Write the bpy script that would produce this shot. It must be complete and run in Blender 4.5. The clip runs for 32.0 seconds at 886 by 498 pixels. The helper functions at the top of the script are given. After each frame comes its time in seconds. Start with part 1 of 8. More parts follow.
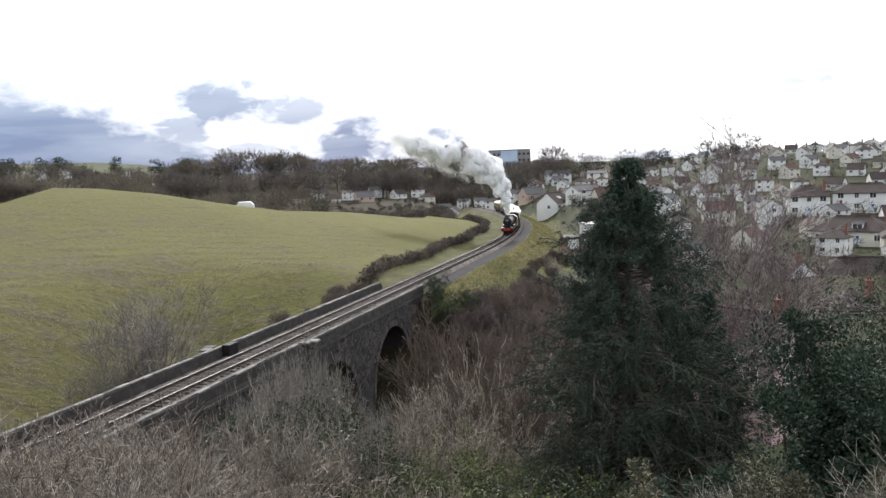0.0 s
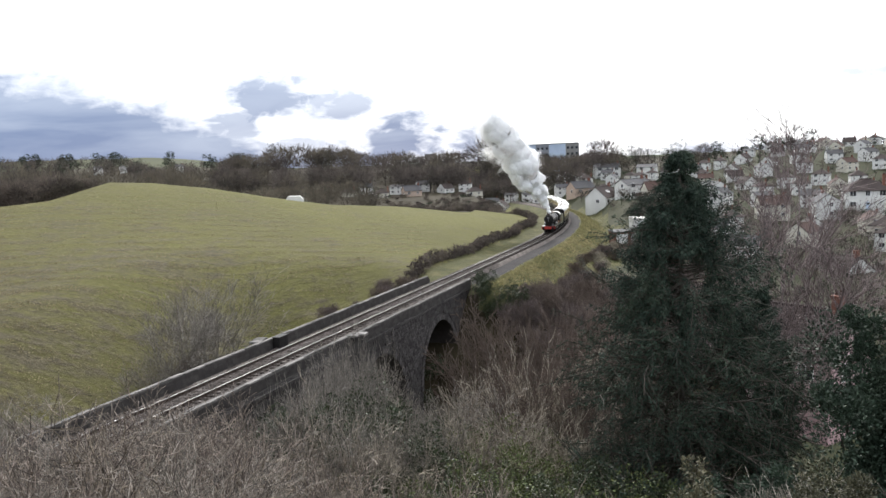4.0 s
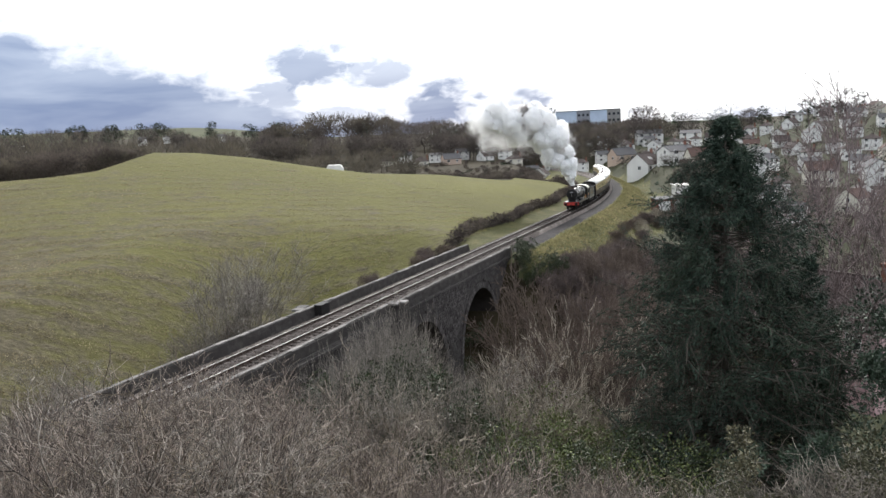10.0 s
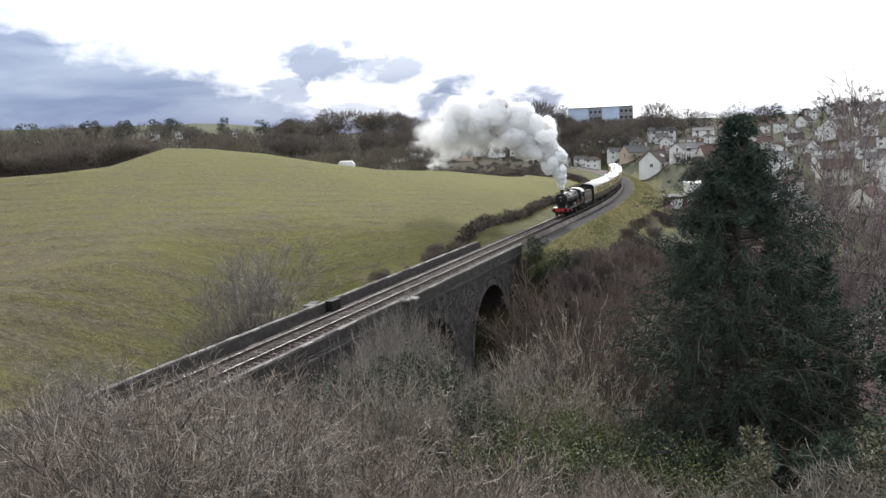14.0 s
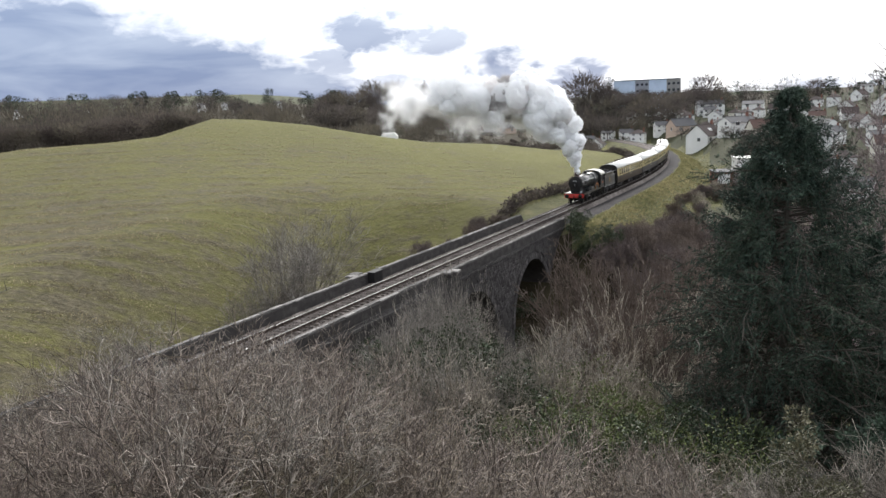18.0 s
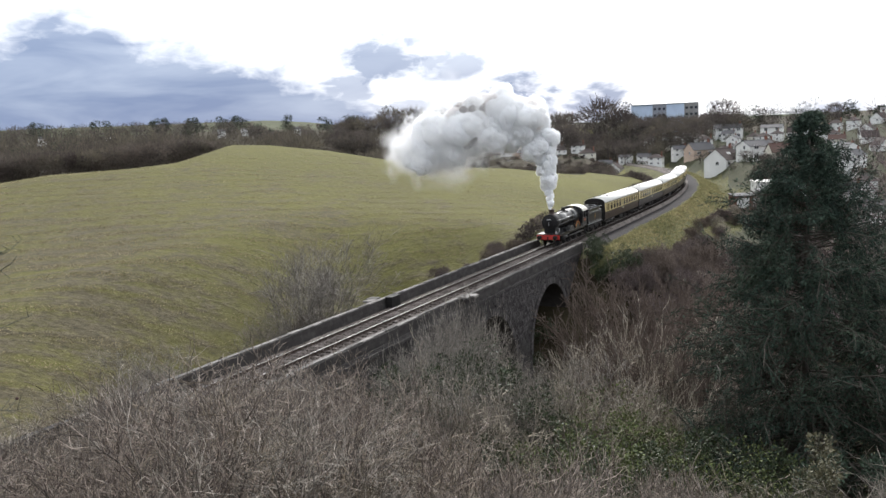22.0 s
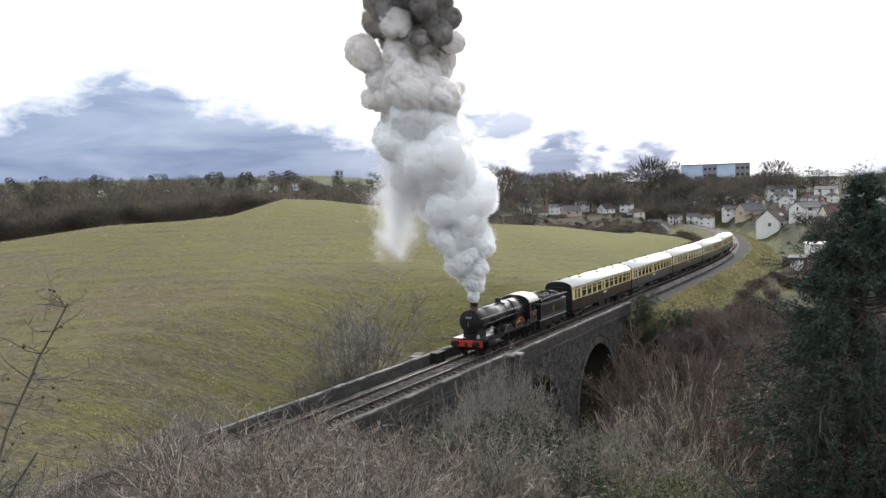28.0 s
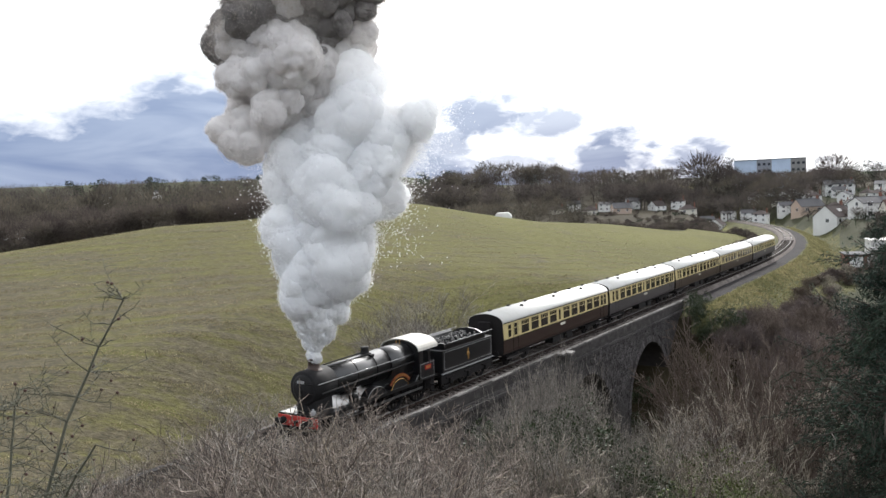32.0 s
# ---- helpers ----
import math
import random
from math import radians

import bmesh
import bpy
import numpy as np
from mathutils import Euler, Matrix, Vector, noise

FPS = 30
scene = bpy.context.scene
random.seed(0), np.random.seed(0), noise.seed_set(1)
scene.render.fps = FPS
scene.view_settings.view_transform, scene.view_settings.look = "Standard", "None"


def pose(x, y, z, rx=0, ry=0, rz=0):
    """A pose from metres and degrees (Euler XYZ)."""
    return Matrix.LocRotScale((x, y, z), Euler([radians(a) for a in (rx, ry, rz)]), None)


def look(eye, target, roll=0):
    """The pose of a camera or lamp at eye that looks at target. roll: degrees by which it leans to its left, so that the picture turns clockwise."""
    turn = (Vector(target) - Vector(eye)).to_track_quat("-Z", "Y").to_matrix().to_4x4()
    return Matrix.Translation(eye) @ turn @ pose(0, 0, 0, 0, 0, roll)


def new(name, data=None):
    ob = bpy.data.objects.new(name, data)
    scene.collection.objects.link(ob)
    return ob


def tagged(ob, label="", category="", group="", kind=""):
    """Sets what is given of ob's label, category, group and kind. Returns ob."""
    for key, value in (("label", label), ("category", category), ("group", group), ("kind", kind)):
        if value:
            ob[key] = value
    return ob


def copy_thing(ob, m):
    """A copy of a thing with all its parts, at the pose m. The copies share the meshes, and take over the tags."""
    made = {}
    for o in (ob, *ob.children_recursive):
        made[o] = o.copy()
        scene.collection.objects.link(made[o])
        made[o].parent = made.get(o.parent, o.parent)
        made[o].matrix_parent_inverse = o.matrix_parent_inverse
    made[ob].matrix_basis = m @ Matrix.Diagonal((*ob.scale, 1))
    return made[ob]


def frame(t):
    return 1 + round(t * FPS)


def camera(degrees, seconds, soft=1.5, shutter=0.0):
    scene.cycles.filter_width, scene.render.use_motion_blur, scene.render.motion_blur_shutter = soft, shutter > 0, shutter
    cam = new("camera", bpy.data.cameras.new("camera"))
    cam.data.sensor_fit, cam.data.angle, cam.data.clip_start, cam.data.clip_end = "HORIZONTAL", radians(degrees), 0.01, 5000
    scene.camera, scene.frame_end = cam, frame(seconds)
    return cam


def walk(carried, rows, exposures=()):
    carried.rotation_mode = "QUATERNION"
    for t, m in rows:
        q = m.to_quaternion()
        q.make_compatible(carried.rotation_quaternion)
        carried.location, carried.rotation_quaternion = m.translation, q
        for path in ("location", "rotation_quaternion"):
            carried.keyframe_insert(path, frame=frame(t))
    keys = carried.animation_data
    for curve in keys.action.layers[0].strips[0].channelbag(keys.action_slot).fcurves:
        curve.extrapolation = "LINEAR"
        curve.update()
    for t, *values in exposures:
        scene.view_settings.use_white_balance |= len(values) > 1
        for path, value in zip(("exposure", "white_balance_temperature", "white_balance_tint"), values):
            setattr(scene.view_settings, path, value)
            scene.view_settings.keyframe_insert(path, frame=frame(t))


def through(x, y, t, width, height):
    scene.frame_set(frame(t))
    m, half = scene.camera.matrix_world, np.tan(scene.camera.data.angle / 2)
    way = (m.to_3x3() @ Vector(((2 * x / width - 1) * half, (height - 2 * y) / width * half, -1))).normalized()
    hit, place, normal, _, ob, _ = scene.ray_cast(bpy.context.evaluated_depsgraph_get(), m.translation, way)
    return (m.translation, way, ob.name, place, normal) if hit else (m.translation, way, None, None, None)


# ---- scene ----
cam = camera(57.19, 32.0)
PATH = [
    (0.0, 0.000, 0.000, 12.188, 84.34, 2.20, -0.22),
    (0.5, 0.004, -0.016, 12.193, 84.42, 2.12, -0.03),
    (1.0, 0.006, -0.020, 12.190, 84.49, 2.26, 0.33),
    (1.5, -0.014, -0.001, 12.189, 84.49, 2.29, 0.73),
    (2.0, -0.026, 0.020, 12.181, 84.42, 2.33, 1.17),
    (2.5, -0.033, 0.025, 12.177, 84.36, 2.31, 1.63),
    (3.0, -0.041, 0.031, 12.172, 84.28, 2.27, 2.14),
    (3.5, -0.048, 0.043, 12.169, 84.19, 2.29, 2.66),
    (5.5, -0.037, 0.027, 12.167, 83.54, 2.54, 4.14),
    (6.0, -0.040, 0.026, 12.165, 83.38, 2.56, 4.43),
    (6.5, -0.055, 0.046, 12.170, 83.32, 2.54, 4.59),
    (7.0, -0.052, 0.037, 12.174, 83.21, 2.60, 4.84),
    (7.5, -0.055, 0.043, 12.167, 83.14, 2.56, 5.11),
    (8.0, -0.041, 0.029, 12.176, 83.02, 2.50, 5.21),
    (8.5, -0.045, 0.041, 12.170, 82.75, 2.56, 5.33),
    (9.0, -0.063, 0.058, 12.159, 82.51, 2.61, 5.52),
    (9.5, -0.069, 0.072, 12.166, 82.10, 2.73, 5.71),
    (10.0, -0.076, 0.069, 12.167, 81.95, 2.83, 5.86),
    (10.5, -0.072, 0.069, 12.162, 81.85, 2.79, 5.89),
    (11.0, -0.072, 0.069, 12.168, 81.75, 2.77, 5.89),
    (11.5, -0.076, 0.069, 12.171, 81.71, 2.83, 5.93),
    (12.0, -0.077, 0.067, 12.175, 81.69, 2.88, 6.02),
    (12.5, -0.090, 0.068, 12.179, 81.70, 2.83, 6.22),
    (13.0, -0.081, 0.063, 12.181, 81.74, 2.76, 6.36),
    (13.5, -0.096, 0.085, 12.179, 81.73, 2.69, 6.46),
    (14.0, -0.095, 0.068, 12.188, 81.75, 2.63, 6.66),
    (14.5, -0.096, 0.056, 12.195, 81.79, 2.56, 6.93),
    (16.5, -0.103, 0.044, 12.196, 81.02, 2.52, 8.66),
    (17.0, -0.111, 0.047, 12.195, 80.73, 2.57, 9.17),
    (17.5, -0.113, 0.056, 12.189, 80.39, 2.44, 9.52),
    (18.0, -0.115, 0.051, 12.191, 79.96, 2.35, 9.68),
    (18.5, -0.115, 0.057, 12.193, 79.84, 2.24, 9.73),
    (19.0, -0.112, 0.043, 12.198, 80.04, 2.25, 10.00),
    (19.5, -0.108, 0.034, 12.203, 80.56, 2.27, 10.29),
    (20.0, -0.108, 0.038, 12.200, 80.88, 2.20, 10.46),
    (20.5, -0.101, 0.035, 12.208, 81.22, 2.31, 10.51),
    (21.0, -0.097, 0.036, 12.208, 81.51, 2.49, 10.72),
    (21.5, -0.099, 0.034, 12.212, 81.68, 2.66, 10.83),
    (22.0, -0.107, 0.042, 12.204, 81.74, 2.60, 10.90),
    (22.5, -0.094, 0.021, 12.207, 81.71, 2.48, 11.11),
    (23.0, -0.094, 0.028, 12.209, 81.69, 2.42, 11.22),
    (23.5, -0.088, 0.014, 12.217, 81.83, 2.42, 11.42),
    (24.0, -0.093, 0.014, 12.217, 82.08, 2.43, 11.65),
    (24.5, -0.104, 0.012, 12.213, 82.20, 2.28, 11.93),
    (25.0, -0.105, 0.012, 12.211, 82.40, 2.17, 12.21),
    (25.5, -0.106, 0.005, 12.217, 82.77, 2.02, 12.34),
    (27.5, -0.112, -0.029, 12.235, 85.12, 1.75, 13.98),
    (28.0, -0.106, -0.041, 12.246, 85.82, 1.84, 14.27),
    (28.5, -0.129, -0.010, 12.230, 86.47, 1.90, 14.53),
    (29.0, -0.114, -0.046, 12.235, 86.55, 1.90, 14.82),
    (29.5, -0.136, -0.001, 12.220, 86.35, 1.99, 15.09),
    (30.0, -0.213, 0.134, 12.166, 86.13, 2.07, 15.44),
    (30.5, -0.217, 0.135, 12.164, 85.99, 2.28, 16.07),
    (31.0, -0.172, 0.053, 12.190, 85.99, 2.59, 17.04),
    (31.5, -0.202, 0.099, 12.180, 85.98, 2.48, 17.40),
    (32.0, -0.200, 0.070, 12.187, 85.86, 2.40, 17.64),
]
EXPOSURE = 0.40
walk(cam, [(t, pose(x, y, z, rx, ry, rz)) for t, x, y, z, rx, ry, rz in PATH], exposures=[(0.0, EXPOSURE, 6400, 10), (32.0, EXPOSURE, 6400, 10)])

# ---- sky and sun ----
SUN_AZ, SUN_EL = 0.0, 38.0  # degrees clockwise from +y, and above the horizon
sun = new("sun", bpy.data.lights.new("sun", "SUN"))
sun.data.energy, sun.data.angle, sun.data.color = 2.9, radians(6.0), (1.0, 0.965, 0.92)
sun.matrix_world = look((0, 0, 60), (-60 * math.sin(radians(SUN_AZ)), -60 * math.cos(radians(SUN_AZ)), 60 - 60 * math.tan(radians(SUN_EL))))

world = bpy.data.worlds.new("sky")
scene.world = world
world.use_nodes = True


class Nodes:
    """Short-hand to wire up a node tree."""

    def __init__(self, tree):
        self.tree, self.nodes, self.links = tree, tree.nodes, tree.links

    def add(self, kind, **values):
        node = self.nodes.new(kind)
        for key, value in values.items():
            setattr(node, key, value)
        return node

    def put(self, socket, value):
        if isinstance(value, bpy.types.NodeSocket):
            self.links.new(value, socket)
        elif value is not None:
            socket.default_value = value

    def maths(self, op, a, b=None, c=None, clamp=False):
        node = self.add("ShaderNodeMath", operation=op, use_clamp=clamp)
        for socket, value in zip(node.inputs, (a, b, c)):
            self.put(socket, value)
        return node.outputs[0]

    def noise(self, vector, scale, detail=4.0, rough=0.55, distortion=0.0):
        node = self.add("ShaderNodeTexNoise")
        self.put(node.inputs["Vector"], vector)
        self.put(node.inputs["Scale"], scale)
        self.put(node.inputs["Detail"], detail)
        self.put(node.inputs["Roughness"], rough)
        self.put(node.inputs["Distortion"], distortion)
        return node.outputs["Fac"]

    def ramp(self, fac, stops):
        node = self.add("ShaderNodeValToRGB")
        self.put(node.inputs[0], fac)
        e = node.color_ramp.elements
        while len(e) < len(stops):
            e.new(0.5)
        for el, (p, c) in zip(e, stops):
            el.position, el.color = p, (*c, 1) if len(c) == 3 else c
        return node.outputs[0]

    def mix(self, fac, a, b):
        node = self.add("ShaderNodeMix", data_type="RGBA")
        self.put(node.inputs[0], fac)
        for socket, value in ((node.inputs[6], a), (node.inputs[7], b)):
            self.put(socket, (*value, 1) if isinstance(value, tuple) and len(value) == 3 else value)
        return node.outputs[2]

    def mapped(self, vector, scale=(1, 1, 1), rotation=(0, 0, 0), location=(0, 0, 0)):
        node = self.add("ShaderNodeMapping")
        self.put(node.inputs["Vector"], vector)
        node.inputs["Scale"].default_value = scale
        node.inputs["Rotation"].default_value = rotation
        node.inputs["Location"].default_value = location
        return node.outputs[0]


def build_sky():
    n = Nodes(world.node_tree)
    n.nodes.clear()
    out = n.add("ShaderNodeOutputWorld")
    sky = n.add("ShaderNodeTexSky", sky_type="NISHITA", sun_disc=False, sun_elevation=radians(SUN_EL), sun_rotation=radians(SUN_AZ), air_density=1.0, dust_density=1.6)
    back = n.add("ShaderNodeBackground")
    n.put(back.inputs[0], sky.outputs[0])
    back.inputs[1].default_value = 0.07
    co = n.add("ShaderNodeTexCoord").outputs["Generated"]
    split = n.add("ShaderNodeSeparateXYZ")
    n.put(split.inputs[0], co)
    x, y, z = split.outputs
    # a bank of grey-blue cloud low over the far left, with ragged lobes to the right of it, under a bright white overcast
    az = n.maths("MULTIPLY", n.maths("ARCTAN2", x, y), 180 / math.pi)
    el = n.maths("MULTIPLY", n.maths("ARCSINE", z), 180 / math.pi)
    stretched = n.mapped(co, (1, 1, 2.2))
    big = n.noise(stretched, 13.0, 3, 0.5, 0.3)
    fine = n.noise(stretched, 34.0, 5, 0.6, 0.4)
    rag = n.maths("ADD", n.maths("MULTIPLY_ADD", big, 2.4, -1.2), n.maths("MULTIPLY_ADD", fine, 1.7, -0.85))
    span = n.maths("DIVIDE", n.maths("ADD", az, 70.0), 110.0, clamp=True)
    outline = [(-70, 5.6), (-48, 5.6), (-42.5, 6.0), (-38.2, 7.0), (-35.8, 8.8), (-32.7, 8.2), (-30.7, 7.0), (-26, 6.0), (-19.6, 4.2), (-17.0, 2.5), (-14.0, 1.9), (-9.0, 1.7), (-7.0, 0.4), (4.0, 0.3), (38, 0.3)]
    top = n.maths("MULTIPLY", n.ramp(span, [((a + 70) / 110, (h / 10, h / 10, h / 10)) for a, h in outline]), 10.0)
    low = n.maths("MULTIPLY_ADD", n.maths("SUBTRACT", n.maths("ADD", top, n.maths("MULTIPLY", rag, 1.5)), el), 0.42, 0.42, clamp=True)
    # the lobes: direction, height, half-width, half-height (degrees), how dense
    for a0, e0, wa, he, dense in ((-14.6, 4.8, 3.8, 2.0, 0.94), (-10.4, 4.3, 4.2, 1.4, 0.85), (-17.6, 3.3, 3.2, 1.3, 0.85), (-12.5, 1.6, 6.0, 0.8, 0.75), (-5.7, 1.9, 3.8, 2.0, 0.97), (-0.4, 1.4, 2.9, 1.7, 0.92), (-0.4, 8.8, 2.2, 1.1, 0.62), (-5.4, 8.7, 1.0, 0.7, 0.35), (25.2, 4.5, 2.7, 0.8, 0.6), (14.2, 9.0, 1.3, 0.4, 0.22), (-2.4, 4.1, 1.7, 0.6, 0.2), (29.0, 1.6, 4.0, 1.0, 0.3)):
        u = n.maths("POWER", n.maths("DIVIDE", n.maths("SUBTRACT", az, a0), wa), 2.0)
        v = n.maths("POWER", n.maths("DIVIDE", n.maths("SUBTRACT", el, e0), he), 2.0)
        inside = n.maths("ADD", n.maths("SUBTRACT", 1.0, n.maths("ADD", u, v)), n.maths("MULTIPLY", rag, 1.25))
        low = n.maths("MAXIMUM", low, n.maths("MULTIPLY", n.maths("MULTIPLY_ADD", inside, 0.8, 0.28, clamp=True), dense))
    low = n.maths("SMOOTH_MIN", low, 1.0, 0.1)
    streak = n.noise(n.mapped(co, (1, 1, 4.5)), 6.0, 4, 0.5, 0.6)
    deep = n.maths("MULTIPLY_ADD", streak, 2.6, -0.85, clamp=True)
    deep = n.maths("MULTIPLY_ADD", n.maths("MULTIPLY_ADD", el, 0.12, -0.35), 0.9, deep, clamp=True)
    grey = n.mix(deep, (0.145, 0.212, 0.385), (0.37, 0.44, 0.59))
    # brightest round the hidden sun, duller and bluer away from it
    toward = n.maths("ADD", n.maths("MULTIPLY", x, math.sin(radians(SUN_AZ)) * 0.5), n.maths("MULTIPLY", y, math.cos(radians(SUN_AZ)) * 0.9))
    glow = n.maths("MULTIPLY_ADD", n.maths("ADD", toward, n.maths("MULTIPLY", z, 0.35)), 1.1, 0.42, clamp=True)
    veil = n.mix(glow, (1.06, 1.11, 1.19), (1.30, 1.31, 1.33))
    # the sun's glow through the thin cloud round it
    sx, sy, sz = math.sin(radians(SUN_AZ)) * math.cos(radians(SUN_EL)), math.cos(radians(SUN_AZ)) * math.cos(radians(SUN_EL)), math.sin(radians(SUN_EL))
    facing = n.maths("ADD", n.maths("ADD", n.maths("MULTIPLY", x, sx), n.maths("MULTIPLY", y, sy)), n.maths("MULTIPLY", z, sz))
    halo = n.maths("MULTIPLY", n.maths("POWER", n.maths("MAXIMUM", facing, 0.0), 12.0), 2.6)
    veil = n.mix(n.maths("MULTIPLY", halo, 0.25), veil, (5.2, 5.1, 5.0))
    colour = n.mix(low, veil, grey)
    cloud = n.add("ShaderNodeBackground")
    n.put(cloud.inputs[0], colour)
    cloud.inputs[1].default_value = 1.0
    mix = n.add("ShaderNodeMixShader")
    mix.inputs[0].default_value = 0.90
    n.links.new(back.outputs[0], mix.inputs[1])
    n.links.new(cloud.outputs[0], mix.inputs[2])
    n.links.new(mix.outputs[0], out.inputs[0])


build_sky()
# ---- materials ----
MATS = {}


def surface(name, colours, scale=1.0, fine=12.0, rough=0.85, metal=0.0, bump=0.3, depth=0.02, spec=0.3, random_tint=0.0, island=0.0, coords="Object", stops=(0.32, 0.68), translucent=0.0, coat=0.0, coat_rough=0.05):
    """A material of two or three colours mixed at a large and a fine scale, with relief."""
    m = bpy.data.materials.new(name)
    m.use_nodes = True
    n = Nodes(m.node_tree)
    bsdf = n.nodes["Principled BSDF"]
    co = n.add("ShaderNodeTexCoord").outputs[coords]
    a = n.noise(co, scale, 4, 0.6)
    b = n.noise(co, fine, 5, 0.65)
    fac = n.maths("ADD", n.maths("MULTIPLY", a, 0.6), n.maths("MULTIPLY", b, 0.4))
    k = len(colours)
    col = n.ramp(fac, [(stops[0] + (stops[1] - stops[0]) * i / max(1, k - 1), c) for i, c in enumerate(colours)])
    tint = None
    if random_tint:
        tint = n.add("ShaderNodeObjectInfo").outputs["Random"]
        amount = random_tint
    if island:
        tint = n.add("ShaderNodeNewGeometry").outputs["Random Per Island"]
        amount = island
    if tint is not None:
        hsv = n.add("ShaderNodeHueSaturation")
        n.put(hsv.inputs["Value"], n.maths("MULTIPLY_ADD", tint, 2 * amount, 1 - amount))
        n.put(hsv.inputs["Color"], col)
        col = hsv.outputs[0]
    n.put(bsdf.inputs["Base Color"], col)
    n.put(bsdf.inputs["Roughness"], n.maths("MULTIPLY_ADD", b, 0.2, rough - 0.1, clamp=True))
    bsdf.inputs["Metallic"].default_value = metal
    bsdf.inputs["Specular IOR Level"].default_value = spec
    bsdf.inputs["Coat Weight"].default_value = coat
    bsdf.inputs["Coat Roughness"].default_value = coat_rough
    if bump:
        bp = n.add("ShaderNodeBump")
        bp.inputs["Strength"].default_value = bump
        bp.inputs["Distance"].default_value = depth
        n.put(bp.inputs["Height"], b)
        n.put(bsdf.inputs["Normal"], bp.outputs[0])
    if translucent:
        tr = n.add("ShaderNodeBsdfTranslucent")
        n.put(tr.inputs[0], col)
        mx = n.add("ShaderNodeMixShader")
        mx.inputs[0].default_value = translucent
        n.links.new(bsdf.outputs[0], mx.inputs[1])
        n.links.new(tr.outputs[0], mx.inputs[2])
        n.links.new(mx.outputs[0], n.nodes["Material Output"].inputs[0])
    MATS[name] = m
    return m


def ground_material():
    """Grass field with yellowed, furrowed patches; rough brown scrub floor where the ground drops into the combe; gardens and woods further off."""
    m = bpy.data.materials.new("field_grass")
    m.use_nodes = True
    n = Nodes(m.node_tree)
    bsdf = n.nodes["Principled BSDF"]
    co = n.add("ShaderNodeTexCoord").outputs["Object"]
    big = n.noise(co, 0.012, 4, 0.6)
    mid = n.noise(n.mapped(co, (1, 1, 0.2), (0, 0, radians(8))), 0.11, 5, 0.65)
    rows = n.mapped(co, (1, 1, 1), (0, 0, radians(-40)))  # along the old furrows
    tuft = n.noise(n.mapped(rows, (0.42, 1.0, 0.3)), 1.1, 6, 0.72)
    blade = n.noise(n.mapped(rows, (0.5, 1.0, 0.5)), 3.0, 6, 0.78)
    furrow = n.noise(n.mapped(rows, (0.07, 0.48, 0.1)), 1.0, 5, 0.65, 0.5)
    green = n.mix(n.maths("MULTIPLY_ADD", blade, 1.6, -0.3, clamp=True), (0.060, 0.058, 0.022), (0.175, 0.167, 0.061))
    straw = n.mix(n.maths("MULTIPLY_ADD", blade, 2.2, -0.6, clamp=True), (0.026, 0.023, 0.015), (0.168, 0.147, 0.098))
    f = n.maths("ADD", n.maths("MULTIPLY", big, 0.25), n.maths("MULTIPLY", mid, 0.45))
    f = n.maths("ADD", f, n.maths("MULTIPLY", furrow, 0.55))
    split = n.add("ShaderNodeSeparateXYZ")
    n.put(split.inputs[0], co)
    near = n.maths("MULTIPLY_ADD", split.outputs[1], -0.0042, 0.46)  # the lower, nearer ground is barer
    f = n.maths("ADD", f, n.maths("MULTIPLY", near, 0.55))
    f = n.maths("ADD", f, n.maths("MULTIPLY_ADD", tuft, 0.8, -0.4))
    f = n.maths("MULTIPLY_ADD", f, 4.6, -2.62, clamp=True)
    col = n.mix(f, green, straw)
    lushness = n.maths("MULTIPLY_ADD", n.noise(co, 0.05, 4, 0.6), 3.0, -1.3, clamp=True)
    col = n.mix(n.maths("MULTIPLY", lushness, n.maths("SUBTRACT", 1.0, f)), col, (0.094, 0.090, 0.038))
    n.put(bsdf.inputs["Base Color"], col)
    bsdf.inputs["Roughness"].default_value = 0.95
    bsdf.inputs["Specular IOR Level"].default_value = 0.1
    h = n.maths("ADD", n.maths("MULTIPLY", tuft, 0.7), n.maths("MULTIPLY", blade, 0.3))
    h = n.maths("ADD", h, n.maths("MULTIPLY", furrow, 0.4))
    bp = n.add("ShaderNodeBump")
    bp.inputs["Strength"].default_value = 1.0
    bp.inputs["Distance"].default_value = 0.55
    n.put(bp.inputs["Height"], h)
    n.put(bsdf.inputs["Normal"], bp.outputs[0])
    MATS["field"] = m
    return m


ground_material()
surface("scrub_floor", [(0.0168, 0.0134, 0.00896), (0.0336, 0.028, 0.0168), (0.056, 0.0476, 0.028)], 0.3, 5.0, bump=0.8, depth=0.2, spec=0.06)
surface("bank_grass", [(0.050, 0.048, 0.024), (0.072, 0.074, 0.032), (0.135, 0.117, 0.058)], 0.35, 4.0, bump=1.0, depth=0.25, spec=0.06)
surface("town_floor", [(0.018, 0.022, 0.010), (0.034, 0.037, 0.019), (0.055, 0.053, 0.036)], 0.06, 0.9, bump=0.4, depth=0.2, spec=0.06)
surface("wood_floor", [(0.028, 0.024, 0.016), (0.048, 0.04, 0.024)], 0.08, 0.9, bump=0.6, depth=0.4, spec=0.06)
surface("soil", [(0.08, 0.04, 0.028), (0.128, 0.072, 0.048)], 0.4, 6.0, bump=0.6, depth=0.1)
surface("path_cinder", [(0.0179, 0.0161, 0.0167), (0.0285, 0.0261, 0.0271), (0.0428, 0.0392, 0.0392)], 0.5, 18.0, bump=0.5, depth=0.05, spec=0.06)
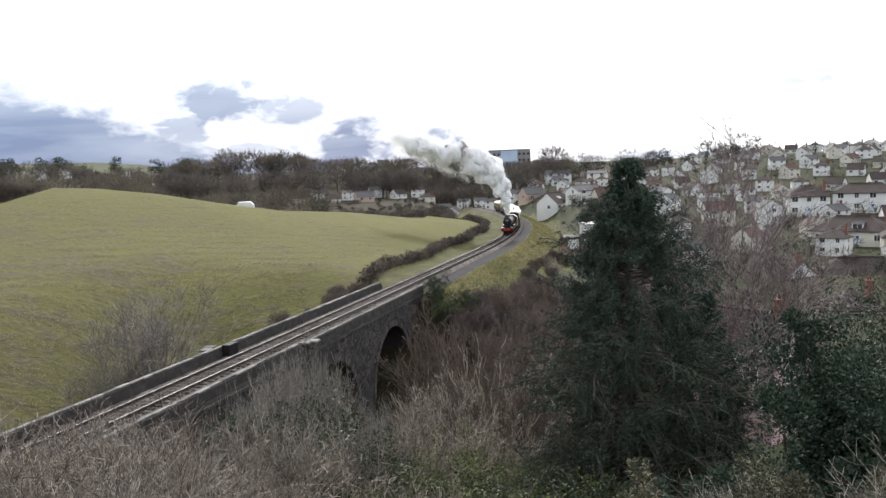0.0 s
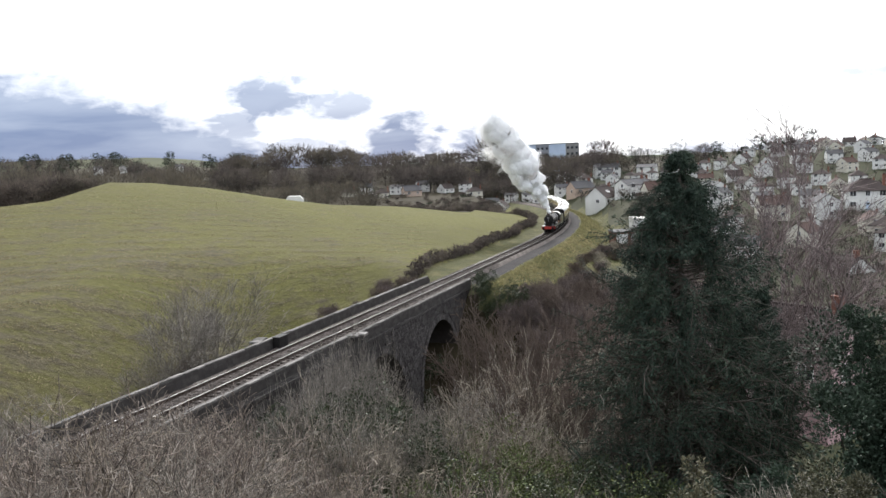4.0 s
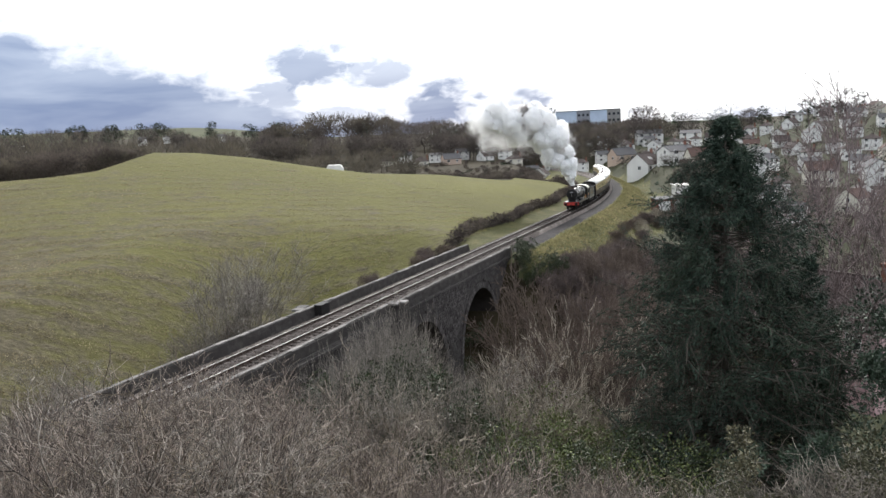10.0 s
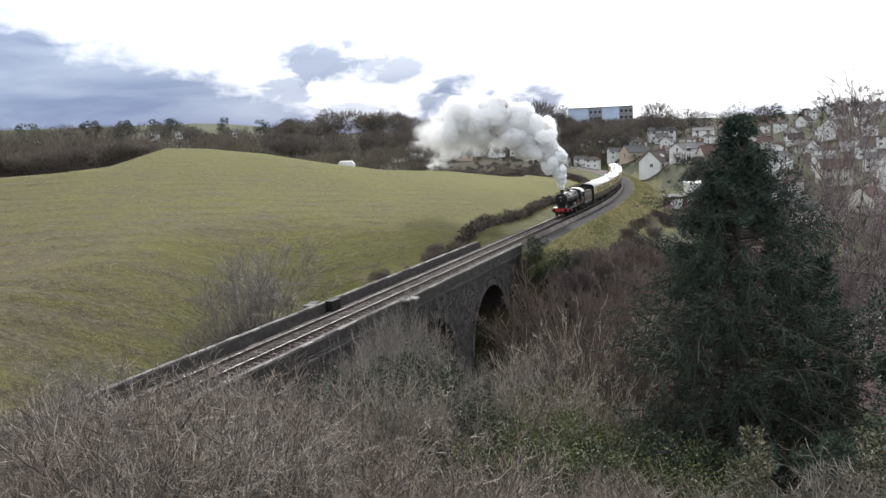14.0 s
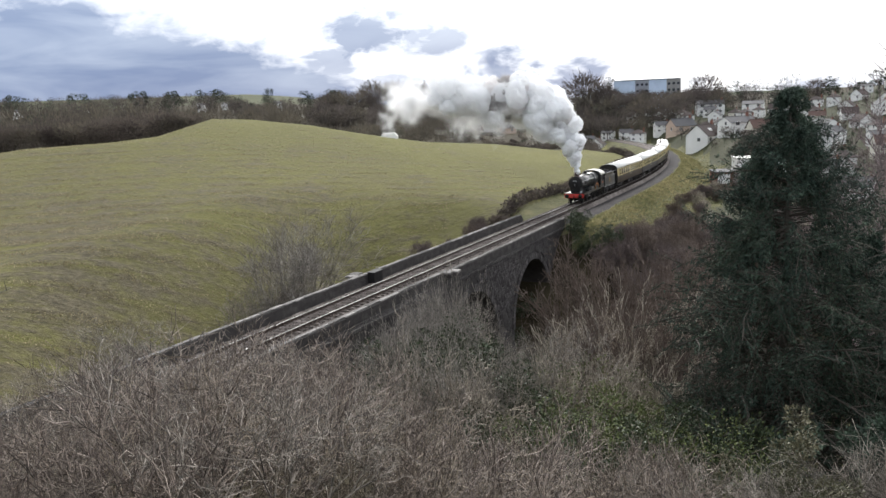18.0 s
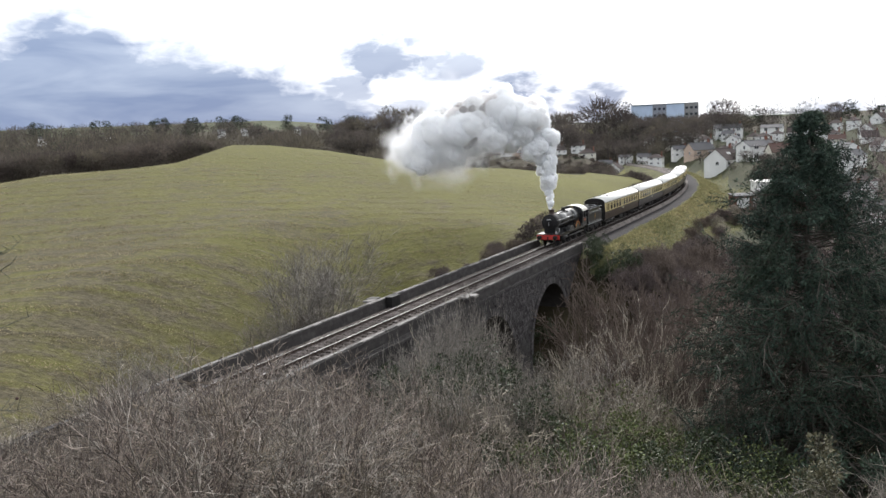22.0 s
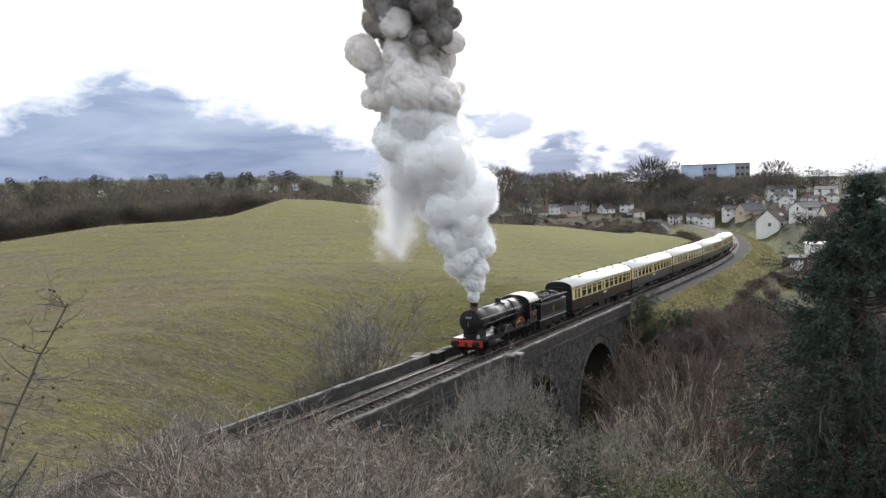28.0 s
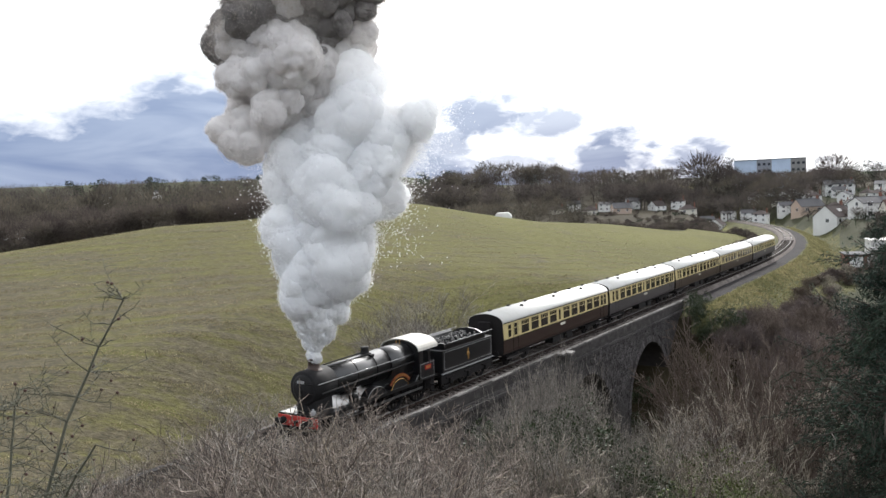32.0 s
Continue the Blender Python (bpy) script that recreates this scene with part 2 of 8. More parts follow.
surface("ballast", [(0.058, 0.049, 0.045), (0.125, 0.109, 0.101), (0.23, 0.208, 0.195)], 0.9, 14.0, bump=0.8, depth=0.06, island=0.35, spec=0.06)
# oil-dark ballast by the rails, with the rails' shadow in its tone
surface("oily_shaded_ballast", [(0.012, 0.0095, 0.0085), (0.026, 0.0205, 0.018), (0.05, 0.041, 0.036)], 1.5, 16.0, bump=0.8, depth=0.04, spec=0.06)
surface("stone", [(0.0297, 0.02768, 0.02835), (0.0621, 0.05738, 0.05738), (0.1242, 0.1161, 0.1107)], 1.3, 11.0, bump=0.7, depth=0.05, random_tint=0.4, spec=0.06)
surface("stone_wall", [(0.0351, 0.0324, 0.03308), (0.054, 0.05063, 0.04995), (0.0837, 0.0783, 0.07425)], 1.0, 8.0, bump=0.8, depth=0.06, island=0.16, spec=0.06)
surface("parapet_stone", [(0.036, 0.033, 0.0324), (0.0528, 0.0492, 0.048), (0.0792, 0.0732, 0.0696)], 1.4, 9.0, bump=0.5, depth=0.03, island=0.14, spec=0.06)
surface("mortar", [(0.035, 0.0325, 0.03225), (0.06, 0.05625, 0.05463)], 0.8, 9.0, bump=0.5, depth=0.03, spec=0.06)
surface("coping", [(0.040, 0.037, 0.036), (0.135, 0.128, 0.122), (0.34, 0.325, 0.31)], 1.6, 10.0, bump=0.4, depth=0.02, random_tint=0.5, spec=0.12)
surface("arch_soffit", [(0.04, 0.036, 0.036), (0.072, 0.064, 0.064)], 0.7, 6.0, bump=0.5, depth=0.04)
surface("rail_steel", [(0.10, 0.095, 0.09), (0.22, 0.21, 0.205)], 2.0, 30.0, rough=0.42, metal=0.85, bump=0.05, depth=0.002)
surface("rail_rust", [(0.022, 0.013, 0.010), (0.040, 0.024, 0.018)], 3.0, 40.0, rough=0.8, bump=0.1, depth=0.004)
surface("sleeper", [(0.020, 0.016, 0.014), (0.045, 0.038, 0.034)], 2.0, 20.0, bump=0.4, depth=0.01, random_tint=0.3, spec=0.06)
surface("black_paint", [(0.004, 0.004, 0.0045), (0.008, 0.008, 0.009)], 1.2, 9.0, rough=0.34, spec=0.5, bump=0.06, depth=0.004, coat=0.5)
surface("boiler_paint", [(0.005, 0.005, 0.0054), (0.010, 0.0098, 0.0098)], 1.2, 9.0, rough=0.34, spec=0.5, bump=0.06, depth=0.004, coat=0.7, coat_rough=0.2)
surface("smokebox", [(0.008, 0.008, 0.0085), (0.018, 0.017, 0.017)], 1.5, 10.0, rough=0.7, spec=0.2, bump=0.1, depth=0.004)
surface("chimney_iron", [(0.035, 0.024, 0.02), (0.07, 0.045, 0.038)], 2.0, 12.0, rough=0.5, bump=0.1, depth=0.004)
surface("frame_black", [(0.006, 0.0055, 0.006), (0.015, 0.013, 0.0125)], 2.0, 14.0, rough=0.75, bump=0.15, depth=0.004, spec=0.2)
surface("steel_bright", [(0.16, 0.16, 0.165), (0.30, 0.30, 0.30)], 2.0, 20.0, rough=0.4, metal=0.9, bump=0.02, depth=0.002)
surface("red_paint", [(0.30, 0.025, 0.02), (0.42, 0.045, 0.035)], 2.0, 12.0, rough=0.45, bump=0.05, depth=0.004)
surface("brass", [(0.45, 0.25, 0.08), (0.6, 0.36, 0.12)], 2.0, 14.0, rough=0.35, metal=0.8, bump=0.03, depth=0.002)
surface("copper_red", [(0.42, 0.12, 0.06), (0.55, 0.2, 0.1)], 2.0, 14.0, rough=0.45, metal=0.3, bump=0.03, depth=0.002)
surface("white_line", [(0.26, 0.26, 0.265), (0.34, 0.34, 0.34)], 3.0, 14.0, rough=0.5, bump=0)
surface("cab_roof", [(0.488, 0.466, 0.414), (0.591, 0.576, 0.532)], 1.2, 7.0, rough=0.6, bump=0.05, depth=0.004)
surface("coach_roof", [(0.458, 0.451, 0.414), (0.576, 0.569, 0.539), (0.621, 0.613, 0.591)], 0.5, 5.0, rough=0.55, bump=0.05, depth=0.004, stops=(0.25, 0.7))
surface("cream", [(0.488, 0.4, 0.185), (0.547, 0.458, 0.229)], 0.8, 6.0, rough=0.35, bump=0.02, depth=0.003, spec=0.5)
surface("brown", [(0.022, 0.012, 0.009), (0.036, 0.020, 0.014)], 0.8, 6.0, rough=0.35, bump=0.02, depth=0.003, spec=0.5)
surface("bauxite_grey", [(0.034, 0.029, 0.030), (0.052, 0.045, 0.045)], 0.8, 6.0, rough=0.5, bump=0.02, depth=0.003, spec=0.4)
surface("coal", [(0.008, 0.008, 0.009), (0.03, 0.03, 0.032)], 3.0, 12.0, rough=0.5, bump=0.8, depth=0.08, island=0.4)
surface("dark_interior", [(0.02, 0.018, 0.016), (0.05, 0.045, 0.04)], 0.8, 6.0, bump=0)
surface("bark", [(0.036, 0.0304, 0.024), (0.08, 0.068, 0.056)], 1.5, 14.0, bump=0.8, depth=0.03)
surface("thorn_bark", [(0.045, 0.046, 0.032), (0.10, 0.10, 0.072)], 2.0, 30.0, rough=0.8, bump=0.2, depth=0.003)
surface("withered_berry", [(0.03, 0.012, 0.010), (0.06, 0.022, 0.016)], 4.0, 40.0, rough=0.6, bump=0.1, depth=0.002)
surface("twig_grey", [(0.1011, 0.09092, 0.08091), (0.1827, 0.1653, 0.145), (0.2958, 0.2697, 0.2392)], 0.7, 6.0, rough=0.8, bump=0, island=0.6)
surface("twig_brown", [(0.065, 0.0481, 0.0403), (0.1144, 0.0871, 0.0715), (0.1638, 0.13, 0.1066)], 0.7, 6.0, rough=0.85, bump=0, island=0.3)
surface("twig_straw", [(0.1418, 0.1215, 0.0972), (0.2565, 0.2255, 0.1823), (0.3915, 0.351, 0.2903)], 0.7, 6.0, rough=0.8, bump=0, island=0.6)
surface("twig_red", [(0.0832, 0.0637, 0.0598), (0.1456, 0.1144, 0.1079)], 0.7, 6.0, rough=0.8, bump=0, island=0.3)
surface("twig_pink", [(0.12, 0.092, 0.090), (0.20, 0.16, 0.157)], 0.7, 6.0, rough=0.8, bump=0, island=0.4)
surface("near_twig", [(0.06272, 0.04816, 0.04032), (0.1378, 0.1109, 0.09184), (0.2968, 0.2542, 0.2162)], 1.2, 9.0, rough=0.7, bump=0, island=0.75)
surface("near_pale", [(0.085, 0.077, 0.066), (0.19, 0.168, 0.142), (0.40, 0.365, 0.32)], 1.2, 9.0, rough=0.7, bump=0, island=0.75)
surface("near_dark", [(0.0528, 0.04224, 0.03168), (0.1212, 0.09924, 0.07392), (0.264, 0.222, 0.1692)], 1.2, 9.0, rough=0.7, bump=0, island=0.75)
surface("pale_bark", [(0.128, 0.112, 0.104), (0.288, 0.256, 0.24)], 1.5, 9.0, rough=0.75, bump=0.2, depth=0.01)
surface("conifer_green", [(0.0198, 0.0319, 0.02695), (0.0385, 0.0572, 0.0429), (0.0682, 0.0891, 0.0583)], 0.5, 5.0, rough=0.85, spec=0.12, bump=0, island=0.45)
surface("laurel_green", [(0.019, 0.033, 0.0235), (0.045, 0.068, 0.042)], 0.5, 5.0, rough=0.6, bump=0, island=0.45, spec=0.25)
surface("bramble_green", [(0.039, 0.0546, 0.018), (0.078, 0.0975, 0.0312), (0.15, 0.15, 0.054)], 0.5, 5.0, rough=0.7, bump=0, island=0.4)
surface("bramble_pale", [(0.032, 0.0344, 0.0208), (0.076, 0.0736, 0.0416), (0.152, 0.136, 0.084)], 0.8, 7.0, rough=0.7, bump=0, island=0.5)
surface("ivy_green", [(0.016, 0.028, 0.0112), (0.04, 0.052, 0.02)], 0.5, 5.0, rough=0.5, bump=0, island=0.4)
surface("straw_tuft", [(0.12, 0.106, 0.06), (0.22, 0.19, 0.115), (0.36, 0.31, 0.20)], 0.2, 3.0, rough=0.9, bump=0, island=0.4, translucent=0.45)
surface("bank_tuft", [(0.10, 0.104, 0.048), (0.20, 0.187, 0.09), (0.38, 0.315, 0.175)], 0.15, 1.2, rough=0.9, bump=0, island=0.4, translucent=0.3)
surface("gorse", [(0.064, 0.08, 0.016), (0.32, 0.256, 0.024)], 0.9, 7.0, rough=0.6, bump=0, island=0.4)
surface("far_twigs", [(0.042, 0.036, 0.034), (0.072, 0.062, 0.057), (0.112, 0.097, 0.086)], 0.09, 0.4, rough=0.95, bump=0, island=0.12, translucent=0.4, stops=(0.4, 0.6))
surface("far_evergreen", [(0.016, 0.0264, 0.0176), (0.04, 0.0512, 0.0272)], 0.03, 0.6, rough=0.9, bump=0, island=0.35)
surface("olive_twigs", [(0.045, 0.040, 0.034), (0.080, 0.071, 0.056), (0.125, 0.110, 0.083)], 0.1, 0.5, rough=0.95, bump=0, island=0.12, translucent=0.4, stops=(0.4, 0.6))
surface("hedge_brown", [(0.0374, 0.0308, 0.0286), (0.0726, 0.0605, 0.0539), (0.1232, 0.1056, 0.088)], 0.2, 2.0, rough=0.95, bump=0, island=0.15, translucent=0.4, stops=(0.4, 0.6))
surface("render_white", [(0.571, 0.571, 0.552), (0.718, 0.718, 0.7)], 0.3, 3.0, rough=0.8, bump=0.1, depth=0.01)
surface("render_cream", [(0.50, 0.48, 0.41), (0.60, 0.575, 0.50)], 0.3, 3.0, rough=0.8, bump=0.1, depth=0.01)
surface("render_pink", [(0.4, 0.272, 0.288), (0.496, 0.352, 0.368)], 0.3, 3.0, rough=0.8, bump=0.1, depth=0.01)
surface("render_peach", [(0.40, 0.31, 0.25), (0.48, 0.375, 0.305)], 0.3, 3.0, rough=0.8, bump=0.1, depth=0.01)
surface("tile_brown", [(0.038, 0.030, 0.029), (0.068, 0.054, 0.051)], 0.4, 6.0, rough=0.8, bump=0.5, depth=0.03, spec=0.12)
surface("tile_grey", [(0.052, 0.052, 0.056), (0.090, 0.089, 0.094)], 0.4, 6.0, rough=0.75, bump=0.5, depth=0.03, spec=0.12)
surface("tile_red", [(0.060, 0.038, 0.033), (0.095, 0.060, 0.051)], 0.4, 6.0, rough=0.8, bump=0.5, depth=0.03, spec=0.12)
surface("brick_red", [(0.136, 0.06, 0.044), (0.216, 0.104, 0.076)], 0.6, 8.0, rough=0.85, bump=0.3, depth=0.02)
surface("concrete", [(0.192, 0.188, 0.18), (0.288, 0.28, 0.268)], 0.4, 5.0, rough=0.85, bump=0.2, depth=0.02)
surface("cladding_blue", [(0.392, 0.48, 0.608), (0.549, 0.647, 0.784)], 0.2, 2.0, rough=0.5, bump=0.05, depth=0.01)
surface("cladding_dark", [(0.182, 0.191, 0.218), (0.273, 0.282, 0.309)], 0.2, 2.0, rough=0.5, bump=0.05, depth=0.01)
surface("frame_white", [(0.7, 0.7, 0.7), (0.8, 0.8, 0.8)], 1.0, 8.0, rough=0.4, bump=0)
surface("far_hill", [(0.028, 0.033, 0.018), (0.055, 0.061, 0.03), (0.072, 0.08, 0.04)], 0.004, 0.03, rough=0.95, bump=0, spec=0.12)


def glass(name, tint=(0.03, 0.035, 0.04), rough=0.06):
    m = bpy.data.materials.new(name)
    m.use_nodes = True
    b = m.node_tree.nodes["Principled BSDF"]
    b.inputs["Base Color"].default_value = (*tint, 1)
    b.inputs["Roughness"].default_value = rough
    b.inputs["Specular IOR Level"].default_value = 0.6
    MATS[name] = m


glass("window_glass")
glass("coach_glass", (0.035, 0.03, 0.025), 0.08)


def steam_material(name, dark, light, through=0.0, passing=0.3):
    """Steam and smoke: passing is the share of light that goes on through a billow; through is how much of a wisp lets one see past."""
    m = bpy.data.materials.new(name)
    m.use_nodes = True
    n = Nodes(m.node_tree)
    n.nodes.remove(n.nodes["Principled BSDF"])
    co = n.add("ShaderNodeTexCoord").outputs["Object"]
    col = n.ramp(n.noise(co, 1.1, 4, 0.6), [(0.3, dark), (0.7, light)])
    bp = n.add("ShaderNodeBump")
    bp.inputs["Strength"].default_value = 0.16
    bp.inputs["Distance"].default_value = 0.25
    n.put(bp.inputs["Height"], n.noise(co, 3.0, 5, 0.6))
    d, t, mx = n.add("ShaderNodeBsdfDiffuse"), n.add("ShaderNodeBsdfTranslucent"), n.add("ShaderNodeMixShader")
    for b in (d, t):
        n.put(b.inputs["Color"], col)
        n.put(b.inputs["Normal"], bp.outputs[0])
    mx.inputs[0].default_value = passing
    n.links.new(d.outputs[0], mx.inputs[1])
    n.links.new(t.outputs[0], mx.inputs[2])
    last = mx.outputs[0]
    if through:
        tp = n.add("ShaderNodeBsdfTransparent")
        m2 = n.add("ShaderNodeMixShader")
        n.put(m2.inputs[0], n.maths("MULTIPLY_ADD", n.noise(co, 1.6, 6, 0.68), 1.7, through - 0.85, clamp=True))
        n.links.new(last, m2.inputs[1])
        n.links.new(tp.outputs[0], m2.inputs[2])
        last = m2.outputs[0]
    n.links.new(last, n.nodes["Material Output"].inputs[0])
    MATS[name] = m


steam_material("steam_white", (0.985, 0.99, 1.0), (0.995, 1.0, 1.0), 0.0, 0.6)
steam_material("steam_thin", (0.98, 0.98, 0.985), (1.0, 1.0, 1.0), 0.0, 0.5)
steam_material("smoke_dark", (0.205, 0.19, 0.187), (0.44, 0.415, 0.40), 0.0, 0.40)
steam_material("smoke_mid", (0.80, 0.77, 0.75), (0.95, 0.93, 0.92), 0.0, 0.42)
steam_material("smoke_thin", (0.50, 0.45, 0.40), (0.75, 0.70, 0.64), 0.0, 0.5)
# ---- mesh helpers ----
def part(name, bm, material, parent=None, label=""):
    """Links a bmesh as one mesh object, under a thing or a part."""
    me = bpy.data.meshes.new(name)
    bm.to_mesh(me)
    bm.free()
    me.materials.append(MATS[material])
    ob = new(name, me)
    if parent is not None:
        ob.parent = parent
    if label:
        ob["label"] = label
    return ob


def from_arrays(name, verts, faces, material, parent=None, smooth=False, extra=(), index=None, flat=False):
    """A mesh object from an array of places and one of triangles or quads."""
    me = bpy.data.meshes.new(name)
    v, f = np.asarray(verts, np.float32), np.asarray(faces, np.int32)
    me.vertices.add(len(v))
    me.vertices.foreach_set("co", v.ravel())
    k = f.shape[1]
    me.loops.add(f.size)
    me.loops.foreach_set("vertex_index", f.ravel())
    me.polygons.add(len(f))
    me.polygons.foreach_set("loop_start", np.arange(0, f.size, k, dtype=np.int32))
    me.materials.append(MATS[material])
    for extra_material in extra:
        me.materials.append(MATS[extra_material])
    if index is not None:
        me.polygons.foreach_set("material_index", np.asarray(index, np.int32))
    if smooth:
        me.polygons.foreach_set("use_smooth", np.ones(len(f), bool))
    if flat:
        me.polygons.foreach_set("use_smooth", np.zeros(len(f), bool))
    me.update(calc_edges=True)
    me.validate()
    ob = new(name, me)
    if parent is not None:
        ob.parent = parent
    return ob


def shared(name, mesh_ob, m, parent=None):
    """Another object on the same mesh."""
    ob = new(name, mesh_ob.data)
    if parent is not None:
        ob.parent = parent
    ob.matrix_basis = m
    return ob


def thing(name, m=None, label="", category="", group="", kind=""):
    ob = new(name)
    ob.empty_display_size = 0.3
    if m is not None:
        ob.matrix_basis = m
    return tagged(ob, label, category, group, kind)


def box(bm, x0, x1, y0, y1, z0, z1, bevel=0.0):
    vs = [bm.verts.new(p) for p in ((x0, y0, z0), (x1, y0, z0), (x1, y1, z0), (x0, y1, z0), (x0, y0, z1), (x1, y0, z1), (x1, y1, z1), (x0, y1, z1))]
    fs = [bm.faces.new([vs[i] for i in q]) for q in ((3, 2, 1, 0), (4, 5, 6, 7), (0, 1, 5, 4), (1, 2, 6, 5), (2, 3, 7, 6), (3, 0, 4, 7))]
    if bevel:
        edges = {e for f in fs for e in f.edges}
        bmesh.ops.bevel(bm, geom=list(edges), offset=bevel, segments=1, affect="EDGES")
    return bm


def boxes(*rows, bevel=0.0):
    bm = bmesh.new()
    for r in rows:
        box(bm, *r, bevel=bevel)
    return bm


def lathe(bm, profile, axis="y", at=(0, 0, 0), n=24, caps=True):
    """Turns a profile of (along, radius) round an axis through at."""
    rings = []
    for a, r in profile:
        ring = []
        for i in range(n):
            t = 2 * math.pi * i / n
            c, s = r * math.cos(t), r * math.sin(t)
            p = {"y": (c, a, s), "z": (c, s, a), "x": (a, c, s)}[axis]
            ring.append(bm.verts.new((p[0] + at[0], p[1] + at[1], p[2] + at[2])))
        rings.append(ring)
    for r0, r1 in zip(rings, rings[1:]):
        for i in range(n):
            j = (i + 1) % n
            f = bm.faces.new((r0[i], r0[j], r1[j], r1[i]))
            f.smooth = True
    if caps:
        bm.faces.new(rings[0])
        bm.faces.new(rings[-1])
    bmesh.ops.recalc_face_normals(bm, faces=bm.faces[:])
    return bm


def prism(bm, outline, y0, y1):
    """An outline in x and z, drawn out along y."""
    a = [bm.verts.new((x, y0, z)) for x, z in outline]
    b = [bm.verts.new((x, y1, z)) for x, z in outline]
    k = len(outline)
    for i in range(k):
        bm.faces.new((a[i], a[(i + 1) % k], b[(i + 1) % k], b[i]))
    bm.faces.new(a)
    bm.faces.new(b)
    bmesh.ops.recalc_face_normals(bm, faces=bm.faces[:])
    return bm


def rod(bm, p, q, r, n=6):
    p, q = Vector(p), Vector(q)
    m = (q - p).to_track_quat("Z", "Y").to_matrix()
    a = [bm.verts.new(p + m @ Vector((r * math.cos(6.2832 * i / n), r * math.sin(6.2832 * i / n), 0))) for i in range(n)]
    b = [bm.verts.new(q + m @ Vector((r * math.cos(6.2832 * i / n), r * math.sin(6.2832 * i / n), 0))) for i in range(n)]
    for i in range(n):
        bm.faces.new((a[i], a[(i + 1) % n], b[(i + 1) % n], b[i]))
    bm.faces.new(a)
    bm.faces.new(b)
    bmesh.ops.recalc_face_normals(bm, faces=bm.faces[:])
    return bm


# ---- the plan: the railway's line, and the lie of the land ----
PHI, BASE = radians(14.52), (-18.18, 40.0)
GRADE, CURVE_AT, CURVE_R = 1 / 70, 95.0, 480.0
DX, DY = math.sin(PHI), math.cos(PHI)


def track(s, l=0.0, z=0.0):
    """The place s metres along the line, l to the right of it and z over the rails' top; and its heading, clockwise from +y."""
    if s <= CURVE_AT:
        x, y, a = BASE[0] + s * DX, BASE[1] + s * DY, PHI
    else:
        t = (s - CURVE_AT) / CURVE_R
        e, n = CURVE_R * math.sin(t), CURVE_R * (1 - math.cos(t))
        x = BASE[0] + (CURVE_AT + e) * DX - n * DY
        y = BASE[1] + (CURVE_AT + e) * DY + n * DX
        a = PHI - t
    return Vector((x + l * math.cos(a), y - l * math.sin(a), z - s * GRADE)), a


def along(x, y):
    """The way along the line and to the right of it, of places in the plan (arrays)."""
    x, y = np.asarray(x, float), np.asarray(y, float)
    s = (x - BASE[0]) * DX + (y - BASE[1]) * DY
    l = (x - BASE[0]) * DY - (y - BASE[1]) * DX
    u, v = s - CURVE_AT, -l - CURVE_R  # about the curve's centre
    t = np.arctan2(u, -v)
    bent = u > 0
    return np.where(bent, CURVE_AT + CURVE_R * t, s), np.where(bent, np.hypot(u, v) - CURVE_R, l)


def step(a, b, x):
    t = np.clip((x - a) / (b - a), 0, 1)
    return t * t * (3 - 2 * t)


def wavy(x, y, size, seed=0.0):
    return np.sin(x / size + seed) * np.cos(y / size * 1.1 + 1.7 * seed) * 0.6 + np.sin(x / size * 2.3 + 3.1 * seed + y / size * 1.7) * 0.4


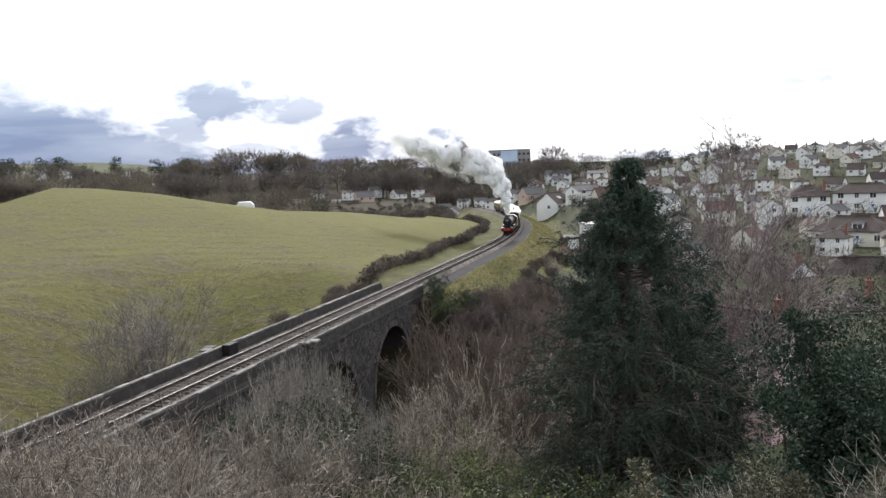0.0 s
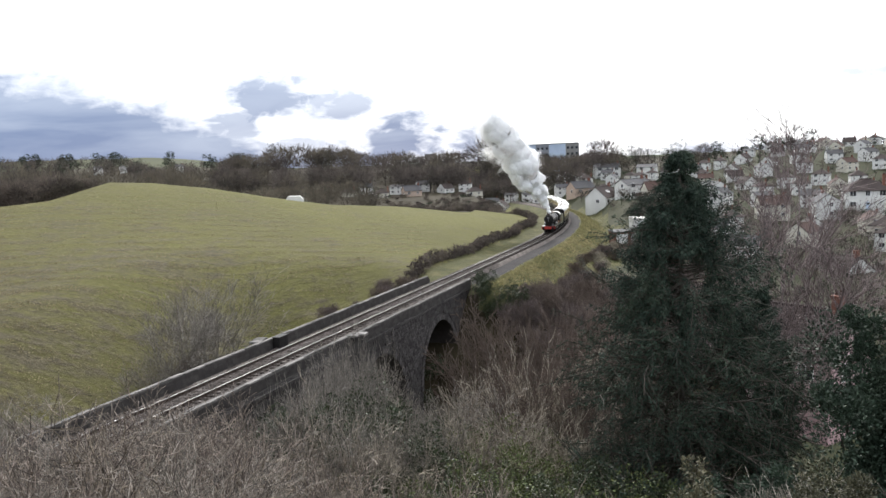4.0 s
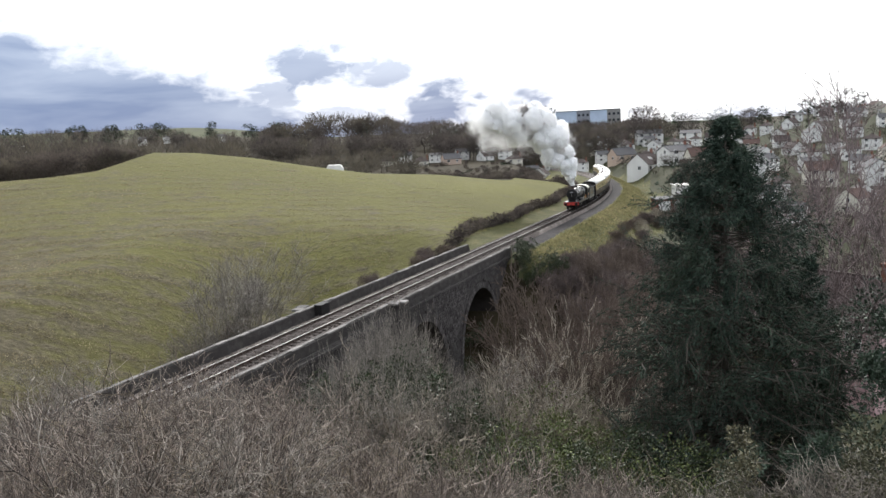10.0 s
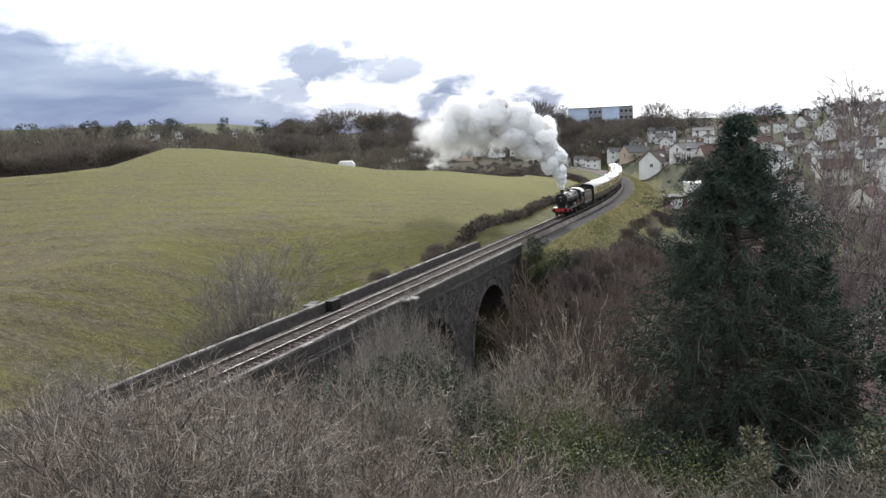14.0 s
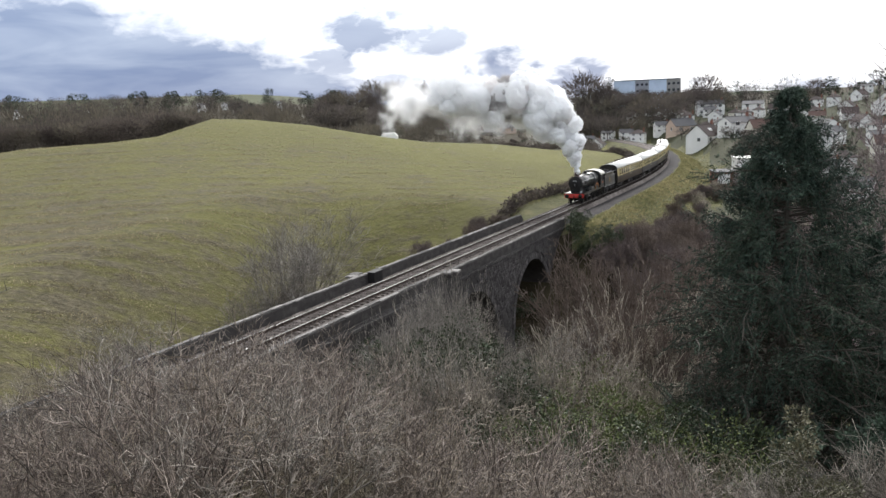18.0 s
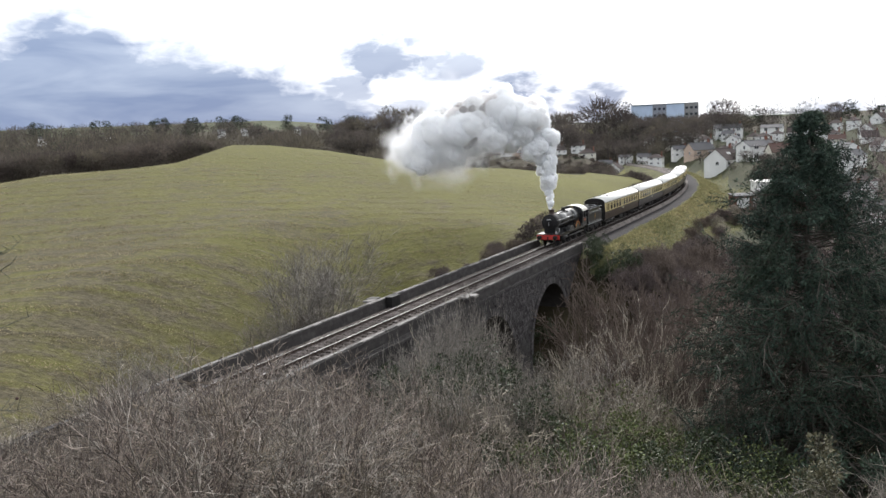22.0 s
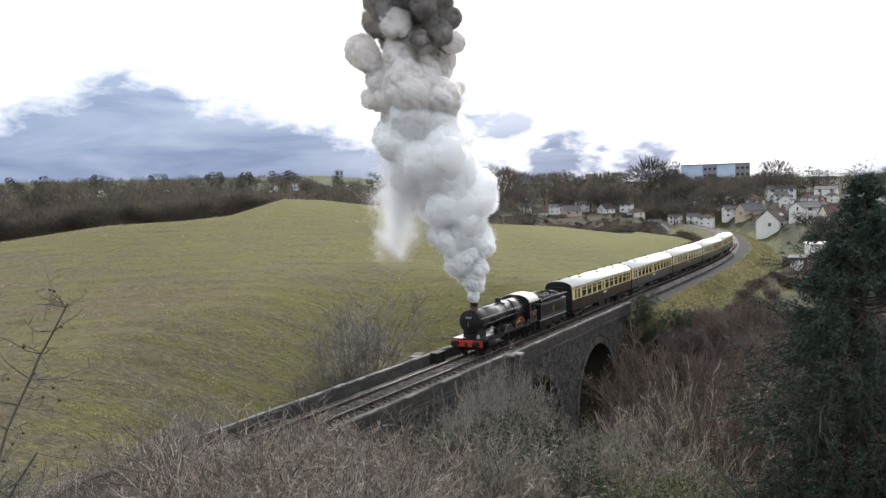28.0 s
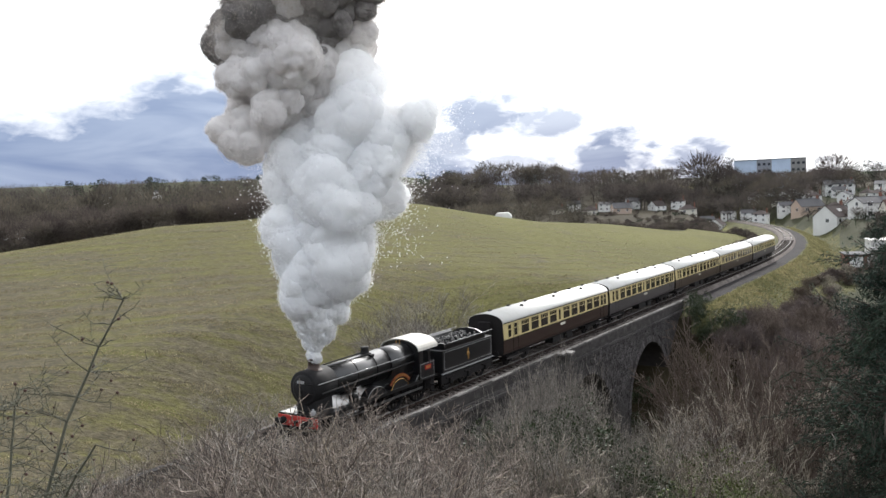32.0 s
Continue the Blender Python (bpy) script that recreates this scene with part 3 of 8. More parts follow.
def ground_height(x, y):
    x, y = np.asarray(x, float), np.asarray(y, float)
    s, l = along(x, y)
    d, az = np.hypot(x, y), np.degrees(np.arctan2(x, y))
    # the hillside town, and the woods beyond it: how the land rises with distance, in four directions
    west = np.interp(d, [0, 150, 200, 260, 330, 430, 700, 1000, 1600, 2600], [-9, -1, 4.0, 3, 2, 6, 17, 25, 48, 52])
    north = np.interp(d, [0, 150, 220, 300, 350, 385, 430, 700, 1600], [-6, -5.5, -4.5, -2, 0.2, 3.8, 11, 12, 16])
    town = np.interp(d, [0, 120, 185, 260, 325, 400, 480, 560, 800, 1600], [-8, -7, -3.0, -1.0, -1.6, 2.2, 7.4, 9.5, 10, 14])
    hill = np.interp(d, [0, 60, 95, 130, 185, 235, 285, 370, 440, 700, 1600], [-9, -8, -7.4, -7.2, -6.0, -3.4, 0.6, 10.6, 13.5, 13, 14])
    wts = [step(-12, -24, az), step(-24, -12, az) * step(4, -2, az), step(-2, 4, az) * step(20, 11, az), step(11, 20, az)]
    land = west * wts[0] + north * wts[1] + town * wts[2] + hill * wts[3]
    land = np.where(np.abs(az) > 70, -4.0 + 0 * land, land)
    land = land + wavy(x, y, 45.0, 1.0) * 0.8 * step(180, 300, d)
    # the field on its rounded hill
    hs = np.maximum(s, -60)
    field = -5.2 + 18.0 * np.exp(-(((hs - 92) / 112) ** 2 + ((l + 92) / np.where(l < -92, 50, 72)) ** 2)) + wavy(x, y, 23.0, 2.0) * 0.25
    fall = step(-150, -250, l) * 10 + step(215, 275, hs) * 3 * step(-20, -60, l)
    field = field - fall
    brim = 12.2 + d * np.tan(np.radians(np.interp(az, [-60, -48, -43, -40.3, -37, -32, -29, -25.4, -22.8, -19, -15.4, -11, -3.2, 1.7, 8], [-3.2, -2.7, -2.15, -1.85, -1.45, -1.33, -1.1, -0.10, -0.26, -0.82, -1.57, -2.35, -2.85, -3.2, -3.7])))
    over = np.maximum(0, field - brim + 0.6)  # the brow of the hill is rounded off
    field = np.where(over > 0, np.minimum(field - over, brim - 0.6 * np.exp(-over / 0.6)), field)
    w = step(-9, -2.5, l)
    beyond = np.maximum(np.maximum(step(250, 330, d), step(-190, -260, l)), step(192, 222, d) * step(-20, -24, az))
    left = field * (1 - beyond) + land * beyond
    z = left * (1 - w) + land * w
    # the embankment that carries the line past the viaduct
    top = -s * GRADE - 0.75
    bank = np.where(l > 0, top - 0.62 * np.maximum(0, l - 5.6), top - 0.45 * np.maximum(0, -l - 3.6))
    on = step(48, 52, s) * step(420, 380, s)
    foot_bank = bank
    rise = step(54, 66, s) * step(205, 185, s)  # the field comes down gently to the hedge beside the line
    bank = np.where((l < 0) & (l > -24), bank * (1 - rise) + (top + 0.15 * np.maximum(0, -l - 4.2)) * rise, bank)
    z = np.where(on > 0, z * (1 - on) + np.maximum(z * step(8, 20, np.abs(l)) + np.minimum(z, bank) * (1 - step(8, 20, np.abs(l))), bank) * on, z)
    z = np.where((np.abs(l) < 5.2) & (s > 52) & (s < 400), np.minimum(z, top), z)
    # the combe that the viaduct crosses, and the hill on which the camera stands
    combe = -12.0 + 0.010 * np.maximum(0, np.abs(s - 24) - 6) ** 2 - 0.06 * np.maximum(0, l)
    inside = step(62, 40, s) * step(-34, -10, l) * step(140, 70, l)
    z = z * (1 - inside) + np.minimum(z, combe) * inside
    foot = np.where(np.abs(l) < 30, foot_bank - 0.9 * np.maximum(0, 51.5 - s), -99)  # the embankment runs out round the viaduct's end
    z = np.where((s > 42) & (s < 80), np.maximum(z, foot), z)
    knoll = 10.6 - (0.22 + 0.20 * step(-20, -8, az)) * d - 0.011 * np.maximum(0, d - 3) ** 2
    knoll = np.where(y < 0, 10.6 + 0.02 * d, knoll)
    side = step(-20, 4, y - 0.35 * np.abs(x))
    knoll = knoll * side + (10.6 - 0.12 * d) * (1 - side)
    z = np.maximum(z, knoll)
    return z


def gz(x, y):
    return float(ground_height(x, y))
# ---- ground: one sheet to the horizon ----
def build_ground():
    rings = [0.0]
    r = 0.12
    while r < 2600:
        rings.append(r)
        r *= 1.2 if r < 6 else 1.022 if r < 420 else 1.06
    az = np.concatenate([np.arange(-64, 46, 0.42), np.arange(46, 296, 6.0)])
    az = np.radians(az)
    k = len(az)
    rr = np.array([0.0005] + rings[1:])
    x = (rr[:, None] * np.sin(az)).ravel()
    y = (rr[:, None] * np.cos(az)).ravel()
    z = ground_height(x, y)
    verts = np.stack([x, y, z], 1)
    i, j = np.meshgrid(np.arange(len(rr) - 1), np.arange(k), indexing="ij")
    j2 = (j + 1) % k
    faces = np.stack([i * k + j, (i + 1) * k + j, (i + 1) * k + j2, i * k + j2], -1).reshape(-1, 4)
    c = verts[faces].mean(1)
    s, l = along(c[:, 0], c[:, 1])
    d, a = np.hypot(c[:, 0], c[:, 1]), np.degrees(np.arctan2(c[:, 0], c[:, 1]))
    rag = wavy(c[:, 0], c[:, 1], 7.0, 3.0)
    kind = np.zeros(len(c), int)
    town = (l > 9) & (d > 70)
    kind[town] = 3
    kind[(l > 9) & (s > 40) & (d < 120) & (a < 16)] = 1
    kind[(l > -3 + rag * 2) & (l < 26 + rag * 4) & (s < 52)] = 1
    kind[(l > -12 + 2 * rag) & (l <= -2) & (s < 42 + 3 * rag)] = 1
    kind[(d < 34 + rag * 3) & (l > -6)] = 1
    kind[(s > 50) & (s < 400) & (l > -2.7) & (l < 13.5 + 1.5 * rag)] = 2
    kind[(s > 50) & (s < 400) & (l > -7.0) & (l < -2.6)] = 2
    kind[(d > 262 + 8 * rag) & (l < -12)] = 4
    kind[(s > 255) & (l < -10)] = 4
    kind[(a < -23) & (d > 200 + 4 * rag)] = 4
    kind[(a < -30.5) & (d > 190 + 2 * rag) & (d < 200 + 4 * rag)] = 5
    kind[d > 460] = 4
    kind[d > 900] = 7
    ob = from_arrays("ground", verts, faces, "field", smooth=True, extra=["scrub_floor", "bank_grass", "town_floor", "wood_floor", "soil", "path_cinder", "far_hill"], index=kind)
    tagged(ob, "rolling pasture, scrubby combe and hillside under the town", "ground", kind="structure")


build_ground()


def build_path():
    """The cinder path beside the line, past the viaduct."""
    rng = np.random.default_rng(41)
    rows = np.arange(53.4, 400, 0.6)
    verts, faces = [], []
    for i, s in enumerate(rows):
        edge = 4.15 + 0.18 * math.sin(s * 0.31) + rng.uniform(-0.10, 0.10)
        edge = min(edge, 2.6 + 0.3 * (s - 53))
        for l, z in ((-2.35 + rng.uniform(-0.1, 0.1), -0.79), (-1.9, -0.70), (1.2, -0.69), (min(3.0, edge - 0.6), -0.70), (edge - 0.3, -0.73), (edge, -0.86)):
            verts.append(track(s, l, z)[0][:])
        if i:
            a, b = (i - 1) * 6, i * 6
            faces += [(a + j, a + j + 1, b + j + 1, b + j) for j in range(5)]
    ob = from_arrays("path", verts, faces, "path_cinder", smooth=True)
    tagged(ob, "grey cinder path beside the railway line", "path", kind="structure")


build_path()
# ---- viaduct ----
V0, V1 = -34.0, 52.0            # its ends, along the line
ARCHES = [(-5.8, 5.6), (9.7, 5.6), (25.2, 5.6), (40.7, 5.6), (-21.3, 5.6)]
CROWN = -2.5
FACE_R, FACE_L = 2.75, -2.5      # outer faces, right and left of the line


def tpose(s, l=0.0, z=0.0):
    """The pose of a thing on the line, its y along the line and its z up."""
    p, a = track(s, l, z)
    return Matrix.Translation(p) @ Matrix.Rotation(-a, 4, "Z") @ Matrix.Rotation(-math.atan(GRADE), 4, "X")


def arch_roof(s):
    """The underside's height at s, or None over a pier."""
    for c, r in ARCHES:
        if abs(s - c) < r - 0.001:
            return CROWN - r + math.sqrt(r * r - (s - c) ** 2)
    return None


def build_viaduct():
    v = thing("viaduct", label="grey stone railway viaduct with round arches across a wooded combe", category="viaduct", kind="structure")
    # the body: thin slices along the line, each from the arch's underside to the deck
    sl, heights = [V0], []
    for c, r in sorted(ARCHES):
        sl += [c - r * math.cos(math.pi * i / 28) for i in range(29)]
    sl += [V1]
    sl = sorted(set(round(s, 4) for s in sl))
    bm = bmesh.new()
    for a, b in zip(sl, sl[1:]):
        mid = arch_roof((a + b) / 2)
        if mid is None:
            lo_a = lo_b = -20.0
        else:
            lo_a, lo_b = arch_roof(a) or CROWN - 5.6, arch_roof(b) or CROWN - 5.6
            if arch_roof(a) is None:
                lo_a = CROWN - 5.6
            if arch_roof(b) is None:
                lo_b = CROWN - 5.6
        quad = []
        for s, lo in ((a, lo_a), (b, lo_b)):
            for l in (FACE_L, FACE_R):
                quad.append(bm.verts.new(track(s, l, lo)[0]))
                quad.append(bm.verts.new(track(s, l, -0.62)[0]))
        p = quad
        for q in ((0, 1, 5, 4), (2, 6, 7, 3), (0, 4, 6, 2), (1, 3, 7, 5)):
            bm.faces.new([p[i] for i in q])
        if mid is None:
            for q in ((0, 2, 3, 1), (4, 5, 7, 6)):
                bm.faces.new([p[i] for i in q])
    part("body", bm, "mortar", v, "dark stained masonry core")
    # parapets, string course and coping: courses of separate stones
    for side in ("left", "right"):
        wall = bmesh.new()
        for s0, s1 in ((V0, 20.5), (20.5, V1)):
            if side == "left":
                l0, l1, z1 = -2.45, -2.05, 0.36
            else:
                l0, l1, z1 = (2.12, 2.55, 0.02) if s1 < 30 else (2.38, 2.80, 0.02)
            n = 4
            for a in range(n):
                sa, sb = s0 + (s1 - s0) * a / n, s0 + (s1 - s0) * (a + 1) / n
                vs = [wall.verts.new(track(s, l, z)[0]) for s in (sa, sb) for l in (l0, l1) for z in (-0.66, z1)]
                for q in ((0, 1, 5, 4), (2, 6, 7, 3), (1, 3, 7, 5), (0, 2, 3, 1), (4, 5, 7, 6)):
                    wall.faces.new([vs[i] for i in q])
        part("parapet", wall, "mortar", v)
    return v


viaduct = build_viaduct()


def build_track():
    """Rails, sleepers and ballast."""
    t = thing("railway_track", label="single railway track with shining rails on timber sleepers and pale ballast", category="railway track", kind="structure")
    ss = list(np.arange(-40, 95, 4.0)) + list(np.arange(95, 400, 3.0))
    for l in (-0.7525, 0.7525):
        for name, material, outline in (("rail_web", "rail_rust", ((-0.07, -0.155), (0.07, -0.155), (0.07, -0.14), (0.012, -0.12), (0.012, -0.045), (-0.012, -0.045), (-0.012, -0.12), (-0.07, -0.14))),
                                        ("rail_head", "rail_steel", ((-0.036, -0.045), (0.036, -0.045), (0.036, -0.008), (0.026, 0.0), (-0.026, 0.0), (-0.036, -0.008)))):
            verts, faces, k = [], [], len(outline)
            for i, s in enumerate(ss):
                verts += [track(s, l + x, z)[0][:] for x, z in outline]
                if i:
                    faces += [((i - 1) * k + j, (i - 1) * k + (j + 1) % k, i * k + (j + 1) % k, i * k + j) for j in range(k)]
            ob = from_arrays(name, verts, faces, material, t)
    # dark ballast under each rail: oil stain and the rail's shadow in one colour
    for l in (-0.7525, 0.7525):
        verts, faces = [], []
        for i, s in enumerate(np.arange(-40, 399, 0.5)):
            w = 0.20 + 0.035 * math.sin(s * 3.1 + l) + 0.03 * math.sin(s * 7.7)
            verts += [track(s, l - w, -0.164)[0][:], track(s, l + w, -0.164)[0][:]]
            if i:
                faces.append((2 * i - 2, 2 * i - 1, 2 * i + 1, 2 * i))
        from_arrays("stained_ballast", verts, faces, "oily_shaded_ballast", t)["kind"] = "stuff"
    # ballast bed, a low trapezium, and loose stones on its shoulders
    outline = ((-2.02, -0.75), (-1.75, -0.26), (-0.60, -0.185), (0.60, -0.185), (1.75, -0.27), (2.05, -0.75))
    verts, faces, k = [], [], len(outline)
    fine = np.arange(-40, 400, 1.0)
    for i, s in enumerate(fine):
        verts += [track(s, (x if s < 53 or x < 1 else x - 0.32) + 0.06 * math.sin(s * 2.1 + j * 2), z + 0.02 * math.sin(s * 3.7 + j))[0][:] for j, (x, z) in enumerate(outline)]
        if i:
            faces += [((i - 1) * k + j, (i - 1) * k + j + 1, i * k + j + 1, i * k + j) for j in range(k - 1)]
    ob = from_arrays("ballast", verts, faces, "ballast", t)
    ob["kind"] = "stuff"
    return t


railway = build_track()
# ---- plants: how they grow ----
def unit(v):
    return v / np.maximum(np.linalg.norm(v, axis=-1, keepdims=True), 1e-9)


def grow(rng, starts, dirs, lens, rads, levels, up=0.15, droop=0.0, rough=0.16):
    """Branches by levels. Each level: children a branch, length ratio, opening angle (degrees), radius ratio, segments. Returns the segments and the tips."""
    S0, S1, R0, R1 = [], [], [], []
    start, way, length, radius = (np.asarray(a, float) for a in (starts, dirs, lens, rads))
    tips = []
    for k, (kids, ratio, angle, thin, segs) in enumerate(list(levels) + [(0, 0, 0, 0, 2)]):
        n = len(start)
        pts, ways, p, w = [start], [], start, unit(way)
        for i in range(segs):
            w = unit(w + rng.normal(0, rough, (n, 3)) + np.array([0, 0, up - droop * (i + 1) / segs]))
            q = p + w * (length / segs)[:, None]
            S0.append(p), S1.append(q)
            R0.append(radius * (1 - 0.6 * i / segs)), R1.append(radius * (1 - 0.6 * (i + 1) / segs))
            pts.append(q), ways.append(w)
            p = q
        tips.append(p)
        if not kids:
            break
        P, W = np.stack(pts, 1), np.stack(ways, 1)
        idx = np.repeat(np.arange(n), kids)
        u = rng.uniform(0.25, 1.0, len(idx)) * segs
        i0 = np.minimum(u.astype(int), segs - 1)
        f = (u - i0)[:, None]
        start = P[idx, i0] * (1 - f) + P[idx, i0 + 1] * f
        base = W[idx, i0]
        side = unit(np.cross(base, rng.normal(0, 1, (len(idx), 3))))
        a = np.radians(angle) * rng.uniform(0.6, 1.35, len(idx))[:, None]
        way = base * np.cos(a) + side * np.sin(a)
        length = length[idx] * ratio * rng.uniform(0.6, 1.25, len(idx))
        radius = radius[idx] * thin
    return np.concatenate(S0), np.concatenate(S1), np.concatenate(R0), np.concatenate(R1), np.concatenate(tips[-1:]), tips


def tubes(p, q, r0, r1):
    """Three-sided tapering stems: places and quads."""
    w = unit(q - p)
    ref = np.where(np.abs(w[:, 2:3]) > 0.9, np.array([[1.0, 0, 0]]), np.array([[0, 0, 1.0]]))
    a = unit(np.cross(w, ref))
    b = np.cross(w, a)
    v = []
    for c, r in ((p, r0), (q, r1)):
        for t in (0, 2.094, 4.189):
            v.append(c + (a * math.cos(t) + b * math.sin(t)) * r[:, None])
    n = len(p)
    verts = np.stack(v, 1).reshape(-1, 3)
    o = np.arange(n)[:, None] * 6
    faces = np.concatenate([o + np.array([[0, 1, 4, 3]]), o + np.array([[1, 2, 5, 4]]), o + np.array([[2, 0, 3, 5]])])
    return verts, faces


def leaves(rng, at, ways, size, narrow=0.5, hang=0.0):
    """Small leaf blades, folded quads at places."""
    n = len(at)
    w = unit(ways + rng.normal(0, 0.5, (n, 3)) - np.array([0, 0, hang]))
    s = unit(np.cross(w, rng.normal(0, 1, (n, 3))))
    L = size * rng.uniform(0.6, 1.35, (n, 1))
    a, b, c, d = at, at + w * L * 0.5 + s * L * narrow * 0.5, at + w * L, at + w * L * 0.5 - s * L * narrow * 0.5
    verts = np.stack([a, b, c, d], 1).reshape(-1, 3)
    faces = np.arange(n)[:, None] * 4 + np.array([[0, 1, 2, 3]])
    return verts, faces


def joined(pieces):
    vs, fs, o = [], [], 0
    for v, f in pieces:
        vs.append(v), fs.append(f + o)
        o += len(v)
    return np.concatenate(vs), np.concatenate(fs)


def shrub_arrays(seed, height, spread, stems=14, levels=((4, 0.6, 32, 0.55, 4), (4, 0.55, 36, 0.6, 3), (3, 0.6, 38, 0.7, 2)), r=0.03, up=0.12, thin=0.0045, rough=0.16):
    rng = np.random.default_rng(seed)
    a = rng.uniform(0, 6.283, stems)
    rad = spread * 0.22 * np.sqrt(rng.uniform(0, 1, stems))
    st = np.stack([rad * np.cos(a), rad * np.sin(a), np.full(stems, -0.3)], 1)
    lean = rng.uniform(0.1, 0.9, stems) * spread / height
    dr = np.stack([np.cos(a) * lean, np.sin(a) * lean, np.ones(stems)], 1)
    p, q, r0, r1, tip, tips = grow(rng, st, dr, height * rng.uniform(0.45, 0.72, stems), np.full(stems, r), levels, up, 0.0, rough)
    r0, r1 = np.maximum(r0, thin), np.maximum(r1, thin)
    k = stems * levels[0][4]
    return tubes(p[:k], q[:k], r0[:k], r1[:k]), tubes(p[k:], q[k:], r0[k:], r1[k:])


def dome_arrays(seed, height, spread, branches=320, stems=12, thin=0.007, lobes=6, twigs=((6, 0.42, 42, 0.6, 2), (4, 0.6, 46, 0.8, 2)), r=0.014):
    """A rounded bush: branches that fan out to a lobed dome and end in short, dense twigs."""
    rng = np.random.default_rng(seed)
    hub = rng.normal(0, 0.20 * spread, (lobes, 3)) * np.array([1, 1, 0]) + np.array([0, 0, 1]) * height * rng.uniform(0.28, 0.5, (lobes, 1))
    big = rng.uniform(0.30, 0.5, lobes)
    i = rng.integers(0, lobes, branches)
    way = unit(rng.normal(0, 1, (branches, 3)) + np.array([0, 0, 0.55]))
    end = hub[i] + way * (big[i] * rng.uniform(0.55, 0.92, branches))[:, None] * np.array([spread * 0.75, spread * 0.75, height])
    end[:, 2] = np.maximum(end[:, 2], 0.1 * height)
    foot = rng.normal(0, 0.10 * spread, (stems, 3)) * np.array([1, 1, 0]) - np.array([0, 0, 0.3])
    fork = foot[rng.integers(0, stems, branches)]
    st = fork + (end - fork) * rng.uniform(0.35, 0.7, (branches, 1)) * np.array([0.8, 0.8, 1.0])
    p0, q0 = np.concatenate([fork, st]), np.concatenate([st, end])
    ra = np.concatenate([np.full(branches, r), np.full(branches, r * 0.5)])
    rb = np.concatenate([np.full(branches, r * 0.5), np.full(branches, thin * 1.4)])
    stem = tubes(p0, q0, ra, rb)
    base = st + (end - st) * 0.45
    L = np.linalg.norm(end - base, axis=1)
    p, q, r0, r1, tip, tips = grow(rng, base, end - base, np.maximum(L, 0.12 * height), np.full(branches, r * 0.45), twigs, 0.07, 0.0, 0.16)
    return stem, tubes(p, q, np.maximum(r0, thin), np.maximum(r1, thin * 0.8))


def bare_tree_arrays(seed, height, spread, trunk=0.5, levels=((5, 0.62, 38, 0.55, 5), (4, 0.6, 36, 0.58, 4), (4, 0.58, 38, 0.6, 3), (3, 0.6, 40, 0.65, 2)), r=0.16, forks=4, thin=0.006, up=0.14):
    rng = np.random.default_rng(seed)
    t0, t1 = np.array([[0, 0, -0.5]]), np.array([[0.0, 0.0, height * trunk * 0.6]])
    a = rng.uniform(0, 6.283) + np.arange(forks) * 6.283 / forks + rng.normal(0, 0.3, forks)
    lean = rng.uniform(0.3, 0.8, forks) * spread / height * 1.4
    dr = np.stack([np.cos(a) * lean, np.sin(a) * lean, np.ones(forks)], 1)
    st = np.repeat(t1, forks, 0) - np.array([[0, 0, 1.0]]) * rng.uniform(0, height * trunk * 0.25, (forks, 1))
    p, q, r0, r1, tip, tips = grow(rng, st, dr, height * rng.uniform(0.38, 0.55, forks), np.full(forks, r * 0.7), levels, up)
    p, q = np.concatenate([t0, p]), np.concatenate([t1, q])
    r0, r1 = np.concatenate([[r * 1.2], r0]), np.concatenate([[r * 0.8], r1])
    return tubes(p, q, np.maximum(r0, thin), np.maximum(r1, thin)), tip


def conifer_arrays(seed, height, outline, rows=50, per=8, density=1.0, ragged=0.35):
    """A trunk, boughs that rise and then droop, and their foliage in hanging sprays. The outline gives the reach (m) by the depth under the tip."""
    rng = np.random.default_rng(seed)
    zs = height * (0.05 + 0.945 * np.linspace(0, 1, rows) ** 0.92)
    st, dr, ln = [], [], []
    for k, z in enumerate(zs):
        reach = float(np.interp(height - z, outline[0], outline[1]))
        swell = 1 + 0.16 * math.sin(k * 1.9 + seed)
        for b in range(per if reach > 1.2 else 5):
            a = rng.uniform(0, 6.283)
            st.append((0, 0, z + rng.uniform(-0.3, 0.3)))
            dr.append((math.cos(a), math.sin(a), 0.28 - 0.05 * reach + rng.normal(0, 0.12)))
            ln.append(reach * swell * rng.uniform(1 - ragged * 1.2, 1 + ragged * 0.5) * (1.05 if b % 3 else 0.8))
    st, dr, ln = np.array(st), np.array(dr), np.maximum(np.array(ln), 0.3)
    p, q, r0, r1, tip, tips = grow(rng, st, dr, ln, 0.010 + 0.010 * ln, [(10, 0.30, 50, 0.5, 5)], 0.03, 0.14)
    trunk = tubes(np.array([[0, 0, -1.0], [0, 0, height * 0.5]]), np.array([[0, 0, height * 0.5], [0, 0, height]]), np.array([0.34, 0.2]), np.array([0.2, 0.03]))
    wood = joined([trunk, tubes(p, q, r0, np.maximum(r1, 0.006))])
    out = np.hypot(p[:, 0], p[:, 1]) > 0.30 * np.interp(height - p[:, 2], outline[0], outline[1])
    pp, qq = p[out], q[out]
    k = max(1, int(18 * density))
    f = rng.uniform(0, 1, (len(pp), k, 1))
    at = (pp[:, None] * (1 - f) + qq[:, None] * f).reshape(-1, 3) + rng.normal(0, 0.075, (len(pp) * k, 3))
    ways = np.repeat(unit(qq - pp), k, 0) * 1.1 + rng.normal(0, 0.4, (len(pp) * k, 3))
    return wood, leaves(rng, at, ways, 0.17, 0.21, 0.45)


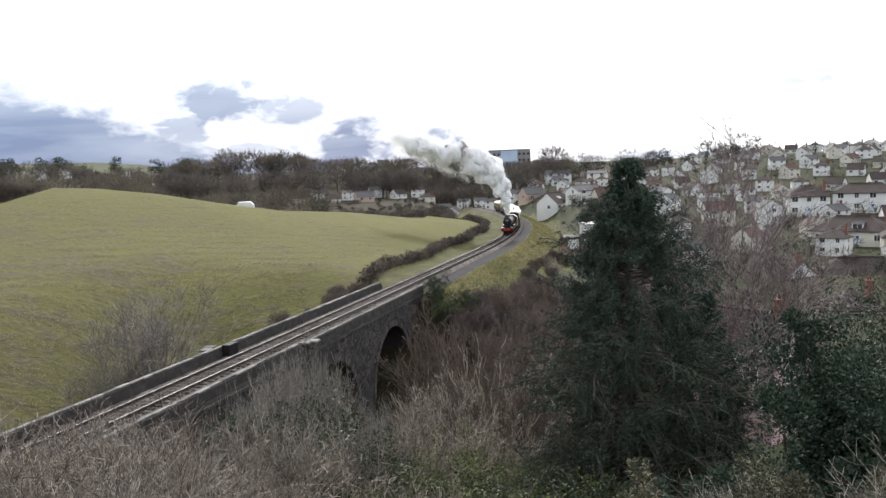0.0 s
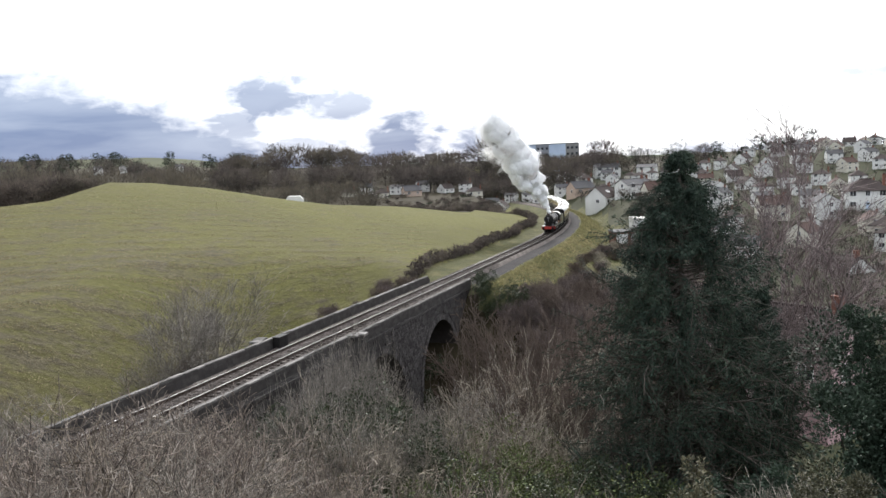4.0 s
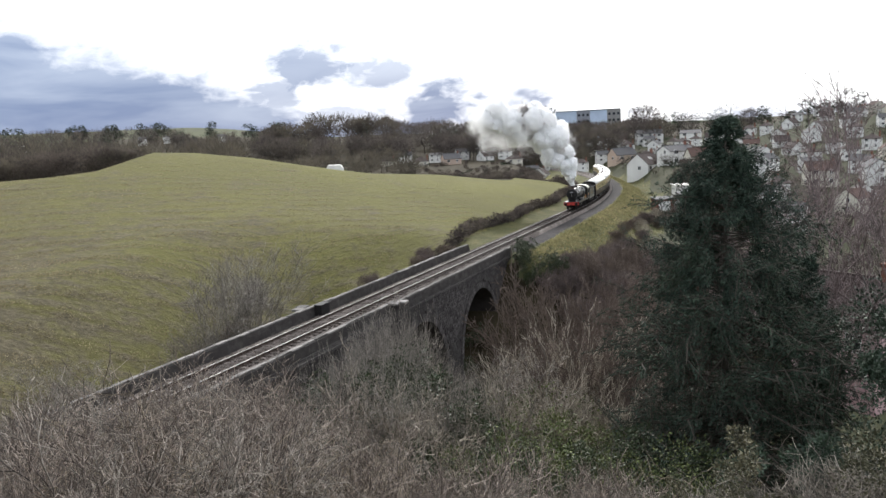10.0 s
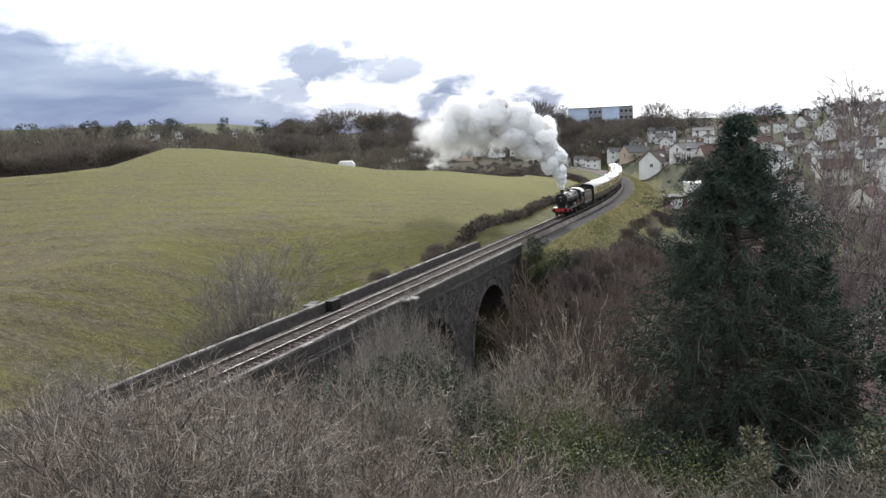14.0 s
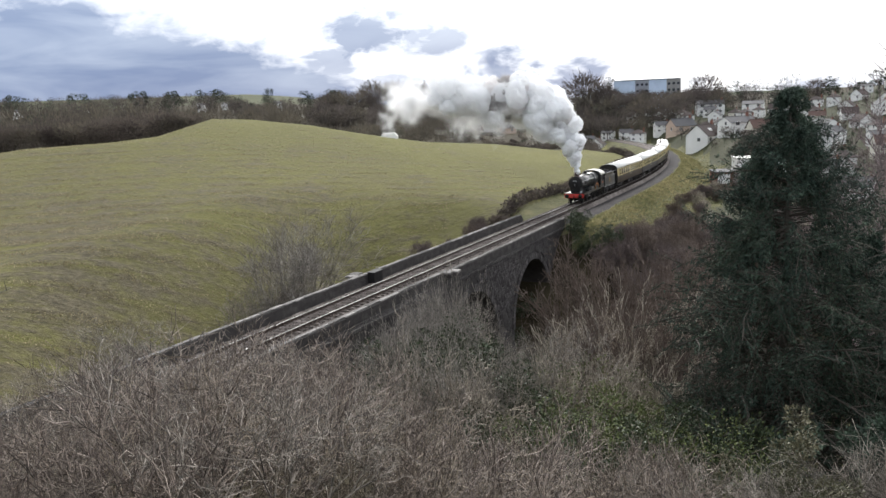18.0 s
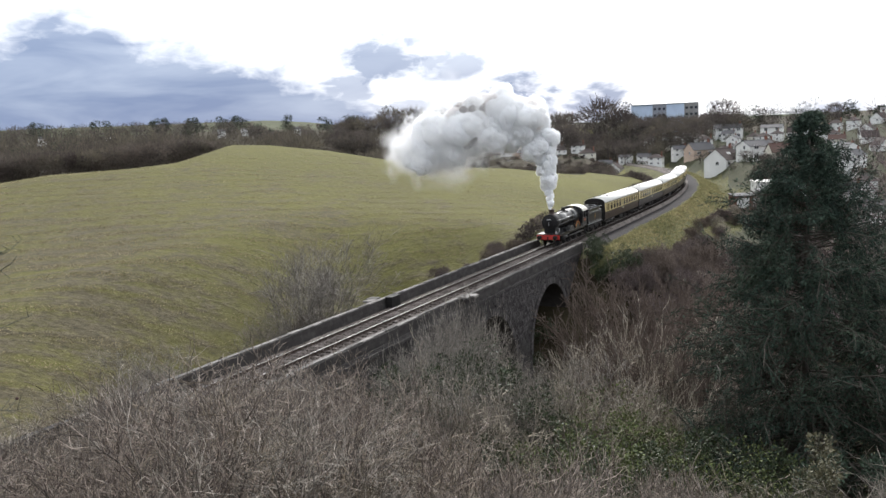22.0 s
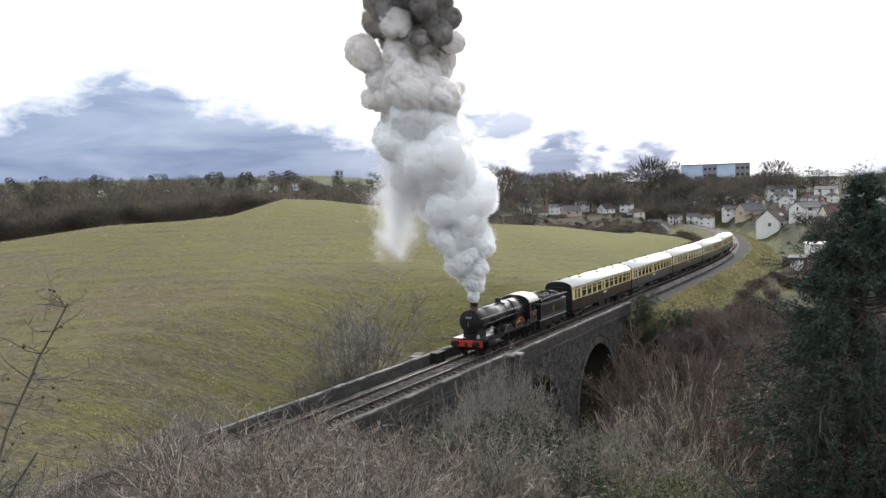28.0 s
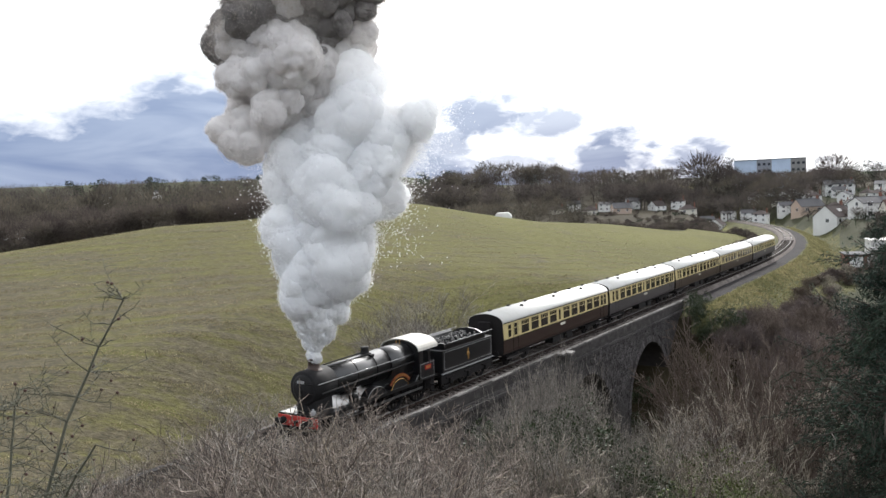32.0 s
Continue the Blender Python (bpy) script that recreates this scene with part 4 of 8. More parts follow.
def leafy_arrays(seed, height, spread, clumps=60, per=120, size=0.16, lobes=7, base=0.15):
    """An evergreen mass: leaves in clumps over a lobed outline, with gaps."""
    rng = np.random.default_rng(seed)
    lob = np.stack([rng.normal(0, spread * 0.22, lobes), rng.normal(0, spread * 0.22, lobes), height * rng.uniform(base + 0.15, 0.82, lobes)], 1)
    rad = rng.uniform(0.18, 0.34, lobes) * min(spread, height)
    i = rng.integers(0, lobes, clumps)
    c = lob[i] + unit(rng.normal(0, 1, (clumps, 3))) * (rad[i] * rng.uniform(0.7, 1.05, clumps))[:, None]
    c[:, 2] = np.clip(c[:, 2], height * base, height)
    cr = rng.uniform(0.35, 0.75, clumps) * np.mean(rad) * 0.62
    at = np.repeat(c, per, 0) + unit(rng.normal(0, 1, (clumps * per, 3))) * (np.repeat(cr, per) * rng.uniform(0.2, 1, clumps * per) ** 0.5)[:, None]
    ways = unit(at - np.repeat(c, per, 0)) + np.array([0, 0, 0.3])
    st = np.repeat(np.array([[0, 0, -0.4]]), lobes, 0) + rng.normal(0, 0.15, (lobes, 3))
    thick = 0.012 * height
    wood = tubes(st, lob * np.array([1, 1, 0.8]), np.full(lobes, thick), np.full(lobes, thick * 0.3))
    return wood, leaves(rng, at, ways, size, 0.55)


def make_plant(name, wood, wood_mat, foliage=None, leaf_mat=None, m=None, label="", category="", group="", crown="crown", stem="stem"):
    t = thing(name, m, label, category, group)
    if wood is not None:
        from_arrays(stem, *wood, wood_mat, t)
    if foliage is not None:
        from_arrays(crown, *foliage, leaf_mat, t)
    return t


def turned(x, y, z=None, a=0.0, scale=1.0):
    return Matrix.Translation((x, y, gz(x, y) if z is None else z)) @ Matrix.Rotation(a, 4, "Z") @ Matrix.Scale(scale, 4)


def plant_copy(t, m):
    """Another plant of the same growth, turned and scaled."""
    c = copy_thing(t, Matrix())
    c.matrix_basis = m
    return c
# ---- the train ----
COACH = 20.15


def wheel_mesh(bm, y, z, r, half, width=0.13, spokes=0, solid=True):
    """A pair of flanged wheels and their axle across x, about the origin."""
    for side in (-1, 1):
        x0, x1 = side * half, side * (half + width)
        lathe(bm, [(x0, r + 0.028), (x0 + side * 0.03, r + 0.026), (x0 + side * 0.04, r), (x1, r - 0.006), (x1, r - 0.07)], "x", (0, y, z), 24, caps=False)
        lathe(bm, [(x1 - side * 0.05, r - 0.07), (x1 - side * 0.05, 0.16), (x1, 0.15), (x1 + side * 0.02, 0.13), (x1 + side * 0.02, 0.0001)], "x", (0, y, z), 24, caps=False) if solid else None
        if spokes:
            for k in range(spokes):
                a = 6.2832 * k / spokes
                rod(bm, (x1 - side * 0.06, y + 0.1 * math.cos(a), z + 0.1 * math.sin(a)), (x1 - side * 0.06, y + (r - 0.05) * math.cos(a), z + (r - 0.05) * math.sin(a)), 0.035, 5)
            lathe(bm, [(x0, 0.16), (x1 + side * 0.03, 0.15), (x1 + side * 0.03, 0.0001)], "x", (0, y, z), 14, caps=False)
            lathe(bm, [(x0, r - 0.02), (x0, r - 0.1), (x1 - side * 0.01, r - 0.1), (x1 - side * 0.01, r - 0.02)], "x", (0, y, z), 24, caps=False)
    rod(bm, (-half, y, z), (half, y, z), 0.08, 8)
    return bm


ROLLING = []  # wheelsets: object, its place in its vehicle, radius


def wheelset(parent, y, r, spokes=0, mesh=None):
    half = 0.68
    if mesh is None:
        ob = part("wheelset", wheel_mesh(bmesh.new(), 0, 0, r, half, spokes=spokes, solid=not spokes), "frame_black", parent)
    else:
        ob = new("wheelset", mesh)
        ob.parent = parent
    ob.location = (0, y, r)
    ROLLING.append((ob, (0, y, r), r))
    return ob


def coach_section(bm, y0, y1, zs, half):
    ring = [(-w, z) for w, z in zip(half, zs)] + [(w, z) for w, z in zip(half[::-1], zs[::-1])]
    return prism(bm, ring, y0, y1)


BAYS = [-8.95, -8.05, -6.55, -4.95, -3.35, -1.75, -0.55, 0.75, 2.35, 3.95, 5.55, 7.1, 8.35, 9.1]
KINDS = "DdWWWWnWWWWWdD"


def make_coach(lower, label):
    c = thing("railway_coach", label=label, category="railway coach", group="coaches of the train")
    L = 9.83
    part("lower_body", coach_section(bmesh.new(), -L, L, [1.0, 1.2, 1.98], [1.33, 1.38, 1.40]), lower, c)
    part("upper_body", coach_section(bmesh.new(), -L, L, [1.982, 2.6, 3.16], [1.402, 1.395, 1.33]), "cream", c)
    roof = bmesh.new()
    pts = [(1.385 * math.cos(a), 3.10 + 0.68 * max(0.0, math.sin(a)) ** 0.85) for a in [math.pi * i / 16 for i in range(17)]]
    prism(roof, pts, -L - 0.02, L + 0.02)
    for f in roof.faces:
        f.smooth = len(f.verts) == 4
    part("roof", roof, "coach_roof", c, "weathered pale rounded roof")
    part("waist_line", boxes((-1.409, -1.402, -L, L, 1.955, 1.995), (1.402, 1.409, -L, L, 1.955, 1.995)), "frame_black", c)
    part("gutter", boxes((-1.40, -1.345, -L, L, 3.10, 3.15), (1.345, 1.40, -L, L, 3.10, 3.15)), "frame_black", c)
    # ends, with the gangway and buffers
    for e in (-1, 1):
        end = bmesh.new()
        y0, y1 = sorted((e * L, e * (L + 0.035)))
        ring = [(-1.33, 1.0), (-1.40, 2.0), (-1.33, 3.12)] + [(-1.36 * math.cos(a), 3.10 + 0.66 * math.sin(a) ** 0.85) for a in [math.pi * i / 12 for i in range(1, 12)]] + [(1.33, 3.12), (1.40, 2.0), (1.33, 1.0)]
        prism(end, ring, y0, y1)
        part("end_panel", end, "frame_black", c)
        y0, y1 = sorted((e * (L + 0.03), e * (L + 0.24)))
        part("gangway", boxes((-0.5, 0.5, y0, y1, 1.15, 3.25), bevel=0.06), "frame_black", c)
        for x in (-0.87, 0.87):
            buf = bmesh.new()
            rod(buf, (x, e * L, 1.06), (x, e * (L + 0.22), 1.06), 0.09, 10)
            rod(buf, (x, e * (L + 0.18), 1.06), (x, e * (L + 0.23), 1.06), 0.23, 12)
            part("buffer", buf, "frame_black", c)
    # windows, doors and vents
    meshes = {}
    for y, kind in zip(BAYS, KINDS):
        for side in (-1, 1):
            w, z0, z1 = {"W": (0.60, 2.10, 2.98), "n": (0.17, 2.16, 2.92), "d": (0.24, 2.12, 2.96), "D": (0.22, 2.12, 2.96)}[kind]
            if kind not in meshes:
                g = boxes((0, 0.012, -w, w, z0, z1))
                fr = bmesh.new()
                t = 0.05
                for b in ((-w - t, -w, z0 - t, z1 + t), (w, w + t, z0 - t, z1 + t), (-w, w, z0 - t, z0), (-w, w, z1, z1 + t)):
                    box(fr, 0, 0.02, *b)
                if kind == "W":
                    box(fr, 0, 0.02, -w, w, 2.66, 2.70)
                    for k in (-0.3, 0.0, 0.3):
                        box(fr, 0, 0.018, k - 0.02, k + 0.02, 2.70, z1)
                elif kind in "dD":
                    box(fr, 0, 0.02, -w, w, 2.62, 2.66)
                go = part("window", fr, "cream", c)
                pa = part("pane", g, "coach_glass", go)
                meshes[kind] = (go.data, pa.data)
                first = go
            else:
                go = new("window", meshes[kind][0])
                go.parent = c
                pa = new("pane", meshes[kind][1])
                pa.parent = go
            go.matrix_basis = Matrix.Translation((side * 1.393, y, 0)) @ Matrix.Rotation(0 if side > 0 else math.pi, 4, "Z")
            if kind == "d":
                door = bmesh.new()
                for yy in (y - 0.38, y + 0.38):
                    x0, x1 = sorted((side * 1.402, side * 1.411))
                    box(door, x0, x1, yy - 0.012, yy + 0.012, 1.05, 3.05)
                x0, x1 = sorted((side * 1.405, side * 1.44))
                box(door, x0, x1, y + 0.24, y + 0.32, 1.90, 1.98)
                part("door_edge", door, "frame_black", c)
    vent = None
    for k in range(7):
        for x in (-0.42, 0.42):
            if (k + (x > 0)) % 2 == 0 or k in (1, 5):
                if vent is None:
                    vent = part("roof_vent", lathe(bmesh.new(), [(0.0, 0.13), (0.08, 0.15), (0.14, 0.13), (0.17, 0.05)], "z", (0, 0, 0), 10), "frame_black", c)
                    vo = vent
                else:
                    vo = shared("roof_vent", vent, Matrix(), c)
                vo.location = (x, -8.4 + 2.8 * k + 0.5 * (x > 0), 3.71)
    part("name_board", boxes((1.402, 1.424, -0.45, 0.45, 1.66, 1.84)), "render_cream", c, "small pale board on the side")
    part("solebar", boxes((-1.2, 1.2, -9.7, 9.7, 0.86, 1.01)), "frame_black", c)
    step_bm = boxes((1.30, 1.42, -9.4, -7.0, 0.62, 0.66), (1.30, 1.42, 7.0, 9.4, 0.62, 0.66), (-1.42, -1.30, -9.4, -7.0, 0.62, 0.66), (-1.42, -1.30, 7.0, 9.4, 0.62, 0.66))
    part("footboard", step_bm, "bauxite_grey", c)
    part("battery_box", boxes((0.55, 1.25, -1.6, 0.4, 0.42, 0.86), (0.6, 1.2, 1.2, 2.3, 0.36, 0.86), (-1.25, -0.55, -0.9, 0.8, 0.42, 0.86), bevel=0.03), "frame_black", c)
    mesh = None
    for by in (-7.1, 7.1):
        bg = boxes((0.95, 1.08, by - 1.8, by + 1.8, 0.5, 0.72), (-1.08, -0.95, by - 1.8, by + 1.8, 0.5, 0.72), (-1.0, 1.0, by - 0.2, by + 0.2, 0.45, 0.84))
        for dy in (-1.3, 1.3):
            for x in (-1.1, 1.02):
                box(bg, x, x + 0.12, by + dy - 0.2, by + dy + 0.2, 0.32, 0.62)
        part("bogie", bg, "frame_black", c)
        for dy in (-1.3, 1.3):
            ws = wheelset(c, by + dy, 0.457, mesh=mesh)
            mesh = ws.data
    return c


def make_loco():
    e = thing("steam_locomotive", label="black steam locomotive with a red buffer beam and pale cab roof", category="locomotive")
    cz = 2.60
    # boiler, smokebox, firebox
    part("smokebox", lathe(bmesh.new(), [(-8.62, 0.0001), (-8.62, 0.80), (-8.58, 0.86), (-6.98, 0.86), (-6.98, 0.80)], "y", (0, 0, cz), 32, caps=False), "smokebox", e, "dull black smokebox")
    door = lathe(bmesh.new(), [(-8.80, 0.0001), (-8.78, 0.25), (-8.72, 0.52), (-8.63, 0.68), (-8.61, 0.69)], "y", (0, 0, cz), 28, caps=False)
    d = part("smokebox_door", door, "smokebox", e, "round dished door")
    for z in (cz - 0.245, cz + 0.245):
        part("hinge", boxes((-0.1, 0.72, -8.76, -8.70, z - 0.025, z + 0.025)), "frame_black", d)
    part("dart_handle", boxes((-0.02, 0.02, -8.86, -8.79, cz - 0.34, cz + 0.02)), "steel_bright", d)
    digits = bmesh.new()
    for k in range(4):
        box(digits, -0.235 + 0.125 * k, -0.145 + 0.125 * k, -8.782, -8.77, cz + 0.26, cz + 0.40)
    part("number_board", digits, "white_line", d, "pale characters as plain bars")
    part("boiler", lathe(bmesh.new(), [(-6.98, 0.0001), (-6.98, 0.80), (-5.0, 0.82), (-2.35, 0.90), (-2.35, 0.0001)], "y", (0, 0, cz), 32, caps=False), "boiler_paint", e)
    for y, r in ((-6.95, 0.815), (-5.2, 0.835), (-3.6, 0.875)):
        part("boiler_band", lathe(bmesh.new(), [(y, r - 0.02), (y, r), (y + 0.06, r), (y + 0.06, r - 0.02)], "y", (0, 0, cz), 32, caps=False), "smokebox", e)
    fb = bmesh.new()
    for y0, y1, s in ((-2.35, -0.2, 1.0),):
        ring = [(-0.78, 1.3), (-0.86, 1.9)] + [(-0.97 * math.cos(a), 2.52 + 0.97 * math.sin(a) ** 0.82) for a in [math.pi * i / 14 for i in range(0, 15)]] + [(0.86, 1.9), (0.78, 1.3)]
        prism(fb, ring, y0, y1)
    for f in fb.faces:
        f.smooth = len(f.verts) == 4
    part("firebox", fb, "boiler_paint", e)
    for x in (-1, 1):
        part("handrail", rod(bmesh.new(), (0.90 * x, -8.5, cz + 0.22), (1.0 * x, -0.25, cz + 0.30), 0.022), "steel_bright", e)
        part("feed_pipe", rod(bmesh.new(), (0.28 * x, -6.9, cz + 0.80), (0.30 * x, -3.4, cz + 0.86), 0.035), "smokebox", e)
    part("chimney", lathe(bmesh.new(), [(3.38, 0.46), (3.44, 0.36), (3.52, 0.30), (3.86, 0.285), (3.88, 0.34), (3.97, 0.345), (3.98, 0.29), (3.90, 0.24), (3.6, 0.22)], "z", (0, -7.75, 0), 24, caps=False), "chimney_iron", e, "brown-black chimney with a flared cap")
    part("safety_valve_bonnet", lathe(bmesh.new(), [(3.38, 0.36), (3.48, 0.26), (3.68, 0.21), (3.80, 0.23), (3.82, 0.15)], "z", (0, -3.55, 0), 18), "smokebox", e)
    for x in (-0.435, 0.435):
        part("clack_box", boxes((x - 0.115, x + 0.115, -3.7, -3.4, 3.28, 3.44), bevel=0.03), "smokebox", e)
    for x in (-0.12, 0.12):
        part("whistle", rod(bmesh.new(), (x, -0.42, 3.45), (x, -0.42, 3.66 + 0.15 * x), 0.03), "brass", e)
    # frames, running plate, splashers
    part("main_frame", boxes((-0.62, -0.58, -9.05, 1.9, 0.45, 1.35), (0.58, 0.62, -9.05, 1.9, 0.45, 1.35), (-0.6, 0.6, -8.9, 1.7, 0.9, 1.2)), "frame_black", e)
    part("running_plate", boxes((-1.30, 1.30, -9.0, 0.1, 1.335, 1.375), (-1.32, -1.28, -9.0, 0.1, 1.19, 1.375), (1.28, 1.32, -9.0, 0.1, 1.19, 1.375)), "black_paint", e)
    part("smokebox_saddle", boxes((-0.62, 0.62, -8.5, -7.1, 1.3, 2.0), bevel=0.05), "smokebox", e)
    part("buffer_beam", boxes((-1.27, 1.27, -9.14, -9.05, 0.80, 1.30), bevel=0.015), "red_paint", e, "red-painted beam")
    for x in (-0.87, 0.87):
        b = bmesh.new()
        lathe(b, [(-9.14, 0.19), (-9.36, 0.14), (-9.36, 0.09), (-9.54, 0.09), (-9.55, 0.24), (-9.60, 0.23), (-9.61, 0.0001)], "y", (x, 0, 1.06), 18, caps=False)
        part("buffer", b, "frame_black", e)
    part("coupling_hook", boxes((-0.05, 0.05, -9.36, -9.1, 0.98, 1.12), (-0.04, 0.04, -9.34, -9.28, 0.55, 1.0)), "frame_black", e)
    for x in (-1.0, 1.0):
        rail_guard = boxes((x * 0.75 - 0.05, x * 0.75 + 0.05, -9.0, -8.94, 0.12, 0.85))
        part("guard_iron", rail_guard, "frame_black", e)
    lamp = boxes((0.74, 0.94, -8.98, -8.78, 1.40, 1.62), (0.80, 0.88, -8.94, -8.82, 1.62, 1.70), bevel=0.02)
    part("head_lamp", lamp, "white_line", e, "white-painted oil lamp")
    lamp = boxes((-0.10, 0.10, -8.96, -8.80, 1.42, 1.52), bevel=0.02)
    part("lamp_iron", lamp, "frame_black", e)
    part("front_step_plate", boxes((-1.15, -0.45, -9.0, -8.3, 1.378, 1.40)), "cab_roof", e)
    for x in (-1, 1):
        cyl = lathe(bmesh.new(), [(-8.15, 0.0001), (-8.15, 0.30), (-8.10, 0.34), (-6.95, 0.34), (-6.90, 0.28), (-6.90, 0.0001)], "y", (x * 1.02, 0, 0.92), 18, caps=False)
        box(cyl, *sorted((x * 0.66, x * 1.28)), -8.0, -7.0, 0.95, 1.335)
        part("cylinder", cyl, "frame_black", e)
        part("piston_rod", rod(bmesh.new(), (x * 1.02, -6.9, 0.88), (x * 1.02, -5.6, 0.88), 0.045), "steel_bright", e)
        part("slide_bar", boxes((*sorted((x * 0.95, x * 1.09)), -6.85, -4.9, 1.02, 1.08), (*sorted((x * 0.95, x * 1.09)), -6.85, -4.9, 0.70, 0.75)), "steel_bright", e)
        for y, r in ((-4.22, 0.98), (-2.09, 0.98), (0.27, 0.98)):
            sp = bmesh.new()
            pts = [(y + r * math.cos(a), 0.86 + r * math.sin(a)) for a in [math.radians(32 + 116 * i / 12) for i in range(13)]]
            vs0 = [sp.verts.new((x * 0.86, yy, max(1.375, zz))) for yy, zz in pts]
            vs1 = [sp.verts.new((x * 1.26, yy, max(1.375, zz))) for yy, zz in pts]
            for i in range(12):
                sp.faces.new((vs0[i], vs0[i + 1], vs1[i + 1], vs1[i]))
            sp.faces.new(vs1)
            bmesh.ops.recalc_face_normals(sp, faces=sp.faces[:])
            so = part("splasher", sp, "black_paint", e)
            edge = bmesh.new()
            for (ya, za), (yb, zb) in zip(pts, pts[1:]):
                rod(edge, (x * 1.265, ya, max(1.375, za)), (x * 1.265, yb, max(1.375, zb)), 0.018, 5)
            part("splasher_beading", edge, "brass" if y == -2.09 else "steel_bright", so)
            if y == -2.09:
                arc = bmesh.new()
                pts = [(y + rr * math.cos(a), 0.92 + rr * math.sin(a)) for rr in (1.04, 1.24) for a in [math.radians(38 + 104 * i / 14) for i in range(15)]]
                lo = [arc.verts.new((x * 1.27, yy, zz)) for yy, zz in pts]
                for i in range(14):
                    arc.faces.new((lo[i], lo[i + 1], lo[i + 16], lo[i + 15]))
                bmesh.ops.solidify(arc, geom=arc.faces[:], thickness=0.03)
                po = part("nameplate", arc, "copper_red", e, "arched red and brass nameplate")
                bars = bmesh.new()
                for k in range(9):
                    a = math.radians(52 + 76 * k / 8)
                    p = Vector((x * 1.305, y + 1.14 * math.cos(a), 0.92 + 1.14 * math.sin(a)))
                    vs = box(bars, p.x - 0.008, p.x + 0.008, p.y - 0.045, p.y + 0.045, p.z - 0.05, p.z + 0.05)
                part("plate_lettering", bars, "brass", po, "letters shown as plain brass bars")["kind"] = "stuff"
        part("reversing_rod", rod(bmesh.new(), (x * 1.1, -4.4, 1.62), (x * 1.1, -0.4, 1.95), 0.03), "frame_black", e)
        part("cab_step", boxes((*sorted((x * 1.05, x * 1.32)), 1.2, 1.6, 0.42, 0.46), (*sorted((x * 1.05, x * 1.32)), 1.2, 1.6, 0.82, 0.86), (*sorted((x * 1.05, x * 1.09)), 1.2, 1.6, 0.42, 1.3)), "frame_black", e)
    for x in (-0.9, 0.9):
        part("sandbox", boxes((x - 0.2, x + 0.2, -6.0, -5.6, 1.375, 1.75), bevel=0.04), "smokebox", e)
    part("ejector_pipe", rod(bmesh.new(), (0.93, -8.3, cz - 0.28), (1.02, -0.3, cz - 0.12), 0.05), "smokebox", e)
    # cab
    cab = bmesh.new()
    for x in (-1, 1):
        box(cab, *sorted((x * 1.30, x * 1.335)), -0.22, 1.35, 1.30, 2.30)
        box(cab, *sorted((x * 1.30, x * 1.335)), -0.22, 0.18, 2.30, 3.10)
        box(cab, *sorted((x * 1.30, x * 1.335)), 0.70, 0.95, 2.30, 3.10)
    spect = [(-1.30, 1.35), (-1.30, 3.06)] + [(-1.30 * math.cos(a), 3.06 + 0.62 * math.sin(a)) for a in [math.pi * i / 10 for i in range(1, 10)]] + [(1.30, 3.06), (1.30, 1.35)]
    prism(cab, spect, -0.24, -0.20)
    part("cab", cab, "black_paint", e)
    part("cab_floor", boxes((-1.28, 1.28, -0.2, 1.75, 1.28, 1.36)), "frame_black", e)
    roof = bmesh.new()
    outer = [(1.37 * math.cos(a), 3.06 + 0.68 * max(0, math.sin(a)) ** 0.9) for a in [math.pi * i / 16 for i in range(17)]]
    inner = [(1.33 * math.cos(a), 3.05 + 0.63 * max(0, math.sin(a)) ** 0.9) for a in [math.pi * i / 16 for i in range(17)]]
    prism(roof, outer + inner[::-1], -0.32, 1.72)
    part("cab_roof", roof, "cab_roof", e, "pale cream-grey curved cab roof")
    part("number_plate", boxes((1.336, 1.352, 0.35, 0.95, 1.88, 2.14)), "red_paint", e, "small red plate with pale edges")
    part("plate_bars", boxes(*[(1.353, 1.36, 0.42 + 0.12 * k, 0.50 + 0.12 * k, 1.93, 2.09) for k in range(4)]), "brass", e)
    lines = bmesh.new()
    for b in ((-0.12, 1.28, 1.42, 1.44), (-0.12, 1.28, 2.24, 2.26)):
        box(lines, 1.336, 1.342, *b)
    for b in ((-0.12, -0.10, 1.44, 2.24), (1.26, 1.28, 1.44, 2.24)):
        box(lines, 1.336, 1.342, *b)
    part("cab_lining", lines, "white_line", e)
    part("backhead", boxes((-0.75, 0.75, -0.19, 0.05, 1.37, 2.9), bevel=0.08), "frame_black", e)
    # wheels and rods
    for y in (-8.0, -5.87):
        wheelset(e, y, 0.46, 8)
    big = None
    for y in (-4.22, -2.09, 0.27):
        w = wheelset(e, y, 0.86, 14, big)
        big = w.data
    rods = []
    for x, phase in ((-1, 0.0), (1, math.pi / 2)):
        cr = boxes((*sorted((x * 0.86, x * 0.91)), -4.32, 0.37, -0.06, 0.06), bevel=0.01)
        r = part("coupling_rod", cr, "steel_bright", e)
        rods.append((r, phase))
    return e, rods


